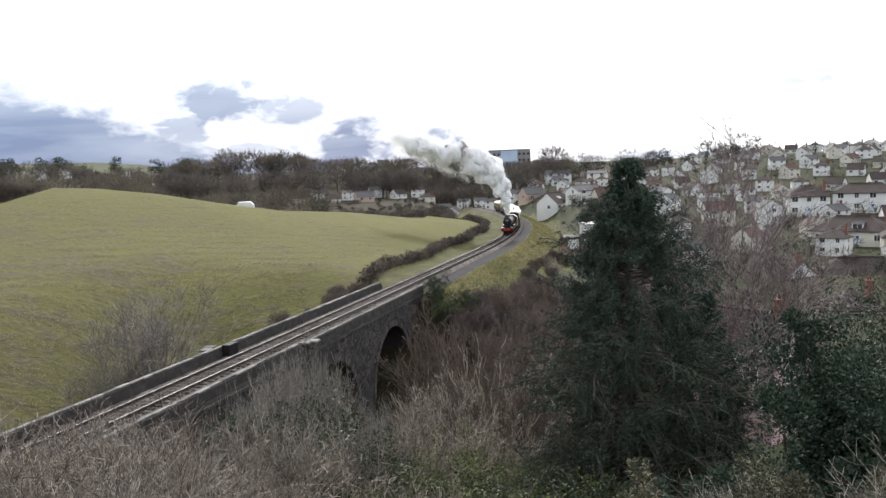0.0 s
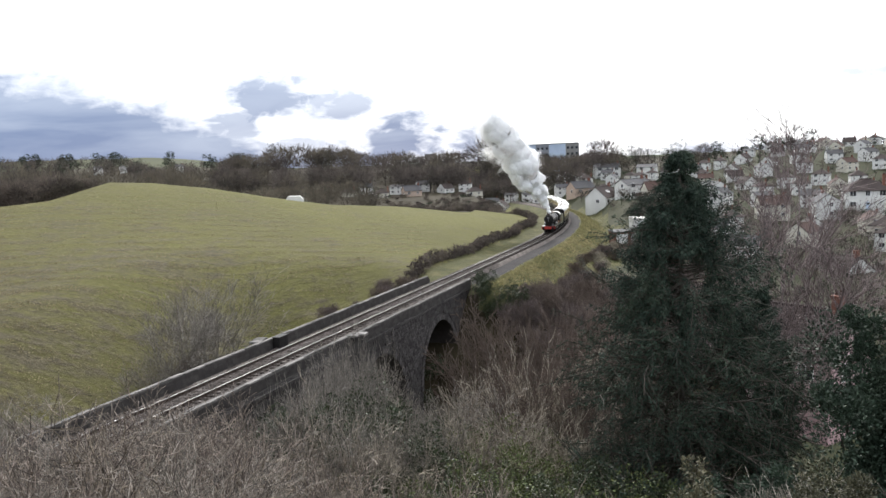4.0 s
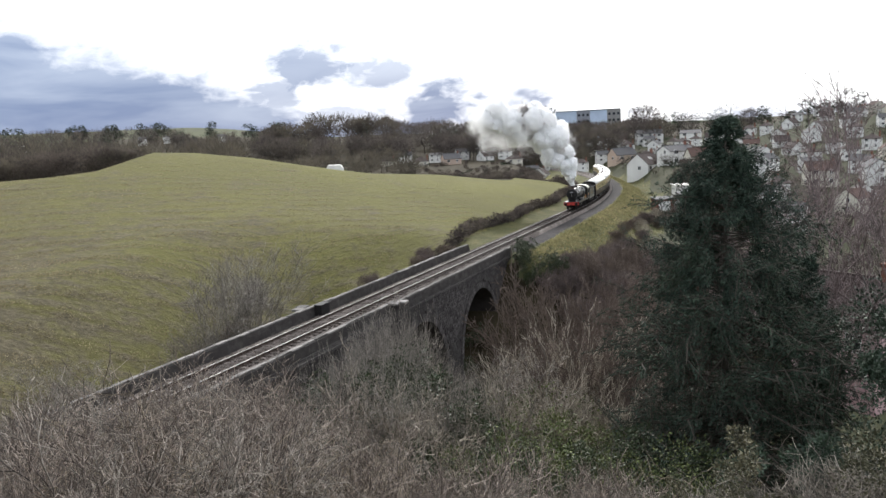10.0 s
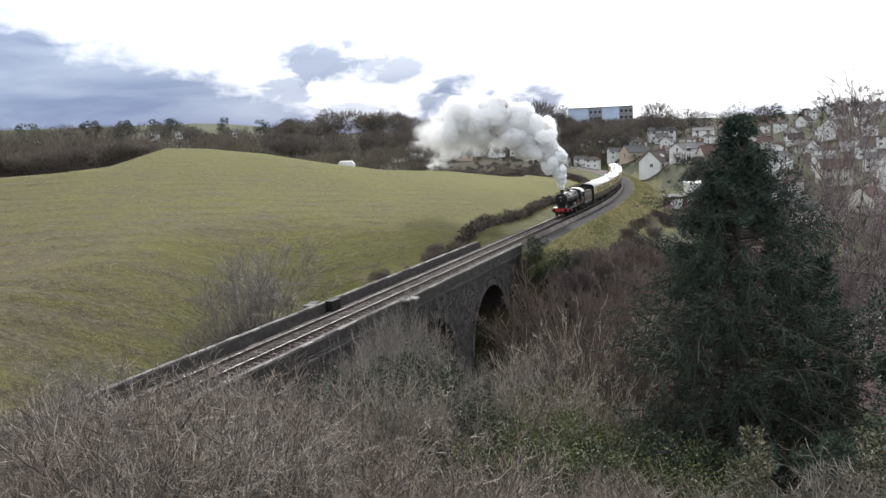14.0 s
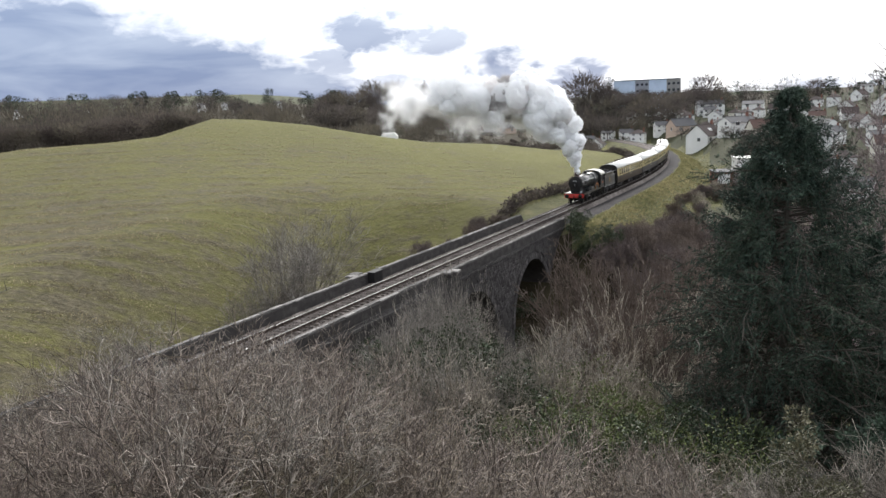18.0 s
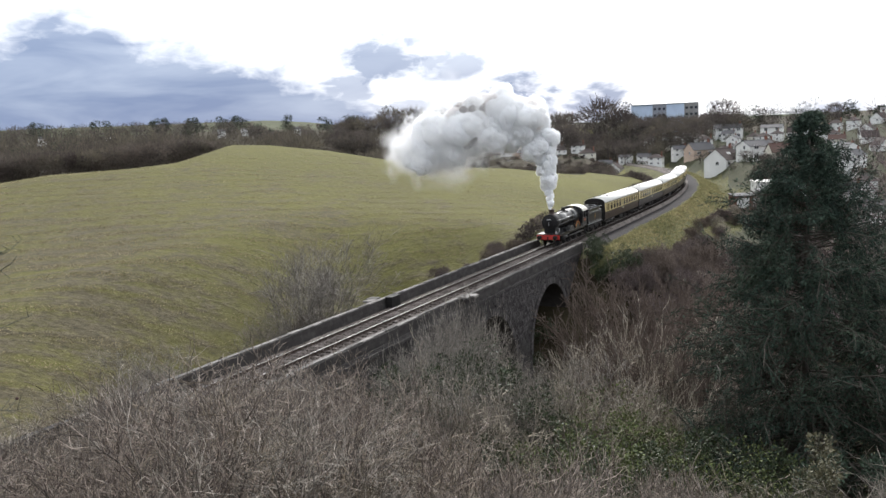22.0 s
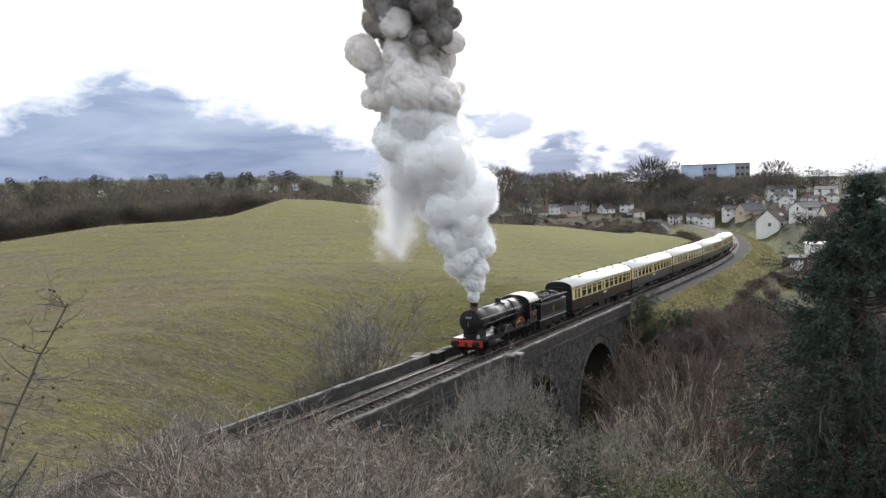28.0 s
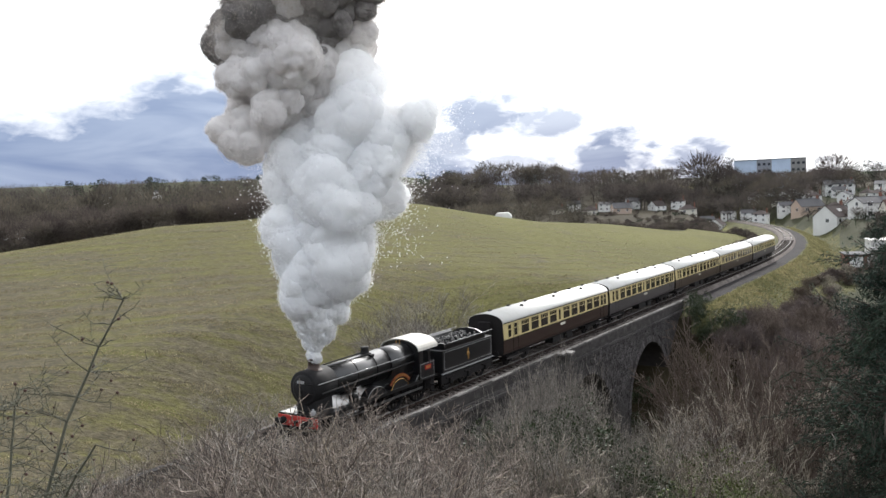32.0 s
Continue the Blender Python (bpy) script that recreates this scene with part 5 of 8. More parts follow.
def make_tender():
    t = thing("tender", label="black coal tender lined in white with a small crest", category="tender")
    part("tank", boxes((-1.27, 1.27, -3.0, 3.15, 1.22, 2.62), bevel=0.04), "black_paint", t)
    fl = bmesh.new()
    for x in (-1, 1):
        prism_pts = [(x * 1.25, 2.62), (x * 1.30, 2.86), (x * 1.40, 3.0), (x * 1.38, 3.02), (x * 1.27, 2.9), (x * 1.21, 2.62)]
        prism(fl, prism_pts, -2.7, 2.2)
    part("flared_top", fl, "black_paint", t)
    part("coal_bunker_front", boxes((-1.2, 1.2, -2.75, -2.65, 2.6, 3.0)), "black_paint", t)
    dome = bmesh.new()
    prism(dome, [(-1.24, 2.62), (-1.1, 2.95), (-0.6, 3.16), (0, 3.22), (0.6, 3.16), (1.1, 2.95), (1.24, 2.62)], 2.05, 2.2)
    part("bunker_back", dome, "black_paint", t)
    rng = random.Random(9)
    coal = bmesh.new()
    for i in range(240):
        x, y = rng.uniform(-1.05, 1.05), rng.uniform(-2.5, 1.95)
        z = 2.68 + 0.26 * (1 - (x / 1.15) ** 2) + rng.uniform(-0.05, 0.06)
        s = rng.uniform(0.07, 0.16)
        m = Matrix.Translation((x, y, z)) @ Euler((rng.uniform(0, 3), rng.uniform(0, 3), 0)).to_matrix().to_4x4() @ Matrix.Diagonal((s, s * 0.8, s * 0.7, 1))
        bmesh.ops.create_icosphere(coal, subdivisions=1, radius=1, matrix=m)
    box(coal, -1.15, 1.15, -2.6, 2.05, 2.4, 2.72)
    part("coal", coal, "coal", t)
    part("side_rail", rod(rod(bmesh.new(), (1.41, -2.6, 3.03), (1.41, 3.0, 3.03), 0.02), (-1.41, -2.6, 3.03), (-1.41, 3.0, 3.03), 0.02), "white_line", t)
    ln = bmesh.new()
    for x in (-1, 1):
        xs = sorted((x * 1.271, x * 1.279))
        for b in ((-2.85, 3.0, 1.40, 1.425), (-2.85, 3.0, 2.46, 2.485), (-2.85, -2.825, 1.425, 2.46), (2.975, 3.0, 1.425, 2.46)):
            box(ln, *xs, *b)
    part("lining", ln, "white_line", t)
    cr = bmesh.new()
    lathe(cr, [(1.272, 0.17), (1.29, 0.16), (1.29, 0.0001)], "x", (0, 0, 1.95), 14, caps=False)
    box(cr, 1.272, 1.292, -0.06, 0.06, 1.6, 2.3)
    part("crest", cr, "brass", t, "small gold crest as a plain shape")
    part("frame", boxes((-1.18, -1.1, -3.1, 3.2, 0.55, 1.2), (1.1, 1.18, -3.1, 3.2, 0.55, 1.2), (-1.0, 1.0, -3.0, 3.1, 0.95, 1.2)), "frame_black", t)
    part("valance", boxes((1.20, 1.30, -3.1, 3.25, 1.16, 1.22), (-1.30, -1.20, -3.1, 3.25, 1.16, 1.22)), "white_line", t)
    for y in (-2.1, 0.1, 2.3):
        for x in (-1.24, 1.24):
            part("axle_box", boxes((x - 0.06, x + 0.06, y - 0.16, y + 0.16, 0.48, 0.80)), "frame_black", t)
            part("leaf_spring", boxes((x - 0.05, x + 0.02, y - 0.5, y + 0.5, 0.84, 0.92)), "frame_black", t)
    mesh = None
    for y in (-2.1, 0.1, 2.3):
        w = wheelset(t, y, 0.62, 10, mesh)
        mesh = w.data
    for y in (-2.78, 2.95):
        part("step_board", boxes((1.2, 1.36, y - 0.27, y + 0.27, 0.42, 0.46)), "frame_black", t)
    return t


loco, rods = make_loco()
tender = make_tender()
coaches = []
for lower, label in (("brown", "cream and brown railway coach with a pale weathered roof"), ("bauxite_grey", "cream and faded grey-brown railway coach with a pale roof"), ("brown", "cream and brown railway coach in the train's middle"), ("brown", "cream and dark brown railway coach with white roof"), ("bauxite_grey", "cream and grey-brown last coach of the train")):
    coaches.append(make_coach(lower, label))

# how far along the line the engine's front buffers stand
RUN = [(0.0, 130.0), (2.0, 124.0), (4.5, 117.0), (7.0, 109.8), (9.0, 102.6), (11.0, 95.0), (14.0, 82.8), (17.0, 70.4), (19.0, 61.9), (21.0, 53.0), (23.0, 43.7), (25.5, 31.5), (28.0, 18.3), (30.0, 6.8), (31.0, 0.7), (32.0, -5.4)]


def front_at(t):
    ts, ss = [r[0] for r in RUN], [r[1] for r in RUN]
    k = max(0, min(len(ts) - 2, int(np.searchsorted(ts, t, side="right")) - 1))

    def slope(i):
        i0, i1 = max(0, i - 1), min(len(ts) - 1, i + 1)
        return (ss[i1] - ss[i0]) / (ts[i1] - ts[i0])

    h = ts[k + 1] - ts[k]
    u = (t - ts[k]) / h
    return (2 * u**3 - 3 * u * u + 1) * ss[k] + (u**3 - 2 * u * u + u) * h * slope(k) + (-2 * u**3 + 3 * u * u) * ss[k + 1] + (u**3 - u * u) * h * slope(k + 1)


def vehicle_pose(s_mid, wheelbase):
    """A vehicle whose two bogie centres lie on the line."""
    p, q = track(s_mid - wheelbase / 2)[0], track(s_mid + wheelbase / 2)[0]
    d = q - p
    a = math.atan2(d.x, d.y)
    return Matrix.Translation((p + q) / 2) @ Matrix.Rotation(-a, 4, "Z") @ Matrix.Rotation(math.atan2(d.z, math.hypot(d.x, d.y)), 4, "X")


def train_rows(offset, wheelbase):
    return [(t, vehicle_pose(front_at(t) + offset, wheelbase)) for t in np.arange(0, 32.01, 0.5)]


# the engine's origin stands 9.6 m behind its front buffers; tender and coaches follow
OFFSETS = [(loco, 9.6, 6.5), (tender, 15.0, 4.2)] + [(c, 19.35 + COACH * (i + 0.5), 14.2) for i, c in enumerate(coaches)]
# the plume, time by time: to the right of the chimney, over it, and its radius (m)
STEAM_ROWS = {}
STEAM_ROWS[0] = [(0.9, 0.4, 0.47), (-0.5, 4.2, 1.52), (-2.3, 8.9, 3.04), (-6.1, 11.6, 3.04), (-12.5, 13.2, 2.57), (-19.0, 15.1, 2.1), (-23.0, 18.2, 1.64)]
STEAM_ROWS[2] = [(-0.8, 1.4, 0.56), (-2.5, 3.8, 1.8), (-4.2, 8.3, 3.83), (-5.9, 12.8, 3.83), (-8.7, 16.2, 2.48), (-9.3, 17.9, 1.35), (-10.9, 14.5, 1.13)]
STEAM_ROWS[6] = [(-0.5, 1.0, 0.42), (-1.0, 3.1, 1.25), (-2.9, 6.2, 2.91), (-6.5, 9.9, 3.96), (-8.6, 13.5, 3.75), (-10.2, 16.1, 2.29), (-11.2, 17.7, 1.25)]
STEAM_ROWS[9] = [(-0.4, 1.0, 0.39), (-0.7, 3.1, 1.16), (-2.4, 7.0, 3.3), (-5.8, 10.4, 4.08), (-9.2, 10.9, 3.88), (-12.6, 11.4, 2.33), (-14.1, 5.1, 1.46)]
STEAM_ROWS[11] = [(-0.2, 0.5, 0.37), (-0.4, 2.0, 1.1), (-1.8, 5.7, 2.76), (-4.1, 10.3, 3.86), (-9.2, 11.2, 4.23), (-12.8, 13.1, 3.13), (-14.2, 14.0, 2.3)]
STEAM_ROWS[13] = [(-0.0, 1.1, 0.35), (-0.7, 3.0, 1.21), (-2.8, 7.6, 3.81), (-6.7, 11.0, 4.33), (-11.9, 11.5, 4.33), (-15.8, 11.0, 3.46), (-17.1, 5.4, 1.9)]
STEAM_ROWS[17] = [(0.1, 0.6, 0.38), (-0.3, 2.6, 1.21), (-1.7, 6.4, 2.86), (-6.2, 8.7, 3.62), (-11.5, 9.4, 3.62), (-16.7, 9.8, 2.56), (-21.6, 8.7, 2.26)]
STEAM_ROWS[19] = [(-0.0, 1.1, 0.35), (-0.9, 3.3, 1.26), (-1.9, 7.8, 3.49), (-5.7, 9.9, 4.19), (-11.3, 10.3, 3.84), (-17.6, 11.3, 2.44), (-25.6, 9.6, 1.75)]
STEAM_ROWS[21] = [(0.0, 0.9, 0.39), (-0.5, 3.8, 1.29), (-1.8, 8.9, 3.09), (-6.0, 9.9, 3.54), (-10.5, 8.3, 3.21), (-13.0, 4.4, 2.44), (-16.6, 8.0, 1.93)]
STEAM_ROWS[23] = [(0.1, 2.8, 0.7), (-0.8, 6.9, 1.46), (-1.6, 10.4, 2.63), (-5.7, 11.0, 3.51), (-9.8, 9.2, 3.51), (-15.1, 9.5, 2.92), (-11.0, 5.1, 2.05)]
STEAM_ROWS[24] = [(-3.9, 6.4, 1.66), (-5.0, 10.8, 2.77), (-7.2, 10.8, 3.33), (-10.0, 8.6, 3.33), (-13.3, 9.7, 2.77), (-17.7, 9.2, 2.22), (-11.1, 4.7, 1.94)]
STEAM_ROWS[25.5] = [(-3.4, 6.5, 1.78), (-5.4, 9.0, 2.54), (-7.5, 10.5, 2.54), (-8.5, 7.5, 2.29), (-11.0, 8.5, 2.04), (-15.1, 8.0, 1.53), (-9.5, 4.4, 1.27)]
STEAM_ROWS[26.3] = [(-0.1, 0.5, 0.36), (-0.5, 2.9, 1.1), (-1.8, 6.4, 2.2), (-3.6, 8.8, 2.5), (-5.6, 9.6, 2.6), (-9.4, 8.6, 2.0), (-8.2, 4.6, 1.4)]
STEAM_ROWS[28] = [(-0.1, 0.9, 0.43), (-0.3, 2.8, 1.28), (-0.5, 5.8, 2.39), (-1.6, 8.8, 3.33), (-3.1, 11.3, 3.76), (-4.2, 13.7, 3.41), (-5.9, 4.5, 1.71)]
STEAM_ROWS[30] = [(-0.0, 0.7, 0.36), (0.1, 2.1, 0.89), (-0.0, 4.3, 1.85), (-0.2, 6.8, 2.67), (-0.5, 9.3, 3.2), (0.5, 11.7, 3.56), (-3.0, 8.9, 2.49)]
STEAM_ROWS[31] = [(-0.0, 0.9, 0.32), (-0.0, 2.4, 0.96), (0.1, 4.3, 1.67), (-0.0, 6.5, 2.41), (-0.2, 8.8, 3.05), (1.4, 11.7, 3.37), (-2.1, 8.8, 1.92)]
STEAM_ROWS[32] = [(0.1, 1.0, 0.29), (0.2, 2.1, 0.94), (0.5, 4.1, 1.65), (0.8, 6.1, 2.22), (1.2, 8.4, 2.99), (3.2, 11.4, 3.56), (5.3, 11.5, 2.14)]
SMOKE_ROWS = {}
SMOKE_ROWS[23] = [(-0.0, -0.0, 0.35), (-0.2, 1.9, 0.82), (-0.8, 5.1, 1.52), (-1.2, 8.6, 2.11), (-1.6, 11.5, 2.46), (-3.4, 13.9, 2.81), (0.1, 14.5, 2.05)]
SMOKE_ROWS[24] = [(-0.0, -0.2, 0.33), (-0.0, 2.5, 0.89), (-0.6, 5.8, 1.77), (-1.4, 9.7, 2.49), (-2.0, 13.6, 3.05), (-2.8, 16.4, 2.77), (-0.3, 16.6, 2.49)]
SMOKE_ROWS[25.5] = [(-0.1, 1.1, 0.41), (-0.1, 3.9, 1.22), (-0.6, 7.0, 2.29), (-1.4, 11.0, 3.05), (-2.9, 15.1, 3.82), (-3.9, 18.7, 4.07), (-4.9, 21.7, 4.07)]
SMOKE_ROWS[28] = [(-2.9, 15.6, 3.41), (-4.6, 13.9, 2.99), (-4.2, 18.2, 4.05), (-3.6, 20.3, 3.84), (-4.4, 22.0, 3.63), (-3.4, 24.6, 3.84), (-5.9, 25.8, 3.84)]
SMOKE_ROWS[30] = [(-2.7, 13.5, 2.85), (-4.1, 15.7, 3.02), (-1.6, 16.7, 3.02), (-4.5, 17.8, 2.13), (-1.3, 19.2, 3.38), (-1.6, 21.4, 3.91), (-2.3, 23.8, 3.91)]
SMOKE_ROWS[31] = [(-3.9, 13.0, 2.24), (-3.4, 14.9, 2.57), (-0.8, 16.5, 3.37), (-3.4, 16.5, 2.73), (0.8, 17.1, 2.41), (-0.8, 19.0, 3.53), (-0.8, 21.9, 3.85)]
SMOKE_ROWS[32] = [(-2.1, 12.4, 2.14), (-1.0, 14.1, 2.28), (0.2, 15.8, 2.85), (2.2, 17.2, 2.99), (-2.1, 16.4, 1.71), (1.3, 19.2, 3.42), (-0.4, 20.9, 3.14)]
# ---- steam and smoke: rigid billows that drift and roll ----
def billow_mesh(name, seed, material, lobes=22, sub=5, deep=0.24, flakes=9000):
    """A cauliflower-shaped billow of radius about one."""
    rng = np.random.default_rng(seed)
    bm = bmesh.new()
    bmesh.ops.create_icosphere(bm, subdivisions=sub, radius=1.0)
    v = np.array([p.co[:] for p in bm.verts])
    f = np.array([[p.index for p in q.verts] for q in bm.faces])
    bm.free()
    h = np.zeros(len(v))
    for count, width, amount in ((lobes, 0.62, deep), (lobes * 4, 0.30, deep * 0.50), (lobes * 14, 0.15, deep * 0.20)):
        c = unit(rng.normal(0, 1, (count, 3)))
        w = width * rng.uniform(0.6, 1.3, count)
        ang = np.arccos(np.clip(v @ c.T, -1, 1)) / w
        cap = np.sqrt(np.clip(1 - ang**2, 0, 1)) * (w / width)
        h += amount * cap.max(1)
    r = 0.66 + h * 0.74
    v = v * r[:, None] * np.array([1.0, 1.0, 0.95])
    # loose flakes of vapour round it, thinner outwards
    k = rng.integers(0, len(v), flakes)
    at = v[k] * (0.97 + np.abs(rng.normal(0, 0.075, (flakes, 1)))) + rng.normal(0, 0.012, (flakes, 3))
    fv, ff = flake_arrays(rng, at, 0.021)
    v, f = np.concatenate([v, fv]), np.concatenate([f, ff + len(v)])
    return from_arrays(name, v, f, material, smooth=True)


def flake_arrays(rng, at, size):
    n = len(at)
    a, b = unit(rng.normal(0, 1, (n, 3))), unit(rng.normal(0, 1, (n, 3)))
    L = size * rng.uniform(0.5, 1.3, (n, 1))
    v = np.stack([at + a * L, at + b * L, at - (a + b) * L * 0.6], 1).reshape(-1, 3)
    return v, np.arange(n)[:, None] * 3 + np.array([[0, 1, 2]])


def wisp_mesh(name, seed, material, flakes=11000):
    """A torn shred of thin vapour: flakes in drawn-out clumps that thin out to nothing."""
    rng = np.random.default_rng(seed)
    clumps = 16
    c = rng.normal(0, 0.42, (clumps, 3)) * np.array([1.3, 1.0, 0.8])
    w = rng.uniform(0.10, 0.34, (clumps, 1))
    i = rng.integers(0, clumps, flakes)
    at = c[i] + rng.normal(0, 1, (flakes, 3)) * w[i] * np.array([1.5, 1.0, 0.9])
    at += 0.12 * np.sin(at[:, [1, 2, 0]] * 5.0 + seed)
    return from_arrays(name, *flake_arrays(rng, at, 0.017), material)


for t, k in ((23, 0.92), (24, 0.88), (25.5, 0.83)):
    SMOKE_ROWS[t] = [(x, z * k, r * 0.95) for x, z, r in SMOKE_ROWS[t]]
for table in (STEAM_ROWS, SMOKE_ROWS):
    for t in table:
        if abs(table[t][0][0]) < 1.2 and table[t][0][1] < 3.0:
            table[t][0] = (0.0, 0.15, 0.30)
STEAM_T = sorted(STEAM_ROWS)
SMOKE_T = sorted(SMOKE_ROWS)


def spine_at(table, times, t, u):
    """Right, up and radius on the plume at u nodes from its foot, at t seconds."""
    k = int(np.clip(np.searchsorted(times, t, side="right") - 1, 0, len(times) - 2))
    w = float(np.clip((t - times[k]) / (times[k + 1] - times[k]), 0, 1))
    a, b = np.array(table[times[k]]), np.array(table[times[k + 1]])
    rows = a * (1 - w) + b * w
    i = int(min(u, 5.999))
    return rows[i] * (1 - (u - i)) + rows[i + 1] * (u - i)


def chimney_top(t):
    return vehicle_pose(front_at(t) + 9.6, 6.5) @ Vector((0, -7.75, 3.97))


def plume_place(t, right, up, out):
    """A place off the chimney: to the camera's right, up, and towards it."""
    c = chimney_top(t)
    a = math.atan2(c.x, c.y)
    return c + Vector((math.cos(a) * right - math.sin(a) * out, -math.sin(a) * right - math.cos(a) * out, up))


PUFFS = []


def build_plume():
    rng = np.random.default_rng(91)
    kinds = {}
    for name, mat, n in (("steam_billow", "steam_white", 4), ("steam_wisp", "steam_thin", 3), ("smoke_billow", "smoke_dark", 3), ("smoke_veil", "smoke_mid", 3), ("smoke_wisp", "smoke_thin", 2)):
        make = wisp_mesh if "wisp" in name else billow_mesh
        kinds[name] = [make(name, 100 + 10 * k + len(name), mat) for k in range(n)]
    spare = {k: list(v) for k, v in kinds.items()}

    def puff(name, size, label):
        if spare[name]:
            ob = spare[name].pop()
        else:
            src = kinds[name][int(rng.integers(len(kinds[name])))]
            ob = new(name, src.data)
        ob.scale = (size * rng.uniform(0.85, 1.25), size * rng.uniform(0.85, 1.2), size * rng.uniform(0.8, 1.15))
        return tagged(ob, label, "steam" if "steam" in name else "smoke", "billows of the engine's plume")

    mean_r = np.array([[r[2] for r in STEAM_ROWS[t]] for t in STEAM_T])
    small = np.quantile(mean_r, 0.15, axis=0)
    small[0], small[1] = 0.30, 0.85
    for k in range(150):
        u = 6.0 * ((k + rng.uniform()) / 150) ** 0.85
        core = k % 12 == 0
        r = float(np.interp(u, range(7), small))
        d = np.array([0.0, 0, 0]) if core else unit(rng.normal(0, 1, (1, 3)))[0]
        size = r * (1.0 if core else rng.uniform(0.50, 0.82))
        torn = (u > 3.4 and k % 3 == 0) or u > 5.3
        PUFFS.append((puff("steam_wisp" if torn else "steam_billow", float(size), "dense white billow of steam above the engine"), "wisp" if torn else "white", float(u), d * rng.uniform(0.35, 0.82), rng.uniform(0, 6.28, 3), rng.uniform(-0.35, 0.35, 2), size))
    for k in range(34):
        u = 1.5 * (k + float(rng.uniform())) / 34
        r = 0.32 + 0.85 * u
        d = unit(rng.normal(0, 1, (1, 3)))[0]
        size = r * rng.uniform(0.55, 0.8)
        PUFFS.append((puff("steam_billow", float(size), "dense white billow of steam above the engine"), "white", u, d * rng.uniform(0.3, 0.8), rng.uniform(0, 6.28, 3), rng.uniform(-0.35, 0.35, 2), size))
    for k in range(46):
        u = float(rng.uniform(3.0, 6.0))
        d = unit(rng.normal(0, 1, (1, 3)))[0]
        size = rng.uniform(0.9, 2.0)
        PUFFS.append((puff("steam_wisp", float(size), "thin drifting wisp of steam"), "wisp", u, d * rng.uniform(0.9, 1.3), rng.uniform(0, 6.28, 3), rng.uniform(-0.3, 0.3, 2), size))
    dark_r = np.quantile(np.array([[r[2] for r in SMOKE_ROWS[t]] for t in SMOKE_T]), 0.3, axis=0)
    for node, count in enumerate((8, 12, 14, 16, 18, 18, 14)):
        for k in range(count):
            u = float(np.clip(node + rng.uniform(-0.5, 0.5), 0, 6))
            d = np.array([0.0, 0, 0]) if k == 0 else unit(rng.normal(0, 1, (1, 3)))[0]
            first = SMOKE_ROWS[23][node][2]
            size = min(dark_r[node], first * 1.3) * (0.9 if k == 0 else rng.uniform(0.48, 0.78))
            PUFFS.append((puff("smoke_billow", float(size), "dark grey-brown billow of coal smoke"), "dark", u, d * rng.uniform(0.4, 0.8), rng.uniform(0, 6.28, 3), rng.uniform(-0.3, 0.3, 2), size))
    for k in range(26):
        u = float(rng.uniform(2.5, 6.0))
        d = unit(rng.normal(0, 1, (1, 3)))[0]
        size = float(rng.uniform(0.9, 1.8))
        PUFFS.append((puff("smoke_wisp", size, "thin brown shred of coal smoke"), "dark", u, d * rng.uniform(0.8, 1.2), rng.uniform(0, 6.28, 3), rng.uniform(-0.3, 0.3, 2), size))
    for k in range(60):
        u = 2.7 * (k + float(rng.uniform())) / 60
        d = unit(rng.normal(0, 1, (1, 3)))[0]
        size = float(rng.uniform(0.9, 1.7))
        PUFFS.append((puff("smoke_veil", size, "pale grey billow where smoke thins into steam"), "grey", u, d * rng.uniform(0.5, 0.9), rng.uniform(0, 6.28, 3), rng.uniform(-0.3, 0.3, 2), size))


build_plume()


def puff_rows(kind, u, d, turn, spin, size):
    rows = []
    for t in np.arange(0, 32.01, 0.5):
        t = float(t)
        w = u + 0.16 * math.sin(t * 0.9 + turn[0])
        w = min(max(w, 0.0), 6.0)
        if kind in ("white", "wisp"):
            r, up, rad = spine_at(STEAM_ROWS, STEAM_T, t, w)
        elif kind == "dark":
            late = float(step(26.0, 27.8, t + 0.08 * u))  # the first sooty smoke has by then gone up to the column's top
            rd, ud, radd = spine_at(SMOKE_ROWS, SMOKE_T, t, w * (1 - late) + (2.5 + 3.5 * w / 6) * late)
            # before the fire is made up the soot hangs unseen in the heart of the steam
            rw, uw, radw = spine_at(STEAM_ROWS, STEAM_T, t, 2.6 + 0.2 * u)
            k = float(step(21.6, 23.0, t - 0.10 * u))
            r, up, rad = rw * (1 - k) + rd * k, uw * (1 - k) + ud * k, 0.25 * radw * (1 - k) + radd * k
        else:
            rd, ud, radd = spine_at(SMOKE_ROWS, SMOKE_T, t, w)
            # until about 26 s the grey billows colour in the steam's shading
            rw, uw, radw = spine_at(STEAM_ROWS, STEAM_T, t, 2.0 + 0.8 * u)
            k = float(step(25.5, 27.6, t))
            r, up, rad = rw * (1 - k) + rd * k, uw * (1 - k) + ud * k, 0.55 * radw * (1 - k) + radd * k
        if kind == "wisp":
            rad *= 1 - 0.85 * float(step(24.5, 26.5, t))
        p = plume_place(t, r + d[0] * rad, up + d[2] * rad, d[1] * rad)
        e = Euler((turn[0] + spin[0] * t, turn[1] + spin[1] * t, turn[2]))
        rows.append((t, Matrix.Translation(p) @ e.to_matrix().to_4x4()))
    return rows
# ---- trees and scrub near the camera ----
rnd = random.Random(5)


def az_place(az, d):
    return d * math.sin(radians(az)), d * math.cos(radians(az))


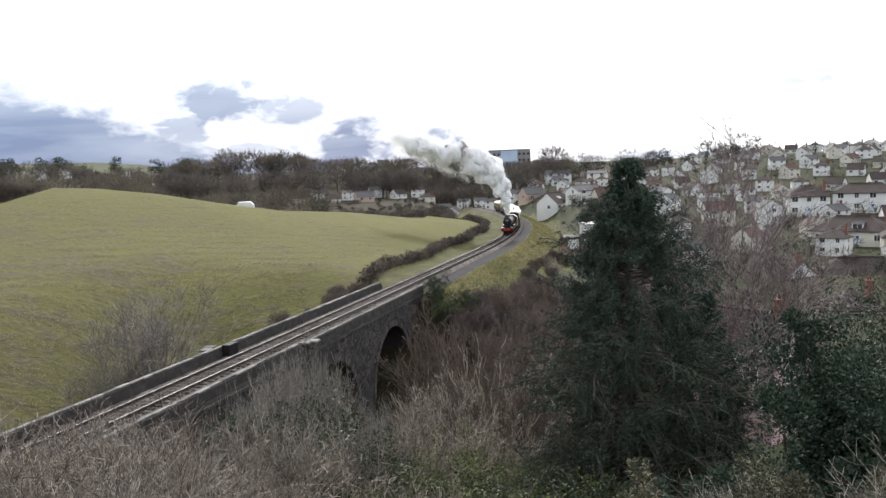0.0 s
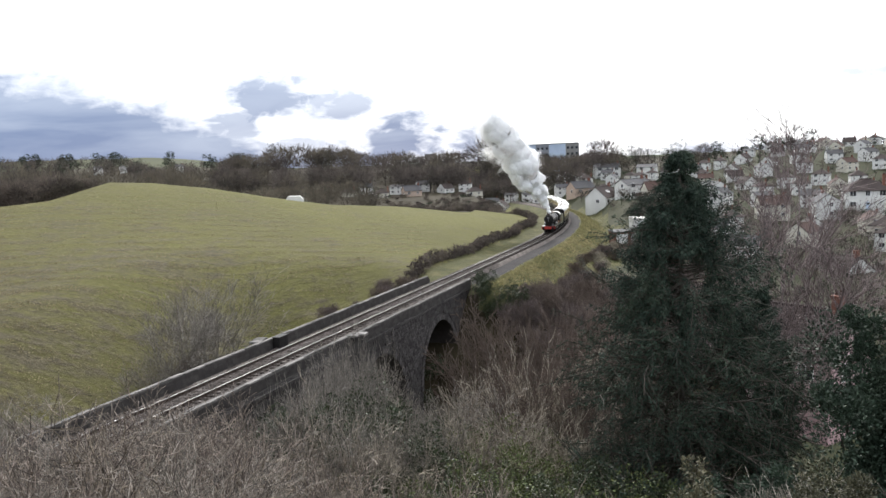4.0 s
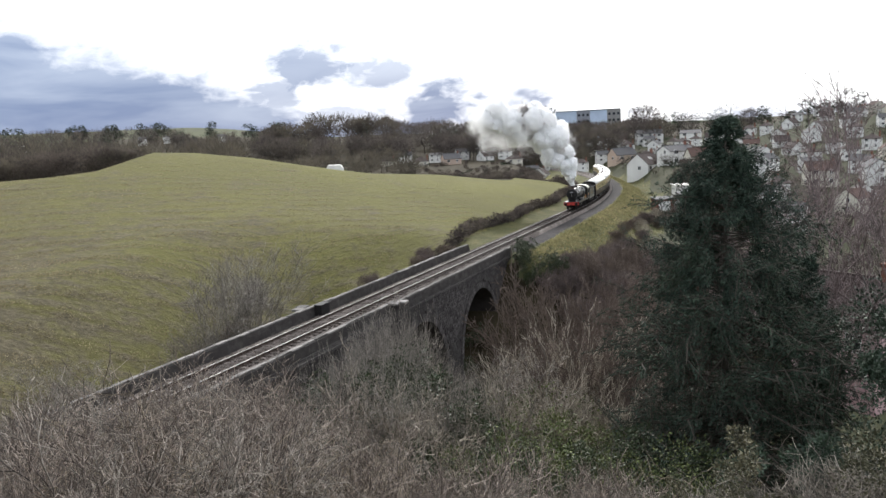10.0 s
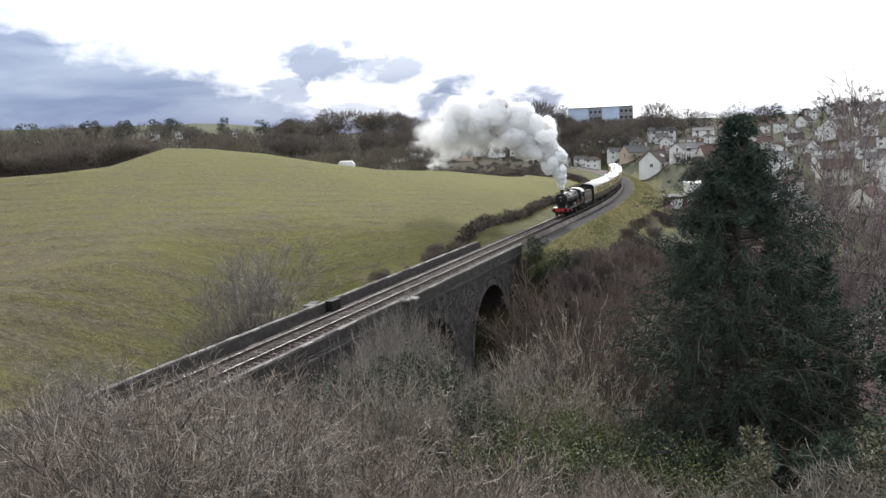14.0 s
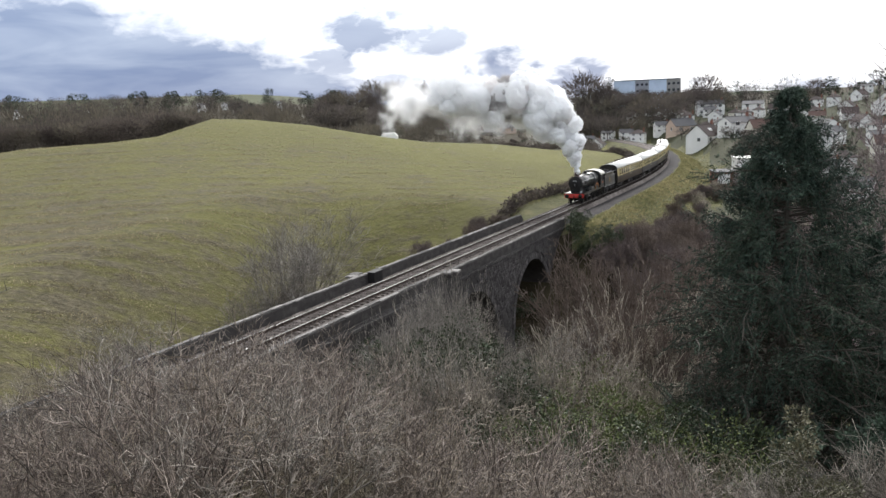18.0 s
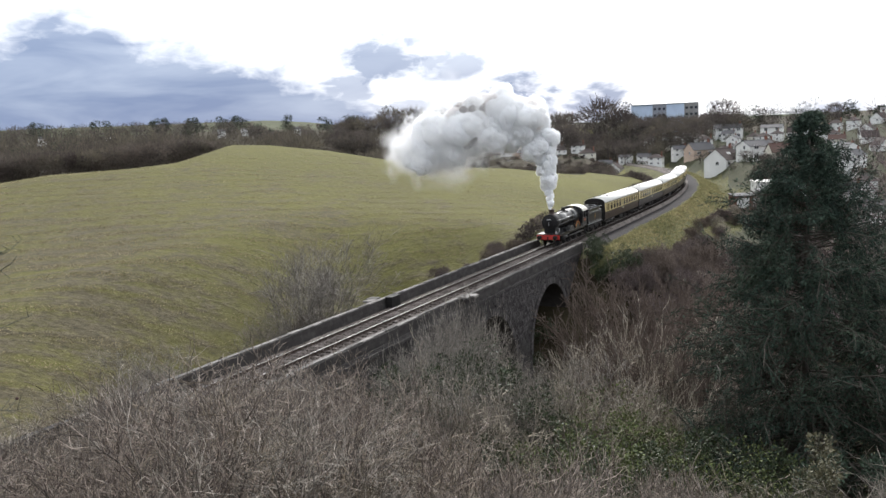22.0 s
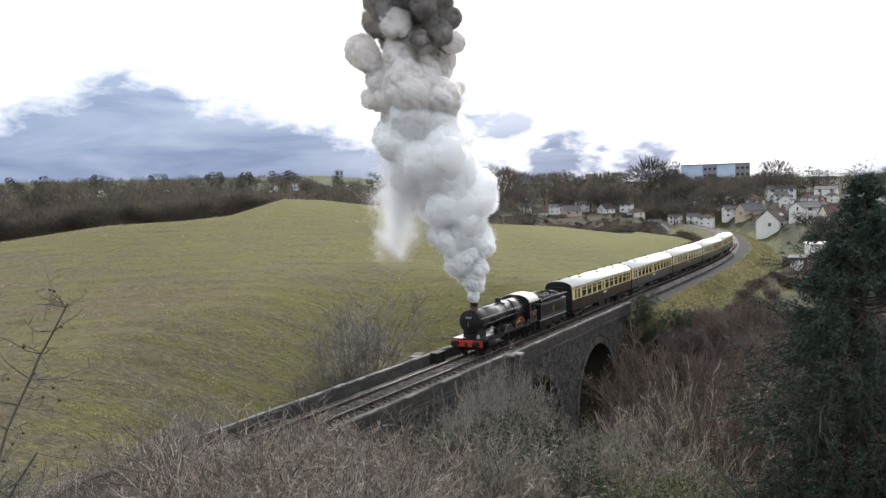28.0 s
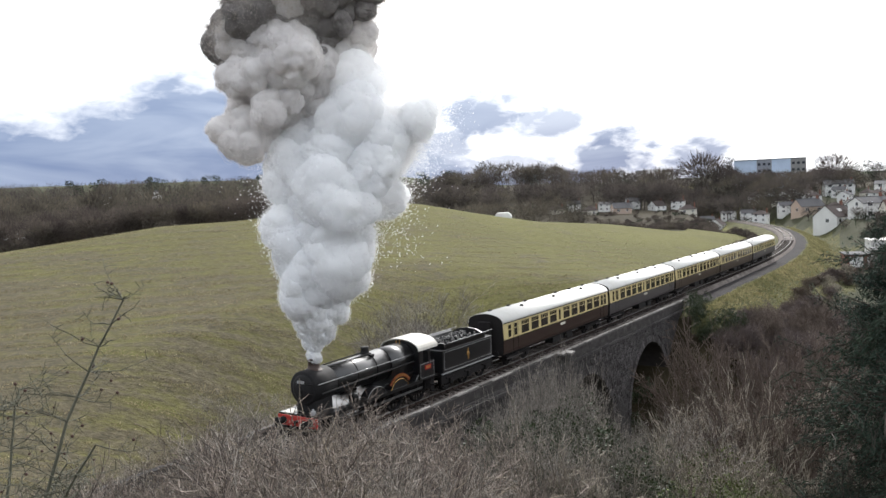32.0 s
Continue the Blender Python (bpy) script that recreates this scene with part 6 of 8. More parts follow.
# the tall dark conifer and its lower neighbour, at the edge of the combe
wood, fol = conifer_arrays(11, 21.0, ([0, 1, 2, 4, 7, 9, 12, 15, 21], [0.35, 0.95, 1.5, 2.7, 3.7, 4.6, 5.2, 5.4, 4.8]), rows=60, per=9)
make_plant("conifer_tree", wood, "bark", fol, "conifer_green", Matrix.Translation((7.6, 33.1, -8.9)), "tall dark green conifer with ragged drooping boughs", "tree", stem="trunk")
wood, fol = conifer_arrays(12, 15.0, ([0, 1.5, 4, 8, 15], [0.4, 1.0, 2.2, 3.4, 3.8]), rows=36, per=7, ragged=0.5)
make_plant("conifer_tree", wood, "bark", fol, "conifer_green", Matrix.Translation((11.6, 36.2, -9.0)), "lower dark conifer with thin ragged boughs beside a taller one", "tree", stem="trunk")
wood, fol = conifer_arrays(13, 8.5, ([0, 1, 3, 8], [0.4, 1.2, 2.4, 3.0]), rows=20, per=7, ragged=0.5)
make_plant("conifer_tree", wood, "bark", fol, "conifer_green", Matrix.Translation((4.9, 34.2, -9.2)), "low spreading conifer at the foot of a tall one", "tree", stem="trunk")

# the bare reddish tree with pale limbs
arr, tip = bare_tree_arrays(21, 20.5, 13.0, 0.42, r=0.2, forks=5, levels=((6, 0.62, 36, 0.5, 6), (6, 0.55, 38, 0.55, 4), (5, 0.55, 40, 0.6, 3), (6, 0.6, 42, 0.7, 2)), thin=0.009)
t = thing("bare_tree", Matrix.Translation((16.3, 46.5, -9.0)), "bare tree with pale limbs and fine reddish twigs", "tree")
from_arrays("twig_spray", *arr, "twig_pink", t)["kind"] = "stuff"
arr2, tip = bare_tree_arrays(22, 13.0, 10.0, 0.3, r=0.17, forks=6, levels=((4, 0.6, 40, 0.5, 6), (3, 0.6, 40, 0.55, 4)), thin=0.015)
from_arrays("limb", *arr2, "pale_bark", t)

# glossy evergreens on the right of the conifer
wood, fol = leafy_arrays(31, 12.0, 9.5, 260, 330, 0.13, 12)
laurel = make_plant("evergreen_tree", wood, "bark", fol, "laurel_green", Matrix.Translation((13.4, 28.0, -5.5)), "dark glossy broad-leaved evergreen tree", "tree", stem="trunk")
wood, fol = leafy_arrays(32, 9.0, 7.0, 170, 300, 0.125, 9)
make_plant("evergreen_tree", wood, "bark", fol, "laurel_green", Matrix.Translation((16.5, 26.0, -2.5)), "dark evergreen shrub grown as high as a cottage", "tree", stem="trunk")
wood, fol = leafy_arrays(33, 11.5, 3.4, 80, 260, 0.12, 7)
make_plant("evergreen_tree", wood, "bark", fol, "laurel_green", Matrix.Translation((12.6, 27.6, -2.6)), "slender dark evergreen tree with a pointed crown", "tree", stem="trunk")
wood, fol = leafy_arrays(34, 6.0, 7.0, 130, 260, 0.12, 8)
make_plant("evergreen_shrub", wood, "bark", fol, "laurel_green", Matrix.Translation((9.3, 24.6, -3.4)), "dark evergreen shrub in the shade of trees", "shrub", stem="stem")

# bare shrubs: a few growths, then their copies
SHRUBS = {}
BASE_HEIGHT = {}


def shrub_kind(key, seed, height, spread, mat, **kw):
    stem, twigs = (dome_arrays if "branches" in kw else shrub_arrays)(seed, height, spread, **kw)
    t = thing("bare_shrub", Matrix.Translation((0, 0, -400)))
    from_arrays("stem", *stem, mat, t)["kind"] = "stuff"
    from_arrays("twig_mass", *twigs, mat, t)["kind"] = "stuff"
    SHRUBS[key] = [t, False]
    BASE_HEIGHT[key] = float(np.quantile(twigs[0][:, 2], 0.985))


shrub_kind("grey_tall", 41, 8.5, 9.0, "twig_grey", stems=14, levels=((6, 0.55, 40, 0.5, 5), (5, 0.52, 44, 0.55, 4), (5, 0.6, 46, 0.65, 3), (3, 0.6, 44, 0.8, 2)), r=0.055, thin=0.009, rough=0.32, up=0.04)
shrub_kind("straw", 42, 5.0, 6.5, "twig_straw", branches=280, thin=0.008)
shrub_kind("mid", 38, 3.0, 4.4, "near_pale", branches=240, thin=0.0042, r=0.009)
shrub_kind("mid_brown", 37, 3.0, 4.4, "near_twig", branches=240, thin=0.0042, r=0.009)
shrub_kind("haze", 39, 8.0, 8.0, "twig_grey", branches=150, thin=0.008, lobes=7, r=0.016, twigs=((6, 0.5, 40, 0.6, 3), (4, 0.6, 44, 0.8, 2)))
shrub_kind("grey", 40, 8.0, 8.0, "twig_grey", branches=420, thin=0.008, lobes=9, r=0.024)
shrub_kind("brown", 43, 5.0, 6.5, "twig_brown", branches=360, thin=0.009)
shrub_kind("red", 44, 5.5, 7.0, "twig_red", branches=360, thin=0.009)
shrub_kind("near_a", 45, 2.3, 3.4, "near_twig", stems=11, levels=((5, 0.58, 34, 0.55, 5), (4, 0.55, 40, 0.6, 4), (3, 0.6, 46, 0.8, 3)), r=0.017, thin=0.0042, rough=0.20, up=0.07)
shrub_kind("near_b", 46, 2.6, 3.2, "near_pale", stems=9, levels=((5, 0.6, 36, 0.55, 5), (4, 0.55, 42, 0.6, 4), (3, 0.6, 46, 0.8, 3)), r=0.020, thin=0.0042, rough=0.20, up=0.07)
shrub_kind("near_c", 47, 2.0, 3.4, "near_dark", stems=12, levels=((5, 0.6, 38, 0.55, 5), (4, 0.58, 42, 0.6, 4), (3, 0.6, 48, 0.8, 3)), r=0.016, thin=0.0042, rough=0.20, up=0.07)
LABELS = {
    "mid": "rounded bare bush of fine grey twigs", "mid_brown": "rounded bare bush of fine brown twigs", "haze": "tall bare grey shrub with a fine rounded veil of twigs", "grey": "tall bare grey bush with rounded lobes of pale twigs", "grey_tall": "tall bare grey shrub with tangled branches", "straw": "bare shrub with pale straw-coloured twigs", "brown": "dense bare brown shrub on a bank",
    "red": "dense bare shrub with purplish-brown twigs", "near_a": "bare winter bush of thin pale twigs", "near_b": "bare winter bush of thin grey twigs", "near_c": "bare winter bush of thin brown twigs"}


def shrub(key, x, y, scale=1.0, a=None, z=None, group="bare shrubs of the combe"):
    a = rnd.uniform(0, 6.28) if a is None else a
    t, used = SHRUBS[key]
    m = turned(x, y, z, a, scale)
    if used:
        c = plant_copy(t, m)
    else:
        SHRUBS[key][1], c = True, t
        t.matrix_basis = m
    return tagged(c, LABELS[key], "shrub", group)




def brow(az):
    """How high the scrub below the viewpoint reaches: degrees above the level, by direction."""
    return float(np.interp(az, [-70, -44, -38, -33, -25, -20, -15, -9, -2, 12, 20, 30], [-19, -18.5, -17.2, -17.0, -15.2, -18, -20.5, -23.5, -25.5, -25.5, -24, -21]))


def scrub(key, az, d, slack=1.0, group="winter bushes below the viewpoint"):
    """A bush whose top stays under the brow."""
    x, y = az_place(az, d)
    z = gz(x, y)
    high = (12.2 + d * math.tan(radians(brow(az))) - z) * slack
    k = high / BASE_HEIGHT[key]
    if k > 0.3:
        shrub(key, x, y, min(k, 1.6), group=group)


# before the viaduct
def ceiling(az):
    """How high the scrub before the viaduct reaches: degrees above the level, by direction."""
    return float(np.interp(az, [-40, -22, -18, -15.5, -13.6, -10.8, -8.2, -6.8, -5.6, -2.9, -2.5, -1.8, 0, 4, 8, 14], [-20, -19.5, -18.2, -16.2, -14.2, -13.2, -12.4, -13.0, -18.0, -18.6, -15.5, -12.0, -9.6, -7.6, -5.8, -4.4]))


def fitted(key, x, y, k, wide=1.0, group="bare shrubs of the combe"):
    """A shrub that stays below the lines of sight to the viaduct's arch and rails."""
    d, az = math.hypot(x, y), math.degrees(math.atan2(x, y))
    for again in range(3):
        half = math.degrees((0.27 if key == "grey_tall" else 0.46) * BASE_HEIGHT[key] * k * wide / d)
        top = min(ceiling(az - half), ceiling(az - half / 2), ceiling(az), ceiling(az + half / 2), ceiling(az + half))
        k = min(k, (12.2 + d * math.tan(radians(top)) - gz(x, y)) / BASE_HEIGHT[key])
    if k > 0.16:
        c = shrub(key, x, y, group=group)
        c.matrix_basis = turned(x, y, None, rnd.uniform(0, 6.28), k) @ Matrix.Diagonal((wide, wide, 1, 1))


for i in range(60):
    az, d = rnd.uniform(-19, 8), rnd.uniform(32, 54)
    x, y = az_place(az, d)
    if along(x, y)[1] > 6:
        fitted(("red", "brown", "grey_tall", "brown", "grey_tall", "straw")[i % 6], x, y, rnd.uniform(0.5, 0.95), 0.8)
for az, d, key, k in ((-3.5, 40, "brown", 0.6), (-1.5, 44, "brown", 0.6), (-0.3, 50, "brown", 0.7), (-2.4, 35, "straw", 0.7), (0.2, 38, "straw", 0.7), (-3.2, 48, "brown", 0.6)):
    x, y = az_place(az, d)
    fitted(key, x, y, k)
# a thicket that rises before the viaduct's piers: direction, distance, top (degrees), growth, how wide
for az, d, el, key, wide in ((-13.6, 41, -13.3, "grey", 0.75), (-11.6, 43, -12.9, "grey", 0.75), (-9.8, 46, -12.3, "grey", 0.7), (-7.9, 49, -12.2, "grey", 0.65), (-6.6, 52, -14.0, "grey", 0.55),
                             (-12.4, 36, -15.5, "grey", 0.8), (-9.4, 38, -14.8, "grey", 0.8), (-6.8, 42, -15.6, "grey", 0.7), (-5.2, 47, -16.8, "grey", 0.6), (-10.8, 32, -18.5, "straw", 0.9), (-7.6, 33, -18.5, "grey", 0.8),
                             (1.6, 46, -14.4, "straw", 0.8), (3.6, 45, -15.6, "straw", 0.7), (-0.6, 42, -17.2, "straw", 0.6), (0.4, 37, -18.4, "straw", 0.8), (3.4, 36, -18.9, "straw", 0.8), (-0.6, 34, -20.0, "straw", 0.9), (-5.4, 34, -19.5, "straw", 0.9), (-3.4, 32, -21.5, "brown", 0.9),
                             (2.4, 58, -11.8, "brown", 0.9), (5.2, 60, -11.2, "brown", 0.9), (0.2, 60, -12.6, "red", 0.8), (4.4, 50, -13.2, "brown", 0.9), (-15.5, 38, -15.0, "grey", 0.7), (-17.8, 35, -17.0, "brown", 0.9), (5.6, 42, -15.5, "brown", 0.8)):
    x, y = az_place(az, d)
    k = (12.2 + d * math.tan(radians(el)) - gz(x, y)) / BASE_HEIGHT[key]
    fitted(key, x, y, k, wide * (0.55 if key == "grey" else 0.7))
    if key == "grey":
        fitted(key, x + rnd.uniform(-1.5, 1.5), y + rnd.uniform(-1.5, 1.0), k * 0.9, wide * 0.5)
    if key == "grey":
        fitted("grey_tall", x + rnd.uniform(-1.2, 1.2), y + rnd.uniform(-1.5, 0.5), k, wide * 0.8)
# along the foot of the bank, past the viaduct
for i in range(150):
    s, l = rnd.uniform(54, 215), rnd.uniform(9.2, 13) if i % 2 else rnd.uniform(12, 32)
    if i % 3 == 0:
        s, l = rnd.uniform(30, 70), rnd.uniform(10.0, 28)
    p = track(s, l)[0]
    fitted(("brown", "red", "brown", "red", "straw")[i % 5], p.x, p.y, rnd.uniform(0.3, 0.55) if l < 13 else rnd.uniform(0.6, 1.0), group="bare shrubs on the bank")
# behind the viaduct, at the foot of the field
for key, s, l, k in (("haze", 26.8, -16.5, 2.2), ("haze", 24.6, -17.0, 1.0), ("haze", 22.0, -17.5, 0.5), ("brown", 30.0, -18.0, 1.0), ("brown", 6.0, -17.0, 0.9), ("grey_tall", 10.0, -18.0, 0.7), ("brown", -2.0, -12.0, 1.0), ("straw", -8.0, -6.0, 1.0), ("brown", 14.0, -12.0, 0.8)):
    p = track(s, l)[0]
    if k > 1.05:  # here k is the height of its top
        k = (k - gz(p.x, p.y)) / BASE_HEIGHT[key]
    shrub(key, p.x, p.y, k, group="bare shrubs behind the viaduct")
for i in range(9):
    p = track(33 + 2.4 * i, rnd.uniform(-6.5, -4.2))[0]
    shrub(("brown", "red")[i % 2], p.x, p.y, rnd.uniform(0.28, 0.42), z=-1.9 - 0.5 * (i < 4), group="bare shrubs behind the viaduct")
# thin twigs close below the camera
for i in range(90):
    az = -66 + 60 * ((i * 0.618) % 1.0) if i % 6 else rnd.uniform(-6, 22)
    d = rnd.uniform(6.0, 15.0)
    if az > -8:
        d += 4
    scrub(("near_a", "near_a", "near_b", "near_c", "near_a")[i % 5], az, d, rnd.uniform(0.8, 1.05))
for i in range(44):
    scrub(("mid", "mid_brown", "near_c", "mid_brown")[i % 4], rnd.uniform(-46, 22), rnd.uniform(17.0, 31.0), rnd.uniform(0.75, 1.0))

# brambles and ivy in the combe
wood, fol = leafy_arrays(51, 2.2, 4.6, 90, 120, 0.085, 9, 0.02)
bramble = make_plant("bramble_bush", wood, "twig_brown", fol, "bramble_green", turned(0.4, 29.5), "low tangled bramble bush with yellow-green leaves", "shrub", "brambles", stem="stem")
for i, (x, y, k) in enumerate(((-2.6, 30.5, 1.2), (3.0, 28.0, 1.3), (1.2, 31.5, 1.2), (-1.0, 28.0, 1.1), (4.4, 30.0, 1.1), (-0.6, 26.0, 0.8), (2.5, 33.0, 0.8), (-6.0, 36.0, 0.9), (5.0, 26.0, 0.7), (-3.5, 40.0, 0.8), (-9.0, 30.0, 0.8), (6.5, 30.0, 0.8))):
    plant_copy(bramble, turned(x, y, None, i * 1.3, k))
wood, fol = leafy_arrays(52, 3.0, 4.0, 60, 110, 0.11, 7, 0.05)
ivy = make_plant("ivy_bush", wood, "twig_brown", fol, "ivy_green", turned(-8.0, 40.5), "dark ivy-clad bush in the combe", "shrub", "ivy bushes", stem="stem")
for i, (x, y, k) in enumerate(((-4.5, 38.0, 0.9), (4.0, 41.0, 0.8), (-1.0, 33.0, 0.8), (1.0, 48.5, 1.0), (5.5, 50.0, 1.1))):
    plant_copy(ivy, turned(x, y, None, i * 1.7, k))
green = random.Random(8)
for i in range(46):
    az, d = green.uniform(-15, 9), green.uniform(24, 52)
    x, y = az_place(az, d)
    if along(x, y)[1] < 7 or (-6.6 < az < -2.6 and d > 44):
        continue
    plant_copy((ivy, bramble, ivy)[i % 3], turned(x, y, None, green.uniform(0, 6.28), green.uniform(0.6, 1.15)))
# a few larger ones that rise among the bare bushes
for x, y, k in ((-1.8, 30.5, 1.6), (1.4, 29.0, 1.5), (3.2, 32.5, 1.7), (-4.6, 34.0, 1.7), (-9.6, 39.0, 2.0), (-7.4, 35.5, 1.6), (4.6, 27.0, 1.5), (0.4, 34.5, 1.5)):
    plant_copy(ivy if x < 0 else bramble, turned(x, y, None, x * 2, k))
# high leafy masses on the slope below the viewpoint: direction, distance, top (degrees)
wood, fol = leafy_arrays(56, 7.5, 8.0, 190, 190, 0.095, 15, 0.25)
mass = make_plant("bramble_thicket", wood, "twig_brown", fol, "bramble_green", Matrix(), "high tangled thicket of yellow-green brambles", "shrub", "leafy thickets", stem="stem")
wood, fol = leafy_arrays(57, 7.5, 7.0, 150, 200, 0.10, 13, 0.2)
dark = make_plant("ivy_thicket", wood, "twig_brown", fol, "ivy_green", Matrix(), "dark ivy-covered thicket below the bramble", "shrub", "leafy thickets", stem="stem")
first_mass, first_dark = True, True
for kind, az, d, el in (("mass", -1.0, 30, -20.9), ("dark", -3.6, 26, -23.0), ("dark", 2.2, 24, -23.6), ("mass", 3.6, 26, -22.4), ("dark", -9.6, 37, -16.6), ("dark", -12.0, 35, -17.6), ("dark", -7.2, 30, -21.0), ("dark", 6.6, 26, -23.0)):
    x, y = az_place(az, d)
    k = (12.2 + d * math.tan(radians(el)) - gz(x, y)) / 7.3
    m = turned(x, y, None, az, k)
    t = mass if kind == "mass" else dark
    if (kind == "mass" and first_mass) or (kind == "dark" and first_dark):
        t.matrix_basis = m
        first_mass, first_dark = first_mass and kind != "mass", first_dark and kind != "dark"
    else:
        plant_copy(t, m)
# dark ivy undergrowth, added to stand for the shade below the arches
for s, l, k in ((40.0, -1.0, 0.9), (42.5, 1.5, 0.8), (38.5, 1.0, 0.9), (41.0, -4.5, 1.1), (44.0, -3.0, 1.0), (25.0, -2.0, 1.0), (27.5, 1.0, 0.9)):
    p = track(s, l)[0]
    plant_copy(ivy, turned(p.x, p.y, None, s, k))
# ivy hanging over the viaduct's end
wood, fol = leafy_arrays(53, 6.5, 2.6, 60, 110, 0.13, 9, 0.0)
p = track(52.5, 4.2, -7.5)[0]
make_plant("ivy_bush", wood, "twig_brown", fol, "ivy_green", Matrix.Translation(p), "dark ivy climbing the viaduct's end pier", "shrub", stem="stem")
for s, l, k in ((51.0, 8.0, 0.9), (49.0, 6.5, 1.0), (52.2, 4.6, 0.7), (50.4, 4.4, 1.0)):
    p = track(s, l)[0]
    plant_copy(ivy, turned(p.x, p.y, None, s, k))
for s, l, k in ((53.5, 9.2, 0.6), (57.0, 10.6, 0.6), (60.0, 11.5, 0.6), (63.0, 11.0, 0.5), (52.0, 11.0, 0.9), (56.0, 13.0, 0.9), (66.0, 11.6, 0.5), (70.0, 11.0, 0.5), (49.0, 9.5, 0.9), (47.0, 12.0, 1.0), (51.0, 14.0, 1.0)):
    p = track(s, l)[0]
    fitted(("brown", "red")[int(s) % 2], p.x, p.y, k, group="bare shrubs on the bank")
# pale-leaved bramble close on the right
wood, fol = leafy_arrays(54, 1.6, 3.4, 110, 190, 0.030, 10, 0.02)
bramble_top = float(fol[0][:, 2].max())
bb = make_plant("bramble_bush", wood, "twig_brown", fol, "bramble_pale", turned(6.4, 9.9), "bramble bush with small pale green leaves", "shrub", "brambles", stem="stem")
for az, d, el in ((14, 8.0, -27.5), (17, 7.6, -26.0), (20, 8.0, -24.8), (23, 7.6, -23.8), (26, 8.0, -22.4), (29, 7.6, -21.4), (32, 8.0, -20.4)):
    x, y = az_place(az, d)
    plant_copy(bb, turned(x, y, None, az * 1.7, (12.2 + d * math.tan(radians(el)) - gz(x, y)) / bramble_top))
    scrub("mid", az + 1.2, d + 0.6, 0.9)
# gorse in flower at the field's foot
wood, fol = leafy_arrays(55, 1.3, 1.8, 26, 60, 0.10, 5, 0.05)
go = make_plant("gorse_bush", wood, "twig_brown", fol, "gorse", turned(-25.3, 31.1), "small gorse bush in yellow flower", "shrub", "gorse bushes", stem="stem")
plant_copy(go, turned(-18.9, 23.5, None, 1.0, 0.8))
plant_copy(go, turned(-21.5, 24.5, None, 2.0, 0.7))
# thorny stems rising close on the left
def thorn_bush(seed, foot, tops, m, label):
    rng = np.random.default_rng(seed)
    th = thing("thorn_bush", m, label, "shrub", "thorn bushes")
    for top in tops:
        n = 14
        u = np.linspace(0, 1, n + 1)[:, None]
        line = np.array(foot) * (1 - u) + np.array(top) * u + np.cumsum(rng.normal(0, 0.012, (n + 1, 3)), 0) + np.array([0, 0, 0.25]) * np.sin(u * 3.14)
        from_arrays("stem", *tubes(line[:-1], line[1:], np.linspace(0.020, 0.007, n), np.linspace(0.019, 0.006, n)), "thorn_bark", th)
        k = 46
        at = line[rng.integers(3, n + 1, k)]
        side = unit(np.cross(line[-1] - line[0], rng.normal(0, 1, (k, 3))) + rng.normal(0, 0.3, (k, 3)) + np.array([0, 0, 0.25]))
        p, q, r0, r1, tip, tips = grow(rng, at, side, rng.uniform(0.10, 0.42, k), np.full(k, 0.0045), [(4, 0.3, 70, 0.7, 4)], 0.05)
        from_arrays("twig_mass", *tubes(p, q, np.maximum(r0, 0.0024), np.maximum(r1, 0.0018)), "thorn_bark", th)["kind"] = "stuff"
        for a in tip[:: 14]:
            bm = bmesh.new()
            bmesh.ops.create_icosphere(bm, subdivisions=1, radius=0.011, matrix=Matrix.Translation(a))
            part("berry", bm, "withered_berry", th)
    return th


thorn_bush(48, (0, 0, -0.3), ((0.63, 0.63, 2.25), (0.05, 0.35, 1.8), (0.85, 0.25, 1.5)), turned(-4.35, 3.55), "grey-green thorny stems with a few withered berries")
thorn_bush(49, (0, 0, -0.3), ((-0.2, 0.4, 1.7), (0.5, 0.3, 1.35)), turned(-4.9, 4.3), "tangled thorny stems beside a taller one")
# ---- hedges and woods ----
def crown_cards(rng, centre, rx, rz, n, size):
    u = unit(rng.normal(0, 1, (n, 3))) * (rng.uniform(0.25, 1, (n, 1)) ** 0.4)
    at = centre + u * np.array([rx, rx, rz])
    a, b = unit(rng.normal(0, 1, (n, 3))), unit(rng.normal(0, 1, (n, 3)))
    L = size * rng.uniform(0.5, 1.3, (n, 1))
    v = np.stack([at, at + a * L, at + b * L * 0.6, at - a * L * 0.3 - b * L * 0.3], 1).reshape(-1, 3)
    return v, np.arange(n)[:, None] * 4 + np.array([[0, 1, 2, 3]])


def twig_fan(rng, centre, rx, rz, n, length, width):
    """The fine upper twigs of a bare crown, that point out and up."""
    u = unit(rng.normal(0, 1, (n, 3)) + np.array([0, 0, 0.35]))
    at = centre + u * np.array([rx, rx, rz]) * rng.uniform(0.45, 0.92, (n, 1))
    w = unit(u + np.array([0, 0, 0.5]) + rng.normal(0, 0.28, (n, 3)))
    side = unit(np.cross(w, rng.normal(0, 1, (n, 3)))) * width
    L = length * rng.uniform(0.5, 1.3, (n, 1))
    v = np.stack([at - side, at + side, at + w * L + side * 0.3, at + w * L - side * 0.3], 1).reshape(-1, 3)
    return v, np.arange(n)[:, None] * 4 + np.array([[0, 1, 2, 3]])


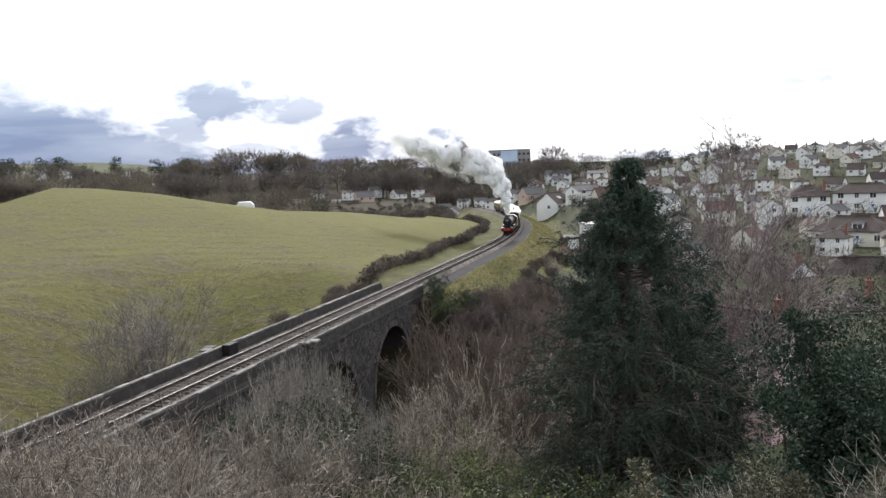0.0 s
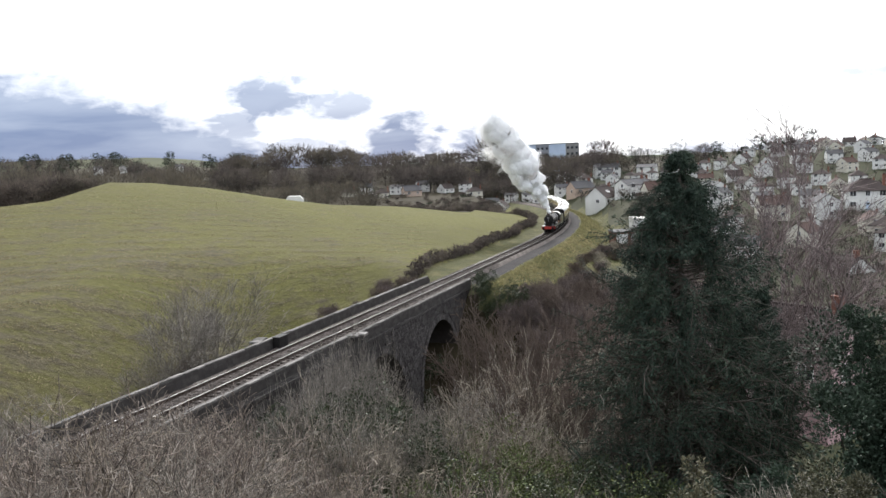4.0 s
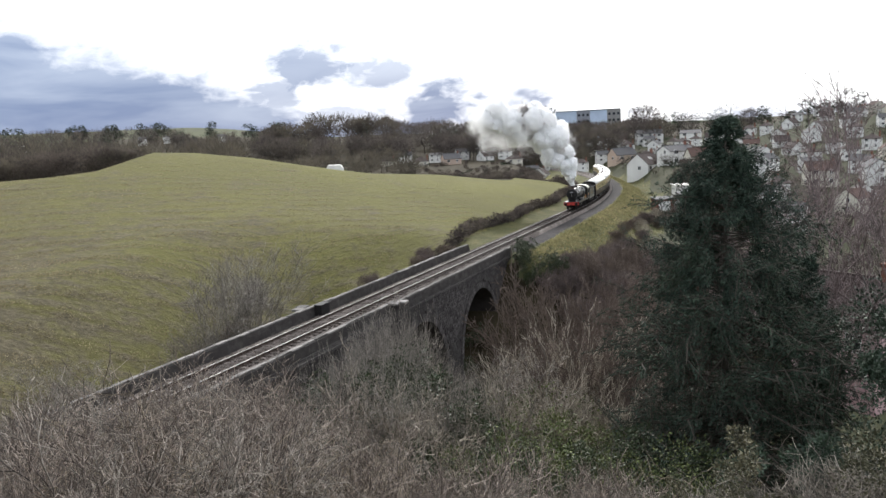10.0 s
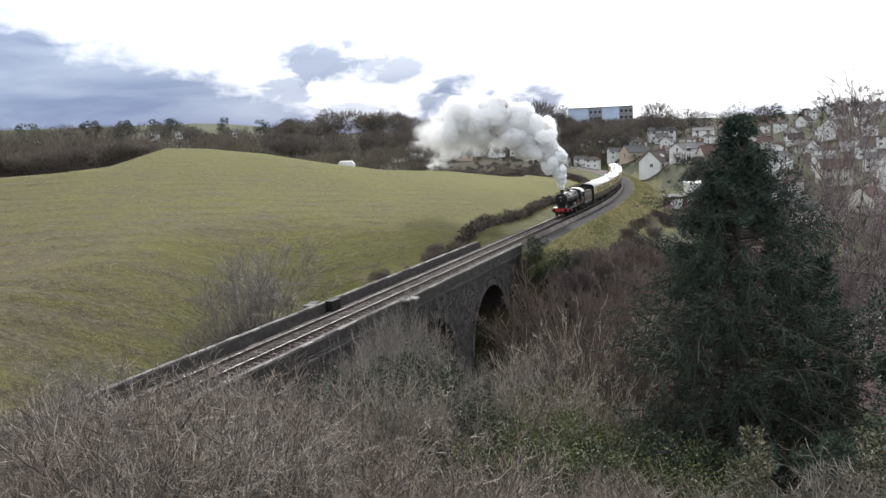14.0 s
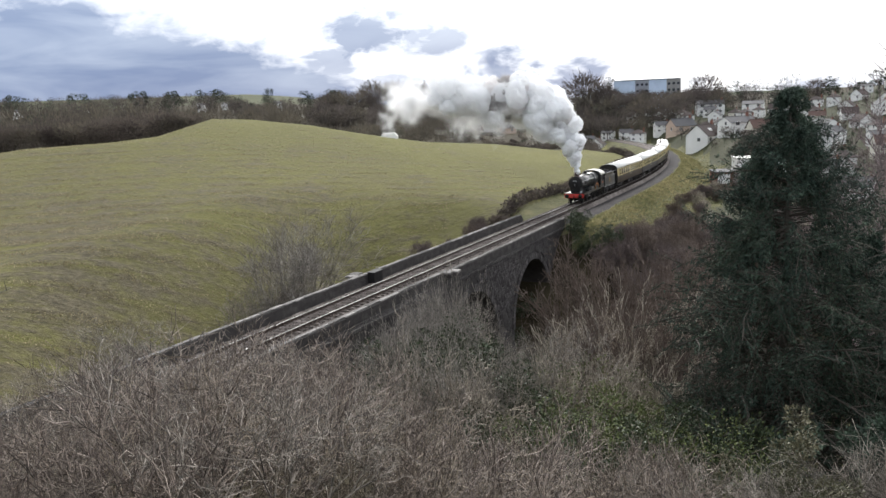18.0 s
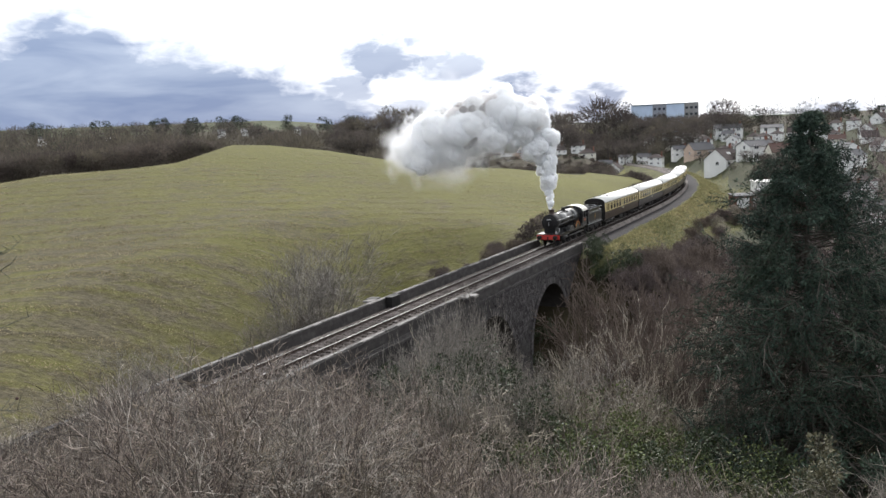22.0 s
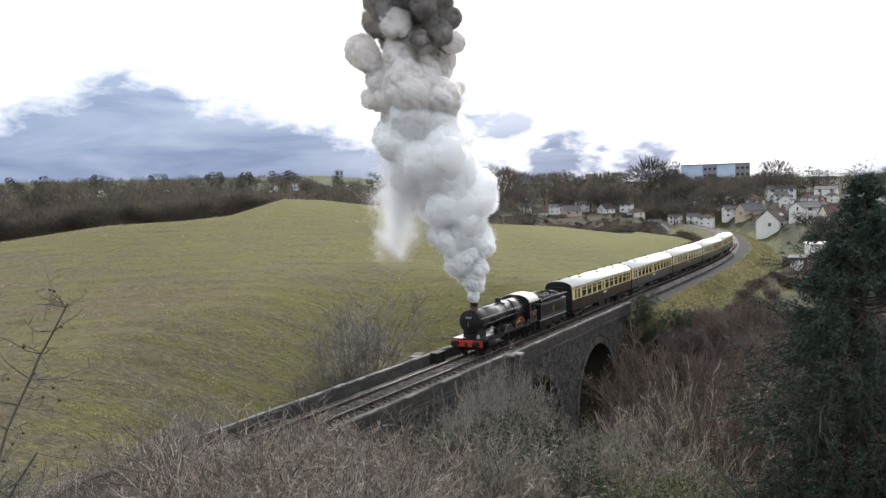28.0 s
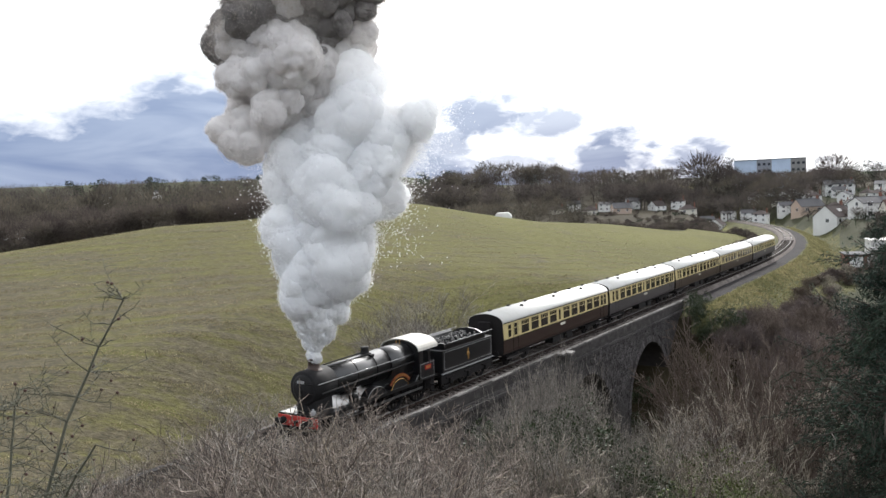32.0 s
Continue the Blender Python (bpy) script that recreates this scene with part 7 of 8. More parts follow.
def far_tree(rng, x, y, h, w, cards=90, size=0.8, fine=True, leafy=False):
    """A tree seen from far away: forked stem, a veil of spray, and fine upper twigs or leaves."""
    z = gz(x, y)
    n = 5
    a = rng.uniform(0, 6.28, n)
    st = np.tile([[x, y, z + h * 0.25]], (n, 1))
    dr = np.stack([np.cos(a) * 0.55, np.sin(a) * 0.55, np.ones(n)], 1)
    p, q, r0, r1, tip, tips = grow(rng, st, dr, h * rng.uniform(0.26, 0.38, n), np.full(n, h * 0.010), [(3, 0.6, 35, 0.6, 2)], 0.12)
    trunk = (np.array([[x, y, z - 0.5]]), np.array([[x, y, z + h * 0.3]]))
    out = [tubes(np.concatenate([trunk[0], p]), np.concatenate([trunk[1], q]), np.concatenate([[h * 0.022], np.maximum(r0, 0.05)]), np.concatenate([[h * 0.016], np.maximum(r1, 0.045)]))]
    c = np.array([x, y, z + h * 0.60])
    if leafy:
        for k in range(5):  # a few dense tiers
            cc = c + np.array([*rng.normal(0, w * 0.18, 2), h * (-0.25 + 0.14 * k)])
            out.append(crown_cards(rng, cc, w * rng.uniform(0.22, 0.42), h * 0.14, cards // 4, size * 0.7))
        return out
    out.append(crown_cards(rng, c - np.array([0, 0, h * 0.05]), w * 0.36, h * 0.27, cards // 3, size * 0.8))
    out.append(crown_cards(rng, np.array([x, y, z + h * 0.2]), w * 0.6, h * 0.22, cards // 4, size * 0.8))
    out.append(twig_fan(rng, c, w * 0.5, h * 0.36, cards if fine else cards // 2, h * 0.13 + 0.25, 0.035 + 0.006 * h))
    return out


def build_woods():
    rng = np.random.default_rng(71)
    ridge, near_wood, ever, olive = [], [], [], []

    def stand(n, az0, az1, d0, d1, tops, low, high, into, green, cards, size, fine=True, slack=0.0, wide=1.0):
        """Trees whose crowns reach up to a line of sight (degrees by direction), within a least and a greatest height."""
        for i in range(n):
            az, d = rng.uniform(az0, az1), rng.uniform(d0, d1)
            x, y = d * math.sin(radians(az)), d * math.cos(radians(az))
            if along(x, y)[1] > -16 and d < 330 and az > -3 and along(x, y)[1] < 17:
                continue
            top = float(np.interp(az, tops[0], tops[1])) - slack * rng.uniform() ** 1.3
            top += 0.10 * math.sin(az * 1.7) + 0.08 * math.sin(az * 4.3 + 1)
            h = min(max(12.2 + d * math.tan(radians(top)) - gz(x, y), low), high) * rng.uniform(0.82, 1.04)
            dark = rng.uniform() < green
            (ever if dark else into if rng.uniform() < 0.7 else olive).extend(far_tree(rng, x, y, h, h * wide * rng.uniform(0.8, 1.25), cards, size, fine, leafy=dark))

    sky_line = ([-62, -42, -36, -30, -25, -23.5, -20, -17.4, -16, -14.5, -10.6, -9, -7.5, -3.6, -1.5, 0, 1.6, 2.6, 6.4, 9.4, 13, 17, 20, 28], [2.6, 2.5, 2.2, 1.95, 1.8, 1.5, 1.3, 1.1, 1.72, 1.85, 1.8, 1.4, 1.05, 0.9, 1.3, 1.8, 1.2, 0.55, 0.6, 0.65, 0.6, 0.25, 0.7, 0.7])
    mid_line = ([-62, -36, -26, -18, -14, -8, -4], [1.5, 1.25, 0.9, 0.75, 0.8, 0.5, 0.2])
    # the wooded ridge behind the field and the town, and the slope before it
    stand(170, -18, 9, 395, 445, sky_line, 5, 16, ridge, 0.06, 240, 0.8, slack=0.3)
    stand(150, -24, 6, 345, 395, sky_line, 4, 12, ridge, 0.07, 200, 0.8, slack=1.2)
    stand(90, 8, 44, 425, 520, sky_line, 4, 11, ridge, 0.4, 110, 0.9, slack=0.5)
    stand(80, 0, 15, 408, 470, sky_line, 4, 10, ridge, 0.15, 130, 0.9, slack=0.8)
    # the woods down in the valley past the field's crest, and the dark thicket at their edge
    stand(190, -62, -20, 235, 340, mid_line, 5, 15, olive, 0.04, 210, 0.7, slack=0.9, wide=1.0)
    stand(120, -62, -27, 200, 222, ([-62, -42.7, -39.6, -36.3, -32.8, -29, -26.5], [2.2, 1.7, 1.4, 0.95, 0.75, 0.45, 0.1]), 3, 9, near_wood, 0.03, 260, 0.5, slack=0.9, wide=1.3)
    stand(90, -45, -25.9, 186, 200, ([-45, -36, -32, -28, -25.9], [0.3, 0.1, 0.35, 0.3, -0.05]), 2.0, 6, near_wood, 0.02, 260, 0.42, slack=0.6, wide=1.5)
    stand(70, -25, -8, 262, 340, ([-25, -8], [0.1, -0.4]), 3, 8, olive, 0.06, 190, 0.7, slack=0.8, wide=1.2)
    # the far skyline to the west: low woods, and dark evergreens that stand out of them
    stand(330, -62, -23, 520, 900, sky_line, 4, 14, ridge, 0.05, 130, 1.5, False, slack=0.5)
    stand(70, -24, -14, 520, 800, sky_line, 3.5, 9, ridge, 0.05, 100, 1.4, False, slack=0.6)
    stand(200, -9, 3.6, 262, 338, ([-9, 3.6], [-2.4, -2.3]), 1.2, 2.4, near_wood, 0.15, 110, 0.45, slack=0.6, wide=1.8)
    for az in (-42, -40.6, -37.4, -36.8, -33.9, -33.2, -30.2, -29.6, -28.1, -27.6, -26.0, -25.2, -24.6, -21.6, -19.0, -17.0, -17.3):
        d = 700 + 40 * math.sin(az * 5)
        x, y = d * math.sin(radians(az)), d * math.cos(radians(az))
        h = 12.2 + d * math.tan(radians(float(np.interp(az, *sky_line)) + rng.uniform(-0.1, 0.2))) - gz(x, y)
        ever.extend(far_tree(rng, x, y, min(max(5, h), 15), min(max(5, h), 15) * rng.uniform(0.6, 1.0), 480, 1.5, leafy=True))
    # single trees that stand up from the town's skyline: direction, distance, top (degrees), how wide, whether evergreen
    for az, d, el, w, green in ((7.9, 430, 1.4, 1.0, 0), (11.8, 430, 0.75, 1.3, 1), (13.0, 430, 1.0, 1.0, 1), (15.4, 420, 0.75, 1.0, 1), (14.6, 430, 0.7, 1.1, 0), (18.1, 415, 1.1, 1.0, 1), (19.2, 410, 0.9, 1.2, 1), (20.8, 405, 1.5, 0.9, 1), (19.9, 410, 0.85, 1.1, 1), (0.0, 430, 1.9, 1.0, 0), (9.2, 440, 0.75, 0.9, 1), (10.2, 440, 0.65, 1.2, 1), (16.9, 420, 0.35, 1.3, 1), (1.6, 440, 1.35, 0.5, 1)):
        x, y = d * math.sin(radians(az)), d * math.cos(radians(az))
        h = 12.2 + d * math.tan(radians(el)) - gz(x, y)
        (ever if green else ridge).extend(far_tree(rng, x, y, h, h * w, 500, 0.9, leafy=bool(green)))
    # among the gardens
    for i in range(1900):
        az, d = (rng.uniform(2, 42), rng.uniform(90, 430)) if i % 3 else (rng.uniform(3, 15), rng.uniform(140, 340))
        x, y = d * math.sin(radians(az)), d * math.cos(radians(az))
        s, l = along(x, y)
        if l < 16:
            continue
        h = rng.uniform(1.6, 4.6)
        dark = rng.uniform() < 0.5
        (ever if dark else near_wood).extend(far_tree(rng, x, y, h, h * 1.2, 80, 0.36, leafy=dark))
    for name, arrs, mat, label in (("far_woods", ridge, "far_twigs", "bare grey-brown winter woods on the far ridge"), ("thicket", near_wood, "hedge_brown", "dark leafless thicket beyond the field and between the gardens"), ("valley_woods", olive, "olive_twigs", "bare olive-grey winter trees in the valley past the field"), ("evergreens", ever, "far_evergreen", "dark evergreen trees scattered in the woods and gardens")):
        ob = from_arrays(name, *joined(arrs), mat)
        tagged(ob, label, "woods", kind="stuff")


build_woods()


def hedge(name, path, height, width, label, mat="hedge_brown", per=70):
    """A trimmed or straggling hedge along a path of places."""
    rng = np.random.default_rng(len(path) * 7 + int(height * 10))
    out = []
    for (x0, y0), (x1, y1) in zip(path, path[1:]):
        L = math.hypot(x1 - x0, y1 - y0)
        for i in range(max(1, int(L / 0.9))):
            u = (i + rng.uniform()) * 0.9 / L
            x, y = x0 + (x1 - x0) * u, y0 + (y1 - y0) * u
            z, h = gz(x, y), height * rng.uniform(0.75, 1.2)
            c = np.array([x, y, z + h * 0.45])
            out.append(crown_cards(rng, c, width * 0.6, h * 0.55, per, 0.38))
            n = 9
            st = np.tile([[x, y, z]], (n, 1)) + rng.normal(0, 0.25, (n, 3)) * np.array([1, 1, 0])
            dr = np.stack([rng.normal(0, 0.35, n), rng.normal(0, 0.35, n), np.ones(n)], 1)
            en = st + unit(dr) * (h * rng.uniform(0.7, 1.15, n))[:, None]
            out.append(tubes(st, en, np.full(n, 0.03), np.full(n, 0.012)))
    ob = from_arrays(name, *joined(out), mat)
    tagged(ob, label, "hedge")


hedge("hedge", [track(s, -7.2 - 0.5 * math.sin(s * 0.2))[0].xy[:] for s in np.arange(52, 175, 6)], 1.7, 1.8, "low brown winter hedge beside the railway line")
hedge("hedge", [track(s, -9.0 - (s - 175) * 0.30)[0].xy[:] for s in np.arange(172, 262, 6)], 1.8, 2.0, "dark brown hedge curving along the field's far edge")
hedge("hedge", [track(s, -14 - (270 - s) * 0.55)[0].xy[:] for s in np.arange(205, 275, 6)], 2.0, 2.4, "dark straggling hedge across the far corner of the field")


def build_tufts():
    """Tufts of dead grass, thickest along the old furrows of the lower field."""
    rng = np.random.default_rng(77)
    n = 330000
    az, d = rng.uniform(-58, -4, n), np.sqrt(rng.uniform(30**2, 165**2, n))
    x, y = d * np.sin(np.radians(az)), d * np.cos(np.radians(az))
    s, l = along(x, y)
    ca, sa = math.cos(radians(40)), math.sin(radians(40))
    u, v = x * ca + y * sa, -x * sa + y * ca
    row = np.sin(v * 1.9 + 1.2 * np.sin(u * 0.11) + 0.7 * np.sin(u * 0.37 + v * 0.2)) + 0.5 * wavy(x, y, 9.0, 4.0)
    keep = (l < -13 + 3 * wavy(x, y, 5.0, 1.0)) & (row + rng.normal(0, 0.45, n) > 0.55) & (rng.uniform(0, 1, n) < np.interp(d, [40, 70, 100, 140, 165], [1, 0.9, 0.4, 0.08, 0.0]))
    x, y = x[keep], y[keep]
    z = ground_height(x, y)
    k = 4
    at = np.repeat(np.stack([x, y, z - 0.02], 1), k, 0) + rng.normal(0, 1, (len(x) * k, 3)) * np.array([0.30, 0.16, 0.0])
    ways = np.stack([rng.normal(0, 0.8, len(at)), rng.normal(0, 0.5, len(at)), np.full(len(at), 0.5)], 1)
    blade_at, blade_way = at, unit(ways) * rng.uniform(0.08, 0.22, (len(at), 1))
    side = unit(np.cross(ways, rng.normal(0, 1, ways.shape))) * rng.uniform(0.025, 0.06, (len(at), 1))
    blades = np.stack([blade_at - side, blade_at + side, blade_at + blade_way], 1).reshape(-1, 3)
    # rank grass on the bank beside the path
    m = 15000
    bs, bl = rng.uniform(51, 240, m), 4.3 + rng.gamma(1.6, 1.5, m)
    bp = np.array([track(a, b)[0][:2] for a, b in zip(bs, bl)])
    bz = ground_height(bp[:, 0], bp[:, 1])
    at2 = np.repeat(np.stack([bp[:, 0], bp[:, 1], bz - 0.03], 1), 3, 0) + rng.normal(0, 0.12, (m * 3, 3)) * np.array([1, 1, 0])
    wy2 = np.stack([rng.normal(0.2, 0.6, m * 3), rng.normal(0, 0.6, m * 3), np.full(m * 3, 0.6)], 1)
    bank = from_arrays("bank_grass", *leaves(rng, at2, wy2, 0.36, 0.26), "bank_tuft")
    tagged(bank, "rank olive and straw-coloured grass on the railway bank", "grass", kind="stuff")
    ob = from_arrays("dead_grass", blades, np.arange(len(at))[:, None] * 3 + np.array([[0, 1, 2]]), "straw_tuft")
    tagged(ob, "tufts of straw-coloured dead grass over the field", "grass", kind="stuff")


build_tufts()
# ---- the town ----
def make_house(w, d, h, wall_mat, roof_mat, roof="gable", rise=2.2, chimneys=1, storeys=2, bay=False, dormer=False, skylights=0, label=""):
    """A house whose front looks along -y; its base is the ground at its middle, and its walls go down into the slope."""
    t = thing("house", Matrix(), label, "house", "houses of the town")
    walls = bmesh.new()
    hw, hd = w / 2, d / 2
    if roof == "gable":   # the ridge runs along x, gables at its ends
        ring = [(-hd, -3.0), (hd, -3.0), (hd, h), (0, h + rise), (-hd, h)]
        a = [walls.verts.new((-hw, y, z)) for y, z in ring]
        b = [walls.verts.new((hw, y, z)) for y, z in ring]
        for i in range(5):
            walls.faces.new((a[i], a[(i + 1) % 5], b[(i + 1) % 5], b[i]))
        walls.faces.new(a)
        walls.faces.new(b)
        bmesh.ops.recalc_face_normals(walls, faces=walls.faces[:])
    else:
        box(walls, -hw, hw, -hd, hd, -3.0, h)
    part("wall", walls, wall_mat, t)
    o, th = 0.35, 0.14
    rf = bmesh.new()
    if roof == "gable":
        slope = rise / hd
        for s in (-1, 1):
            ys = [(0, h + rise), (s * (hd + o), h - o * slope)]
            vs = [rf.verts.new((x, y, z + dz)) for x in (-hw - 0.2, hw + 0.2) for y, z in ys for dz in (0.02, th)]
            for q in ((0, 1, 3, 2), (4, 6, 7, 5), (0, 2, 6, 4), (1, 5, 7, 3), (0, 4, 5, 1), (2, 3, 7, 6)):
                rf.faces.new([vs[i] for i in q])
    elif roof == "hip":
        k = max(0.0, hw - hd)
        lo = [rf.verts.new(p) for p in ((-hw - o, -hd - o, h - 0.1), (hw + o, -hd - o, h - 0.1), (hw + o, hd + o, h - 0.1), (-hw - o, hd + o, h - 0.1))]
        ls = [rf.verts.new((v.co.x, v.co.y, h + 0.06)) for v in lo]
        r0, r1 = rf.verts.new((-k - 0.05, 0, h + rise)), rf.verts.new((k + 0.05, 0, h + rise))
        rf.faces.new(lo)
        for i in range(4):
            rf.faces.new((lo[i], lo[(i + 1) % 4], ls[(i + 1) % 4], ls[i]))
        rf.faces.new((ls[0], ls[1], r1, r0))
        rf.faces.new((ls[1], ls[2], r1))
        rf.faces.new((ls[2], ls[3], r0, r1))
        rf.faces.new((ls[3], ls[0], r0))
    else:
        box(rf, -hw - 0.2, hw + 0.2, -hd - 0.2, hd + 0.2, h, h + 0.3)
    bmesh.ops.recalc_face_normals(rf, faces=rf.faces[:])
    ro = part("roof", rf, roof_mat, t)
    if roof != "flat":
        part("ridge", boxes((-(hw if roof == "gable" else max(0.1, hw - hd)), (hw if roof == "gable" else max(0.1, hw - hd)), -0.12, 0.12, h + rise + 0.02, h + rise + 0.2)), roof_mat, ro)
    for c in range(chimneys):
        x = (-1 if c else 1) * (hw - 0.8)
        ch = part("chimney", boxes((x - 0.35, x + 0.35, -0.3, 0.3, h, h + rise + 1.0), (x - 0.42, x + 0.42, -0.37, 0.37, h + rise + 1.0, h + rise + 1.12)), wall_mat if c else "brick_red", t)
        pot = bmesh.new()
        for dx in (-0.16, 0.16):
            rod(pot, (x + dx, 0, h + rise + 1.1), (x + dx, 0, h + rise + 1.5), 0.1, 8)
        part("chimney_pot", pot, "tile_red", ch)

    def window(x, y, z, ww, hh, side):
        """side: 0 front, 1 right, 2 back, 3 left."""
        b = 0.07
        m = Matrix.Translation((x, y, z)) @ Matrix.Rotation(side * math.pi / 2, 4, "Z")
        wo = part("window", boxes((-ww / 2, ww / 2, -0.06, 0.03, 0, hh)), "frame_white", t)
        wo.matrix_basis = m
        part("pane", boxes((-ww / 2 + b, -b / 2, -0.066, -0.02, b, hh - b), (b / 2, ww / 2 - b, -0.066, -0.02, b, hh - b)), "window_glass", wo)

    for st in range(storeys):
        z = 0.9 + st * 2.6
        k = max(2, int(w / 3.2))
        for i in range(k):
            x = -hw + w * (i + 0.5) / k
            if st == 0 and i == k // 2 and k > 2:
                dr = part("door", boxes((x - 0.45, x + 0.45, -hd - 0.05, -hd + 0.02, 0.0, 2.05)), "cladding_blue", t)
                part("door_pane", boxes((x - 0.25, x + 0.25, -hd - 0.065, -hd - 0.052, 1.3, 1.85)), "window_glass", dr)
                continue
            window(x, -hd, z, 1.5 if i % 2 == 0 else 1.1, 1.25, 0)
        for s, x in ((1, hw), (3, -hw)):
            window(x, -0.2 * hd, z, 1.1, 1.2, s)
    if bay:
        bx = boxes((-hw + 0.6, -hw + 3.0, -hd - 0.9, -hd, -2.0, 2.3))
        bo = part("bay", bx, wall_mat, t)
        part("bay_pane", boxes((-hw + 0.8, -hw + 2.8, -hd - 0.93, -hd - 0.902, 0.9, 2.1)), "window_glass", bo)
        part("bay_roof", boxes((-hw + 0.5, -hw + 3.1, -hd - 1.0, -hd, 2.3, 2.5)), roof_mat, bo)
    if dormer:
        do = part("dormer", boxes((0.6, 2.6, -hd + 0.5, 0.0, h + 0.3, h + 1.6)), "frame_white", t)
        part("dormer_pane", boxes((0.75, 1.55, -hd + 0.46, -hd + 0.498, h + 0.5, h + 1.45), (1.65, 2.45, -hd + 0.46, -hd + 0.498, h + 0.5, h + 1.45)), "window_glass", do)
        part("dormer_roof", boxes((0.45, 2.75, -hd + 0.35, 0.1, h + 1.6, h + 1.75)), "tile_grey", do)
    if skylights:
        sk = bmesh.new()
        slope = math.atan2(rise, hd)
        for i in range(skylights):
            x = -0.6 + 1.1 * i
            y, z = -hd * 0.5, h + rise * 0.5 + th + 0.03
            vs = [sk.verts.new((x + dx, y + dy * math.cos(slope), z + dy * math.sin(slope))) for dx, dy in ((-0.4, -0.6), (0.4, -0.6), (0.4, 0.6), (-0.4, 0.6))]
            sk.faces.new(vs)
        bmesh.ops.solidify(sk, geom=sk.faces[:], thickness=0.04)
        part("skylight", sk, "frame_white", ro)
    return t


STYLES = [
    dict(w=8.6, d=7.0, h=4.9, wall_mat="render_white", roof_mat="tile_grey", label="white rendered two-storey house with a grey tiled roof"),
    dict(w=9.6, d=7.6, h=2.7, wall_mat="render_cream", roof_mat="tile_brown", roof="hip", storeys=1, rise=2.8, label="cream bungalow with a brown hipped roof"),
    dict(w=8.2, d=7.2, h=4.8, wall_mat="render_white", roof_mat="tile_brown", roof="hip", rise=2.4, label="white two-storey house with a brown hipped roof"),
    dict(w=8.4, d=8.0, h=2.7, wall_mat="render_white", roof_mat="tile_brown", storeys=1, rise=3.2, label="white gabled bungalow with a steep brown roof"),
    dict(w=8.6, d=7.0, h=4.6, wall_mat="render_cream", roof_mat="tile_red", rise=2.4, label="cream house with a red-brown tiled roof"),
    dict(w=8.0, d=6.8, h=4.8, wall_mat="render_white", roof_mat="tile_grey", rise=1.3, chimneys=0, label="white box-like house with a low grey roof"),
    dict(w=9.0, d=7.4, h=2.7, wall_mat="render_peach", roof_mat="tile_grey", storeys=1, rise=2.6, label="peach-coloured bungalow with a grey roof"),
]
made_styles = [None] * len(STYLES)


def house(style, x, y, turn, z=None, **other):
    """A house of one of the town's styles, turned from facing the camera."""
    z = gz(x, y) + 0.15 if z is None else z
    a = math.atan2(x, y)
    m = Matrix.Translation((x, y, z)) @ Matrix.Rotation(-a + radians(turn), 4, "Z") @ Matrix.Scale(1.0 if other else 0.8, 4)
    if other:
        t = make_house(**{**STYLES[style], **other})
        t.matrix_basis = m
        return t
    if made_styles[style] is None:
        made_styles[style] = make_house(**STYLES[style])
        made_styles[style].matrix_basis = m
        return made_styles[style]
    return copy_thing(made_styles[style], m)


taken = []


def free(x, y, gap):
    if any(math.hypot(x - a, y - b) < gap for a, b in taken):
        return False
    taken.append((x, y))
    return True


# houses that stand out: style, direction (degrees), distance, turn, and what sets them apart
for style, az, d, turn, z, other in (
        (3, 7.9, 270, 62, None, dict(w=10.0, d=7.4, skylights=2, label="white gabled house with a brown roof and two skylights")),
        (0, 9.9, 264, 35, None, dict(label="white house with a row of upper windows", rise=1.6, h=4.4)),
        (4, 11.6, 256, 20, None, dict(h=2.8, storeys=1, label="low house with a red-brown roof beside the line")),
        (1, 26.9, 182, -14, None, dict(w=14.0, dormer=True, label="cream bungalow with a hipped brown roof and a white dormer")),
        (3, 22.6, 142, -48, -10.6, dict(w=10.0, d=8.0, h=3.0, rise=3.0, label="large white gabled house with a dark brown roof")),
        (2, 27.4, 146, 12, -12.0, dict(w=14.0, rise=2.6, label="white house with a broad brown hipped roof")),
        (1, 26.8, 112, 20, -9.6, dict(w=6.0, d=5.5, bay=True, rise=2.2, label="small house with a bay window under a brown roof")),
        (2, 24.2, 232, 10, None, dict(w=10.0, rise=2.8, label="white house with a tall brown hipped roof")),
        (6, 20.9, 60, -30, -3.9, dict(w=6.0, d=5.5, wall_mat="render_pink", roof_mat="tile_brown", label="pink rendered cottage half hidden by trees")),
        (1, 30.5, 172, 6, None, dict(w=12.0, label="cream bungalow with a bay beside a hedge", bay=True)),
        (2, 27.6, 240, -4, None, dict(w=15.0, label="long white house with a wide hipped roof")),
        (0, 8.2, 400, 10, None, dict(w=12.0, rise=1.8, label="white pair of houses under one grey roof")),
        (5, 10.9, 396, -6, None, dict(w=9.0, label="white house with a low shallow roof")),
        (6, 6.4, 330, 30, None, dict(label="peach-coloured bungalow beside the line"))):
    x, y = az_place(az, d)
    free(x, y, 5)
    house(style, x, y, turn, z, **other)

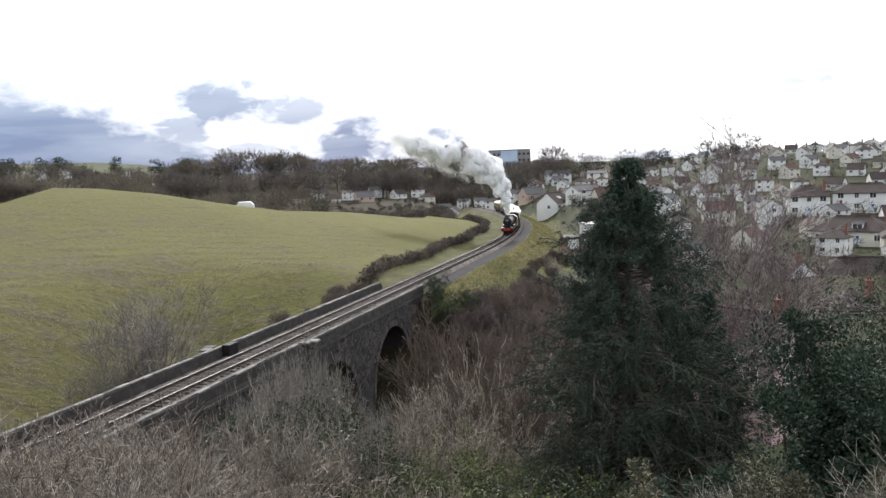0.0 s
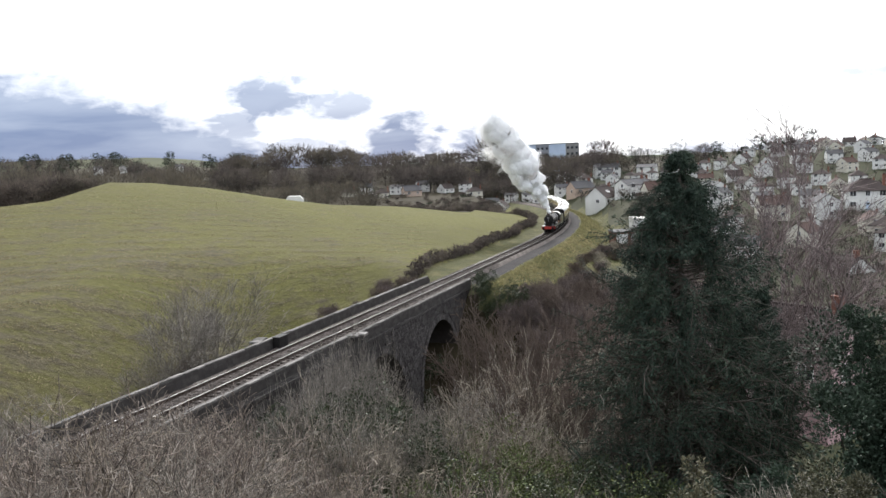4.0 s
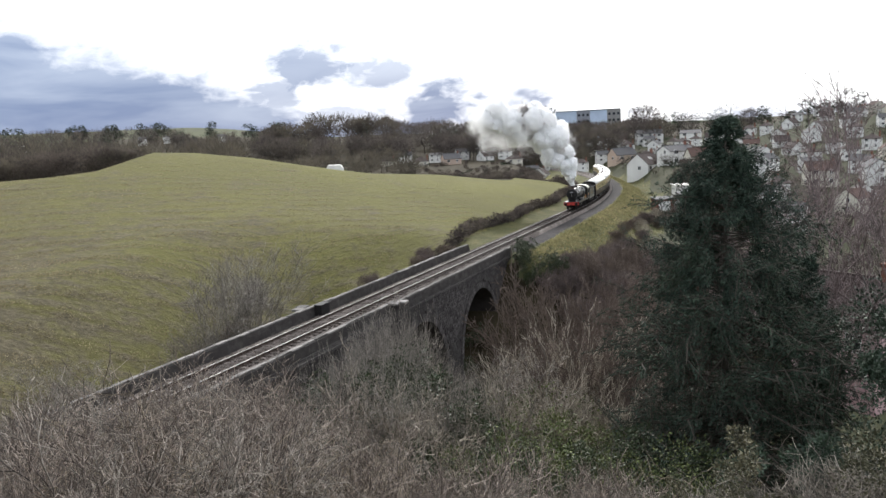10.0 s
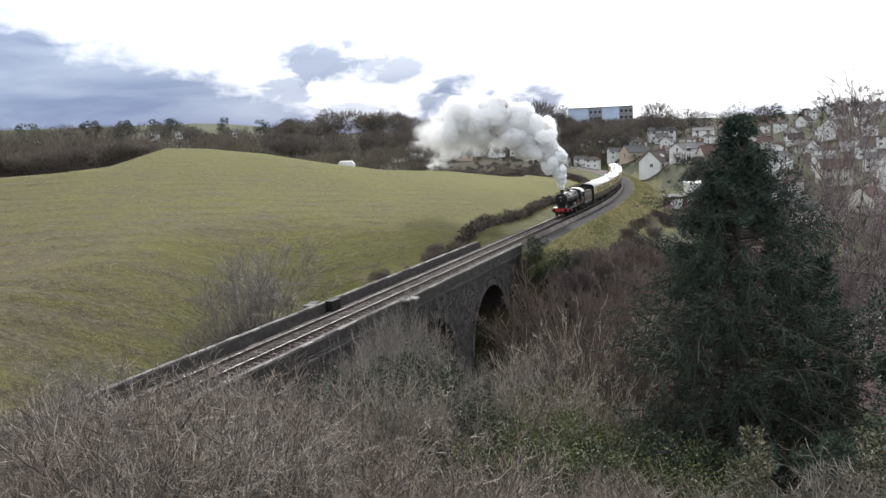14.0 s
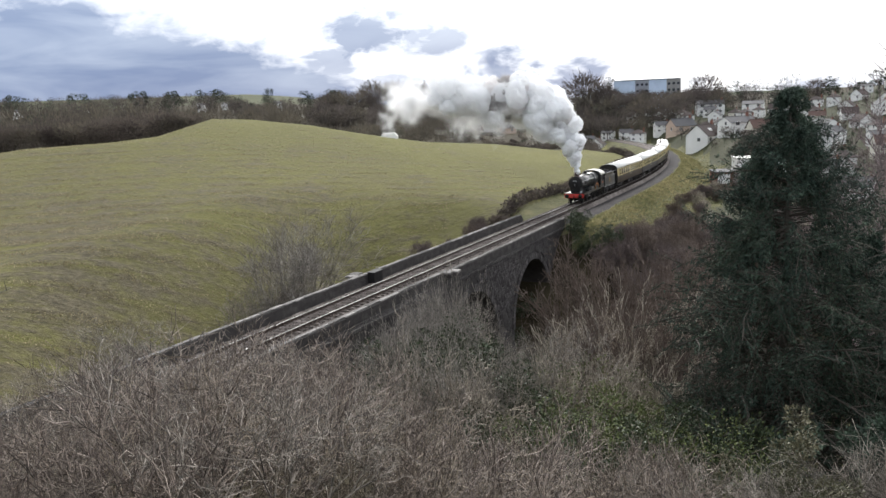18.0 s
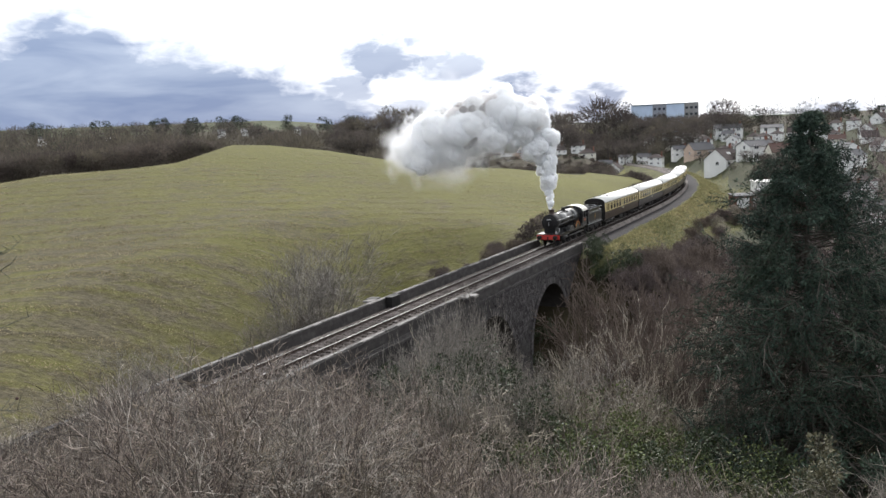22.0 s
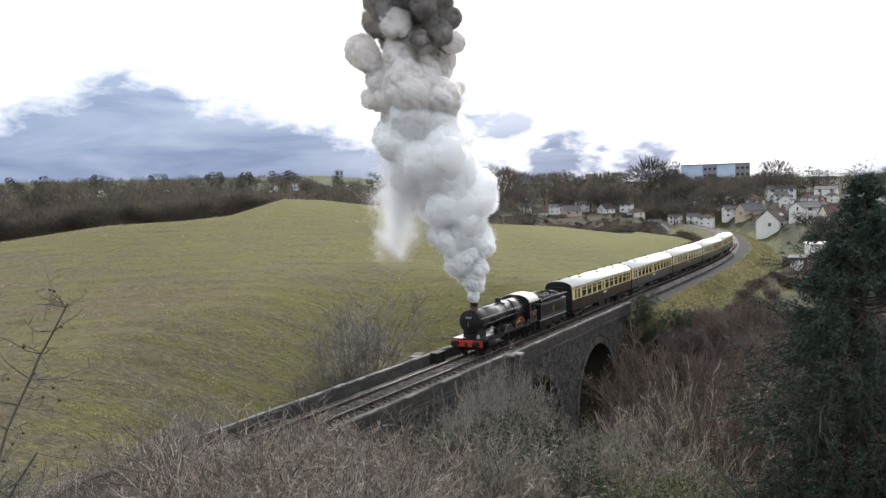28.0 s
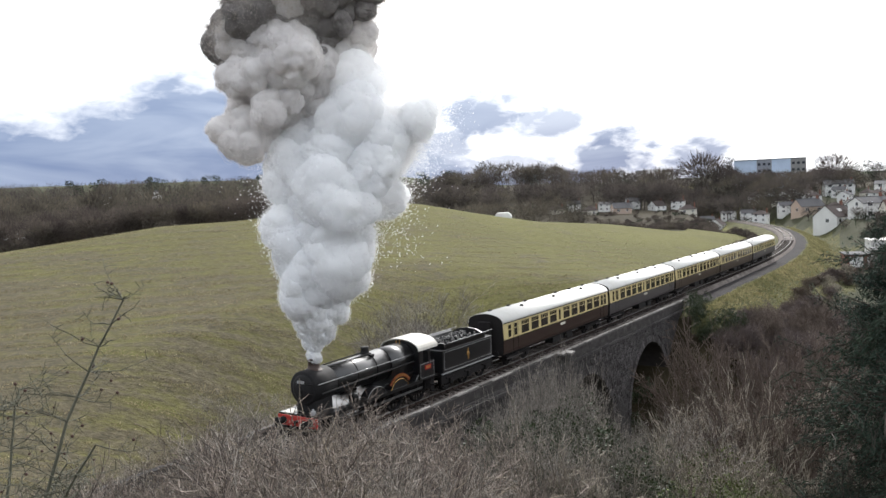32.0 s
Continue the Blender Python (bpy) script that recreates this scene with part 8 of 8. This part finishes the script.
# streets of houses up the hillside
hr = random.Random(17)
for d, az0, az1, gap in ((212, 14, 42, 14), (236, 14, 42, 14), (262, 11, 42, 13), (288, 8, 42, 13), (312, 6, 42, 12.5), (338, 4.5, 42, 12.5), (364, 4, 42, 12), (384, 3, 16, 12), (404, 4, 14, 12), (374, 19, 42, 12), (398, 17, 42, 13), (420, 18, 42, 13), (190, 15, 42, 15), (168, 14.5, 42, 16), (148, 16, 42, 17)):
    az = az0 + hr.uniform(0, 2)
    while az < az1:
        x, y = az_place(az, d + hr.uniform(-5, 5))
        s, l = along(x, y)
        if l > 17 and free(x, y, 8.6):
            house(hr.choice((0, 1, 2, 3, 4, 5, 0, 2, 3, 3, 0, 2)), x, y, hr.choice((0, 0, 90, 65, -70)) + hr.uniform(-18, 18))
        az += math.degrees(gap / d) * hr.uniform(0.74, 1.1)
# the row under the wood, behind the field
for az, d, style, turn in ((-8.6, 352, 0, 8), (-6.4, 348, 5, -20), (-4.6, 356, 0, 12), (-3.0, 350, 3, 40), (-1.6, 354, 2, -8), (0.2, 344, 0, 10), (1.6, 352, 5, -14), (-9.8, 346, 1, 20), (-7.5, 334, 1, 0), (-5.4, 336, 6, 15), (2.8, 344, 0, 6), (-1.0, 330, 1, 8), (3.6, 326, 2, -12), (0.9, 330, 3, 70)):
    x, y = az_place(az, d)
    if free(x, y, 9):
        house(style, x, y, turn)
# white houses far out to the west, and on the far slopes
for az, d, style, turn in ((-46.5, 262, 5, 10), (-44.8, 268, 0, -8), (-43.2, 258, 5, 20), (-37, 620, 0, 10), (-33, 600, 2, 0), (-26, 640, 0, 12), (-24.5, 660, 5, 0), (-21, 600, 0, 5), (-17.6, 560, 2, -10), (-40, 560, 0, 0), (-6.3, 470, 2, 10), (-4.0, 468, 0, 4), (-2.2, 465, 2, 12)):
    x, y = az_place(az, d)
    house(style, x, y, turn, z=gz(x, y) + (2.5 if d > 450 else 0.2))


def build_block():
    """The long flat-roofed building on the ridge."""
    x, y = az_place(4.2, 452)
    t = thing("office_block", Matrix.Translation((x, y, 12.0)) @ Matrix.Rotation(radians(-7), 4, "Z"), "long flat-roofed building with grey-blue and dark cladding", "building")
    for k, (x0, x1, mat) in enumerate(((-17, -6, "cladding_blue"), (-6, 1, "cladding_dark"), (1, 10, "cladding_blue"), (10, 17, "concrete"))):
        part("wall", boxes((x0, x1, -5 - 0.2 * (k % 2), 5, -6, 8.8)), mat, t)
        part("roof_edge", boxes((x0, x1, -5.5, 5.2, 8.8, 9.1)), "cladding_dark", t)
        for st in range(2 if k % 2 else 0):
            n = int((x1 - x0) / 2)
            for i in range(n):
                xx = x0 + (i + 0.5) * (x1 - x0) / n
                z = 1.6 + 3.3 * st + 1
                part("window", boxes((xx - 0.6, xx + 0.6, -5.3, -5.205, z, z + 1.2)), "window_glass", t)


build_block()


def build_small():
    # the pale tent-like shed beyond the field's crest
    x, y = -46.5, 193.0
    bm = bmesh.new()
    z = gz(x, y)
    prism(bm, [(-2.1, -1), (2.1, -1), (2.1, 0.5), (1.4, 1.3), (-1.4, 1.3), (-2.1, 0.5)], -2, 2)
    ob = part("shed", bm, "render_white")
    ob.matrix_basis = Matrix.Translation((x, y, z - 0.2)) @ Matrix.Rotation(0.2, 4, "Z")
    tagged(ob, "pale tent-shaped shed beyond the field", "shed")
    # the grey steel platelayers' box on the viaduct, and the bright slab across from it
    t = thing("equipment_box", tpose(17.4, -1.72, -0.3) @ Matrix.Scale(0.85, 4), "dark steel equipment box beside the track", "box")
    part("case", boxes((-0.32, 0.32, -0.75, 0.75, 0, 0.95), bevel=0.02), "frame_black", t)
    part("lid", boxes((-0.36, 0.36, -0.79, 0.79, 0.95, 1.02)), "smokebox", t)
    # low garages and a brick wall beyond the bank
    for az, d, w, mat, roofm, lab in ((9.9, 172, 9, "brick_red", "tile_grey", "low brick garage with a flat grey roof"), (12.1, 168, 12, "concrete", "tile_grey", "long low concrete garage with a flat roof"), (10.4, 186, 4, "render_white", "coach_roof", "small shed with a bright pale roof"), (13.4, 182, 8, "brick_red", "tile_red", "low brick outbuilding with a red roof")):
        x, y = az_place(az, d)
        g = thing("garage", Matrix.Translation((x, y, gz(x, y))) @ Matrix.Rotation(-math.atan2(x, y) + 0.2, 4, "Z"), lab, "garage", "garages")
        part("wall", boxes((-w / 2, w / 2, -3, 3, -2, 2.3)), mat, g)
        part("roof", boxes((-w / 2 - 0.2, w / 2 + 0.2, -3.3, 3.2, 2.3, 2.5)), roofm, g)
        for k in range(int(w / 3)):
            part("garage_door", boxes((-w / 2 + 0.5 + 3 * k, -w / 2 + 2.8 + 3 * k, -3.06, -3.002, 0, 2.0)), "frame_white", g)
    # a glasshouse put in for a bright glint under the evergreens
    x, y = 13.0, 31.6
    g = thing("greenhouse", Matrix.Translation((x, y, -2.6)) @ Matrix.Rotation(0.3, 4, "Z"), "small greenhouse under trees, its bright glass painted pale", "greenhouse")
    part("base", boxes((-1.5, 1.5, -1.2, 1.2, -4.5, 0)), "brick_red", g)
    gl = bmesh.new()
    prism(gl, [(-1.0, 0), (1.0, 0), (1.0, 0.9), (0, 1.5), (-1.0, 0.9)], -1.0, 1.0)
    # pale roof paint stands in for the glint on the panes
    part("glass", gl, "coach_roof", g, "opaque panes painted pale for the sky's glint")
    # a white marker post in the scrub
    x, y = -1.8, 26.0
    m = part("marker_post", rod(bmesh.new(), (0, 0, -0.3), (0, 0, 2.4), 0.035, 8), "frame_white")
    m.matrix_basis = turned(x, y)
    tagged(m, "thin white marker post in the scrub", "post")
    # gate posts at the viaduct's end
    for l in (3.35, 3.0):
        f = part("fence_post", boxes((-0.06, 0.06, -0.06, 0.06, -1.2, 0.75 if l > 3.1 else 0.5)), "sleeper")
        f.matrix_basis = tpose(53.0 + (l < 3.1) * 1.2, l, -0.2)
        tagged(f, "weathered wooden post at the viaduct's end", "post", "fence posts")


build_small()
# ---- stones, sleepers and ballast ----
def build_stones():
    rng = random.Random(23)
    v = viaduct
    base = boxes((-0.5, 0.5, -0.5, 0.5, -0.5, 0.5), bevel=0.06)
    block = part("coping_stone", base, "coping", v)
    # coping: long stones on both parapets
    first = [block]

    def lay(name, src, s, l, z, ds, dl, dz, tilt=0.0):
        m = tpose(s, l, z) @ Matrix.Rotation(tilt, 4, "X") @ Matrix.Diagonal((dl, ds, dz, 1))
        if first:
            ob = first.pop()
        else:
            ob = new(name, src.data)
            ob.parent = v
        ob.matrix_basis = m
        return ob

    for side in (-1, 1):
        s = -6.0
        while s < V1 - 0.3:
            L = rng.uniform(0.95, 1.6)
            if side < 0:
                l, z = -2.25, 0.42
            else:
                l, z = (2.335, 0.08) if s < 20.0 else (2.59, 0.08)
            lay("coping_stone", block, s + L / 2, l + rng.uniform(-0.02, 0.02), z + rng.uniform(-0.015, 0.015), L - 0.03, rng.uniform(0.24, 0.34), rng.uniform(0.06, 0.10), rng.uniform(-0.012, 0.012))
            s += L
    for dl, ds in ((0.0, 0.0), (0.25, 0.9)):
        lay("coping_stone", block, 20.4 + ds, 2.75 + dl, 0.06 - 0.1 * dl, 0.85, 0.8, 0.16)
        lay("coping_stone", block, 15.7 + ds, -2.65 - dl, 0.42, 0.85, 0.8, 0.16)
    # voussoirs round the arches on the near face
    ring = part("voussoir", boxes((-0.5, 0.5, -0.5, 0.5, -0.5, 0.5), bevel=0.05), "stone", v)
    ring_used = [ring]
    for c, r in ARCHES:
        if c < -6:
            continue
        n = 31
        for i in range(n):
            a = math.pi * (i + 0.5) / n
            s, z = c - (r + 0.30) * math.cos(a), CROWN - r + (r + 0.30) * math.sin(a)
            m = tpose(s, FACE_R + 0.02, z) @ Matrix.Rotation(-(math.pi / 2 - a) * -1, 4, "X") @ Matrix.Diagonal((0.22 + rng.uniform(0, 0.05), math.pi * (r + 0.3) / n - 0.035, 0.58, 1))
            if ring_used:
                ob = ring_used.pop()
            else:
                ob = new("voussoir", ring.data)
                ob.parent = v
            ob.matrix_basis = m
    # courses of walling: the nearest stones are parts, the rest are joined
    rows = []
    z = -0.68
    k = 0
    while z > -12.5:
        hgt = rng.uniform(0.19, 0.31)
        s = -22.0 + rng.uniform(0, 0.5)
        while s < V1:
            L = rng.uniform(0.24, 0.68)
            mid = s + L / 2
            roof = None
            ok = True
            for c, r in ARCHES:
                dd = math.hypot(mid - c, max(0.0, z - hgt / 2 - (CROWN - r)))
                if z - hgt / 2 > CROWN - r:
                    ok &= dd > r + 0.62 + L * 0.32
                else:
                    ok &= abs(mid - c) > r + L * 0.5 - 0.05
            if ok:
                rows.append((mid, z - hgt / 2 + rng.uniform(-0.03, 0.03), L * rng.uniform(0.90, 0.99), hgt * rng.uniform(0.82, 1.02)))
            s += L
        z -= hgt
    near = sorted(rows, key=lambda q: abs(q[0] - 31) + 2.2 * abs(q[1] + 3.2))
    stone = part("stone", boxes((-0.5, 0.5, -0.5, 0.5, -0.5, 0.5), bevel=0.07), "stone", v)
    used = [stone]
    for mid, z, L, hgt in near[:290]:
        m = tpose(mid, FACE_R + rng.uniform(0.0, 0.035), z) @ Matrix.Diagonal((0.12, L, hgt, 1))
        if used:
            ob = used.pop()
        else:
            ob = new("stone", stone.data)
            ob.parent = v
        ob.matrix_basis = m
    tmpl = np.array([(x, y, zz) for x in (-0.5, 0.5) for y in (-0.5, 0.5) for zz in (-0.5, 0.5)])
    fc = np.array([(0, 1, 3, 2), (4, 6, 7, 5), (0, 4, 5, 1), (2, 3, 7, 6), (0, 2, 6, 4), (1, 5, 7, 3)])
    vs, fs = [], []
    for i, (mid, z, L, hgt) in enumerate(near[290:]):
        m = np.array(tpose(mid, FACE_R + rng.uniform(0.0, 0.035), z) @ Matrix.Diagonal((0.12, L, hgt, 1)))
        vs.append(tmpl @ m[:3, :3].T + m[:3, 3])
        fs.append(fc + 8 * i)
    rest = from_arrays("walling", np.concatenate(vs), np.concatenate(fs), "stone_wall", v, flat=True)
    rest["kind"] = "stuff"
    # the inner faces of the parapets: small stones, joined
    vs, fs, i = [], [], 0
    for side, l in ((-1, -2.045), (1, None)):
        for row in range(3):
            s = -6.0
            while s < V1:
                L = rng.uniform(0.35, 0.7)
                ll = l if l is not None else ((2.555) if s < 20.0 else 2.805)
                zz = (0.22 - 0.26 * row) if side < 0 else (-0.12 - 0.26 * row)
                m = np.array(tpose(s + L / 2, ll + rng.uniform(0.0, 0.005), zz) @ Matrix.Diagonal((0.012, L - 0.006, 0.256, 1)))
                vs.append(tmpl @ m[:3, :3].T + m[:3, 3])
                fs.append(fc + 8 * i)
                i += 1
                s += L
    rest = from_arrays("parapet_walling", np.concatenate(vs), np.concatenate(fs), "parapet_stone", v, flat=True)
    rest["kind"] = "stuff"
    # string course under the parapet
    sc = bmesh.new()
    for a in np.arange(-22, V1, 2.0):
        m = tpose(a + 1.0, FACE_R + 0.06, -0.86)
        q = [sc.verts.new(m @ Vector(p)) for p in ((-0.1, -0.985, -0.09), (0.14, -0.985, -0.09), (0.14, 0.985, -0.09), (-0.1, 0.985, -0.09), (-0.1, -0.985, 0.09), (0.12, -0.985, 0.09), (0.12, 0.985, 0.09), (-0.1, 0.985, 0.09))]
        for f in ((3, 2, 1, 0), (4, 5, 6, 7), (0, 1, 5, 4), (1, 2, 6, 5), (2, 3, 7, 6), (3, 0, 4, 7)):
            sc.faces.new([q[j] for j in f])
    part("string_course", sc, "stone_wall", v)
    # sleepers
    sl = part("sleeper", boxes((-1.27, 1.27, -0.125, 0.125, -0.13, 0.0), bevel=0.012), "sleeper", railway)
    used = [sl]
    s = -10.0
    while s < 165:
        m = tpose(s, rng.uniform(-0.02, 0.02), -0.155) @ Matrix.Rotation(rng.uniform(-0.012, 0.012), 4, "Z")
        if used:
            ob = used.pop()
        else:
            ob = new("sleeper", sl.data)
            ob.parent = railway
        ob.matrix_basis = m
        s += 0.68
    # cast-iron chairs that hold the rails
    bm = bmesh.new()
    s = -10.0
    while s < 165:
        for l in (-0.7525, 0.7525):
            m = tpose(s, l, -0.155)
            for x0, x1, z1 in ((-0.17, 0.17, 0.03), (-0.10, -0.045, 0.11), (0.045, 0.10, 0.11)):
                q = [bm.verts.new(m @ Vector(c)) for c in ((x0, -0.09, 0), (x1, -0.09, 0), (x1, 0.09, 0), (x0, 0.09, 0), (x0, -0.07, z1), (x1, -0.07, z1), (x1, 0.07, z1), (x0, 0.07, z1))]
                for f in ((4, 5, 6, 7), (0, 1, 5, 4), (1, 2, 6, 5), (2, 3, 7, 6), (3, 0, 4, 7)):
                    bm.faces.new([q[k] for k in f])
        s += 0.68
    part("rail_chairs", bm, "rail_rust", railway)["kind"] = "stuff"
    # loose ballast stones
    r2 = np.random.default_rng(5)
    n = 26000
    s = r2.uniform(-12, 70, n)
    l = r2.uniform(-1.95, 2.0, n)
    near_rail = np.abs(np.abs(l) - 0.7525) < 0.24
    l = np.where(near_rail, r2.uniform(-0.48, 0.48, n), l)
    z = np.interp(np.abs(l), [0, 0.6, 1.75, 2.0], [-0.185, -0.185, -0.26, -0.5]) + r2.uniform(-0.01, 0.035, n)
    size = r2.uniform(0.03, 0.075, n) * np.where(np.abs(np.abs(l) - 0.7525) < 0.22, 0.35, 1.0)
    octa = np.array([(1, 0, 0), (-1, 0, 0), (0, 1, 0), (0, -1, 0), (0, 0, 0.8), (0, 0, -0.8)])
    of = np.array([(0, 2, 4), (2, 1, 4), (1, 3, 4), (3, 0, 4)])
    a = r2.uniform(0, 6.28, n)
    p = np.stack([BASE[0] + s * DX + l * DY, BASE[1] + s * DY - l * DX, z - s * GRADE], 1)
    ca, sa = np.cos(a)[:, None], np.sin(a)[:, None]
    o = np.stack([octa[:, 0] * ca - octa[:, 1] * sa, octa[:, 0] * sa + octa[:, 1] * ca, np.tile(octa[:, 2], (n, 1))], -1) * size[:, None, None] * r2.uniform(0.7, 1.3, (n, 1, 3))
    verts = (p[:, None] + o).reshape(-1, 3)
    faces = (np.arange(n)[:, None, None] * 6 + of).reshape(-1, 3)
    ob = from_arrays("ballast_stones", verts, faces, "ballast", railway, flat=True)
    ob["kind"] = "stuff"


build_stones()
def motions():
    for car, offset, wheelbase in OFFSETS:
        walk(car, train_rows(offset, wheelbase))
    # wheels roll, and the rods go round with the cranks
    times = [i / 10 for i in range(321)]
    for ob, at, r in ROLLING:
        walk(ob, [(t, Matrix.Translation(at) @ Matrix.Rotation((RUN[0][1] - front_at(t)) / r, 4, "X")) for t in times])
    for ob, phase in rods:
        walk(ob, [(t, Matrix.Translation((0, 0.3 * math.sin((RUN[0][1] - front_at(t)) / 0.86 + phase), 0.86 + 0.3 * math.cos((RUN[0][1] - front_at(t)) / 0.86 + phase)))) for t in times])
    for ob, kind, u, d, turn, spin, size in PUFFS:
        walk(ob, puff_rows(kind, u, d, turn, spin, size))


motions()
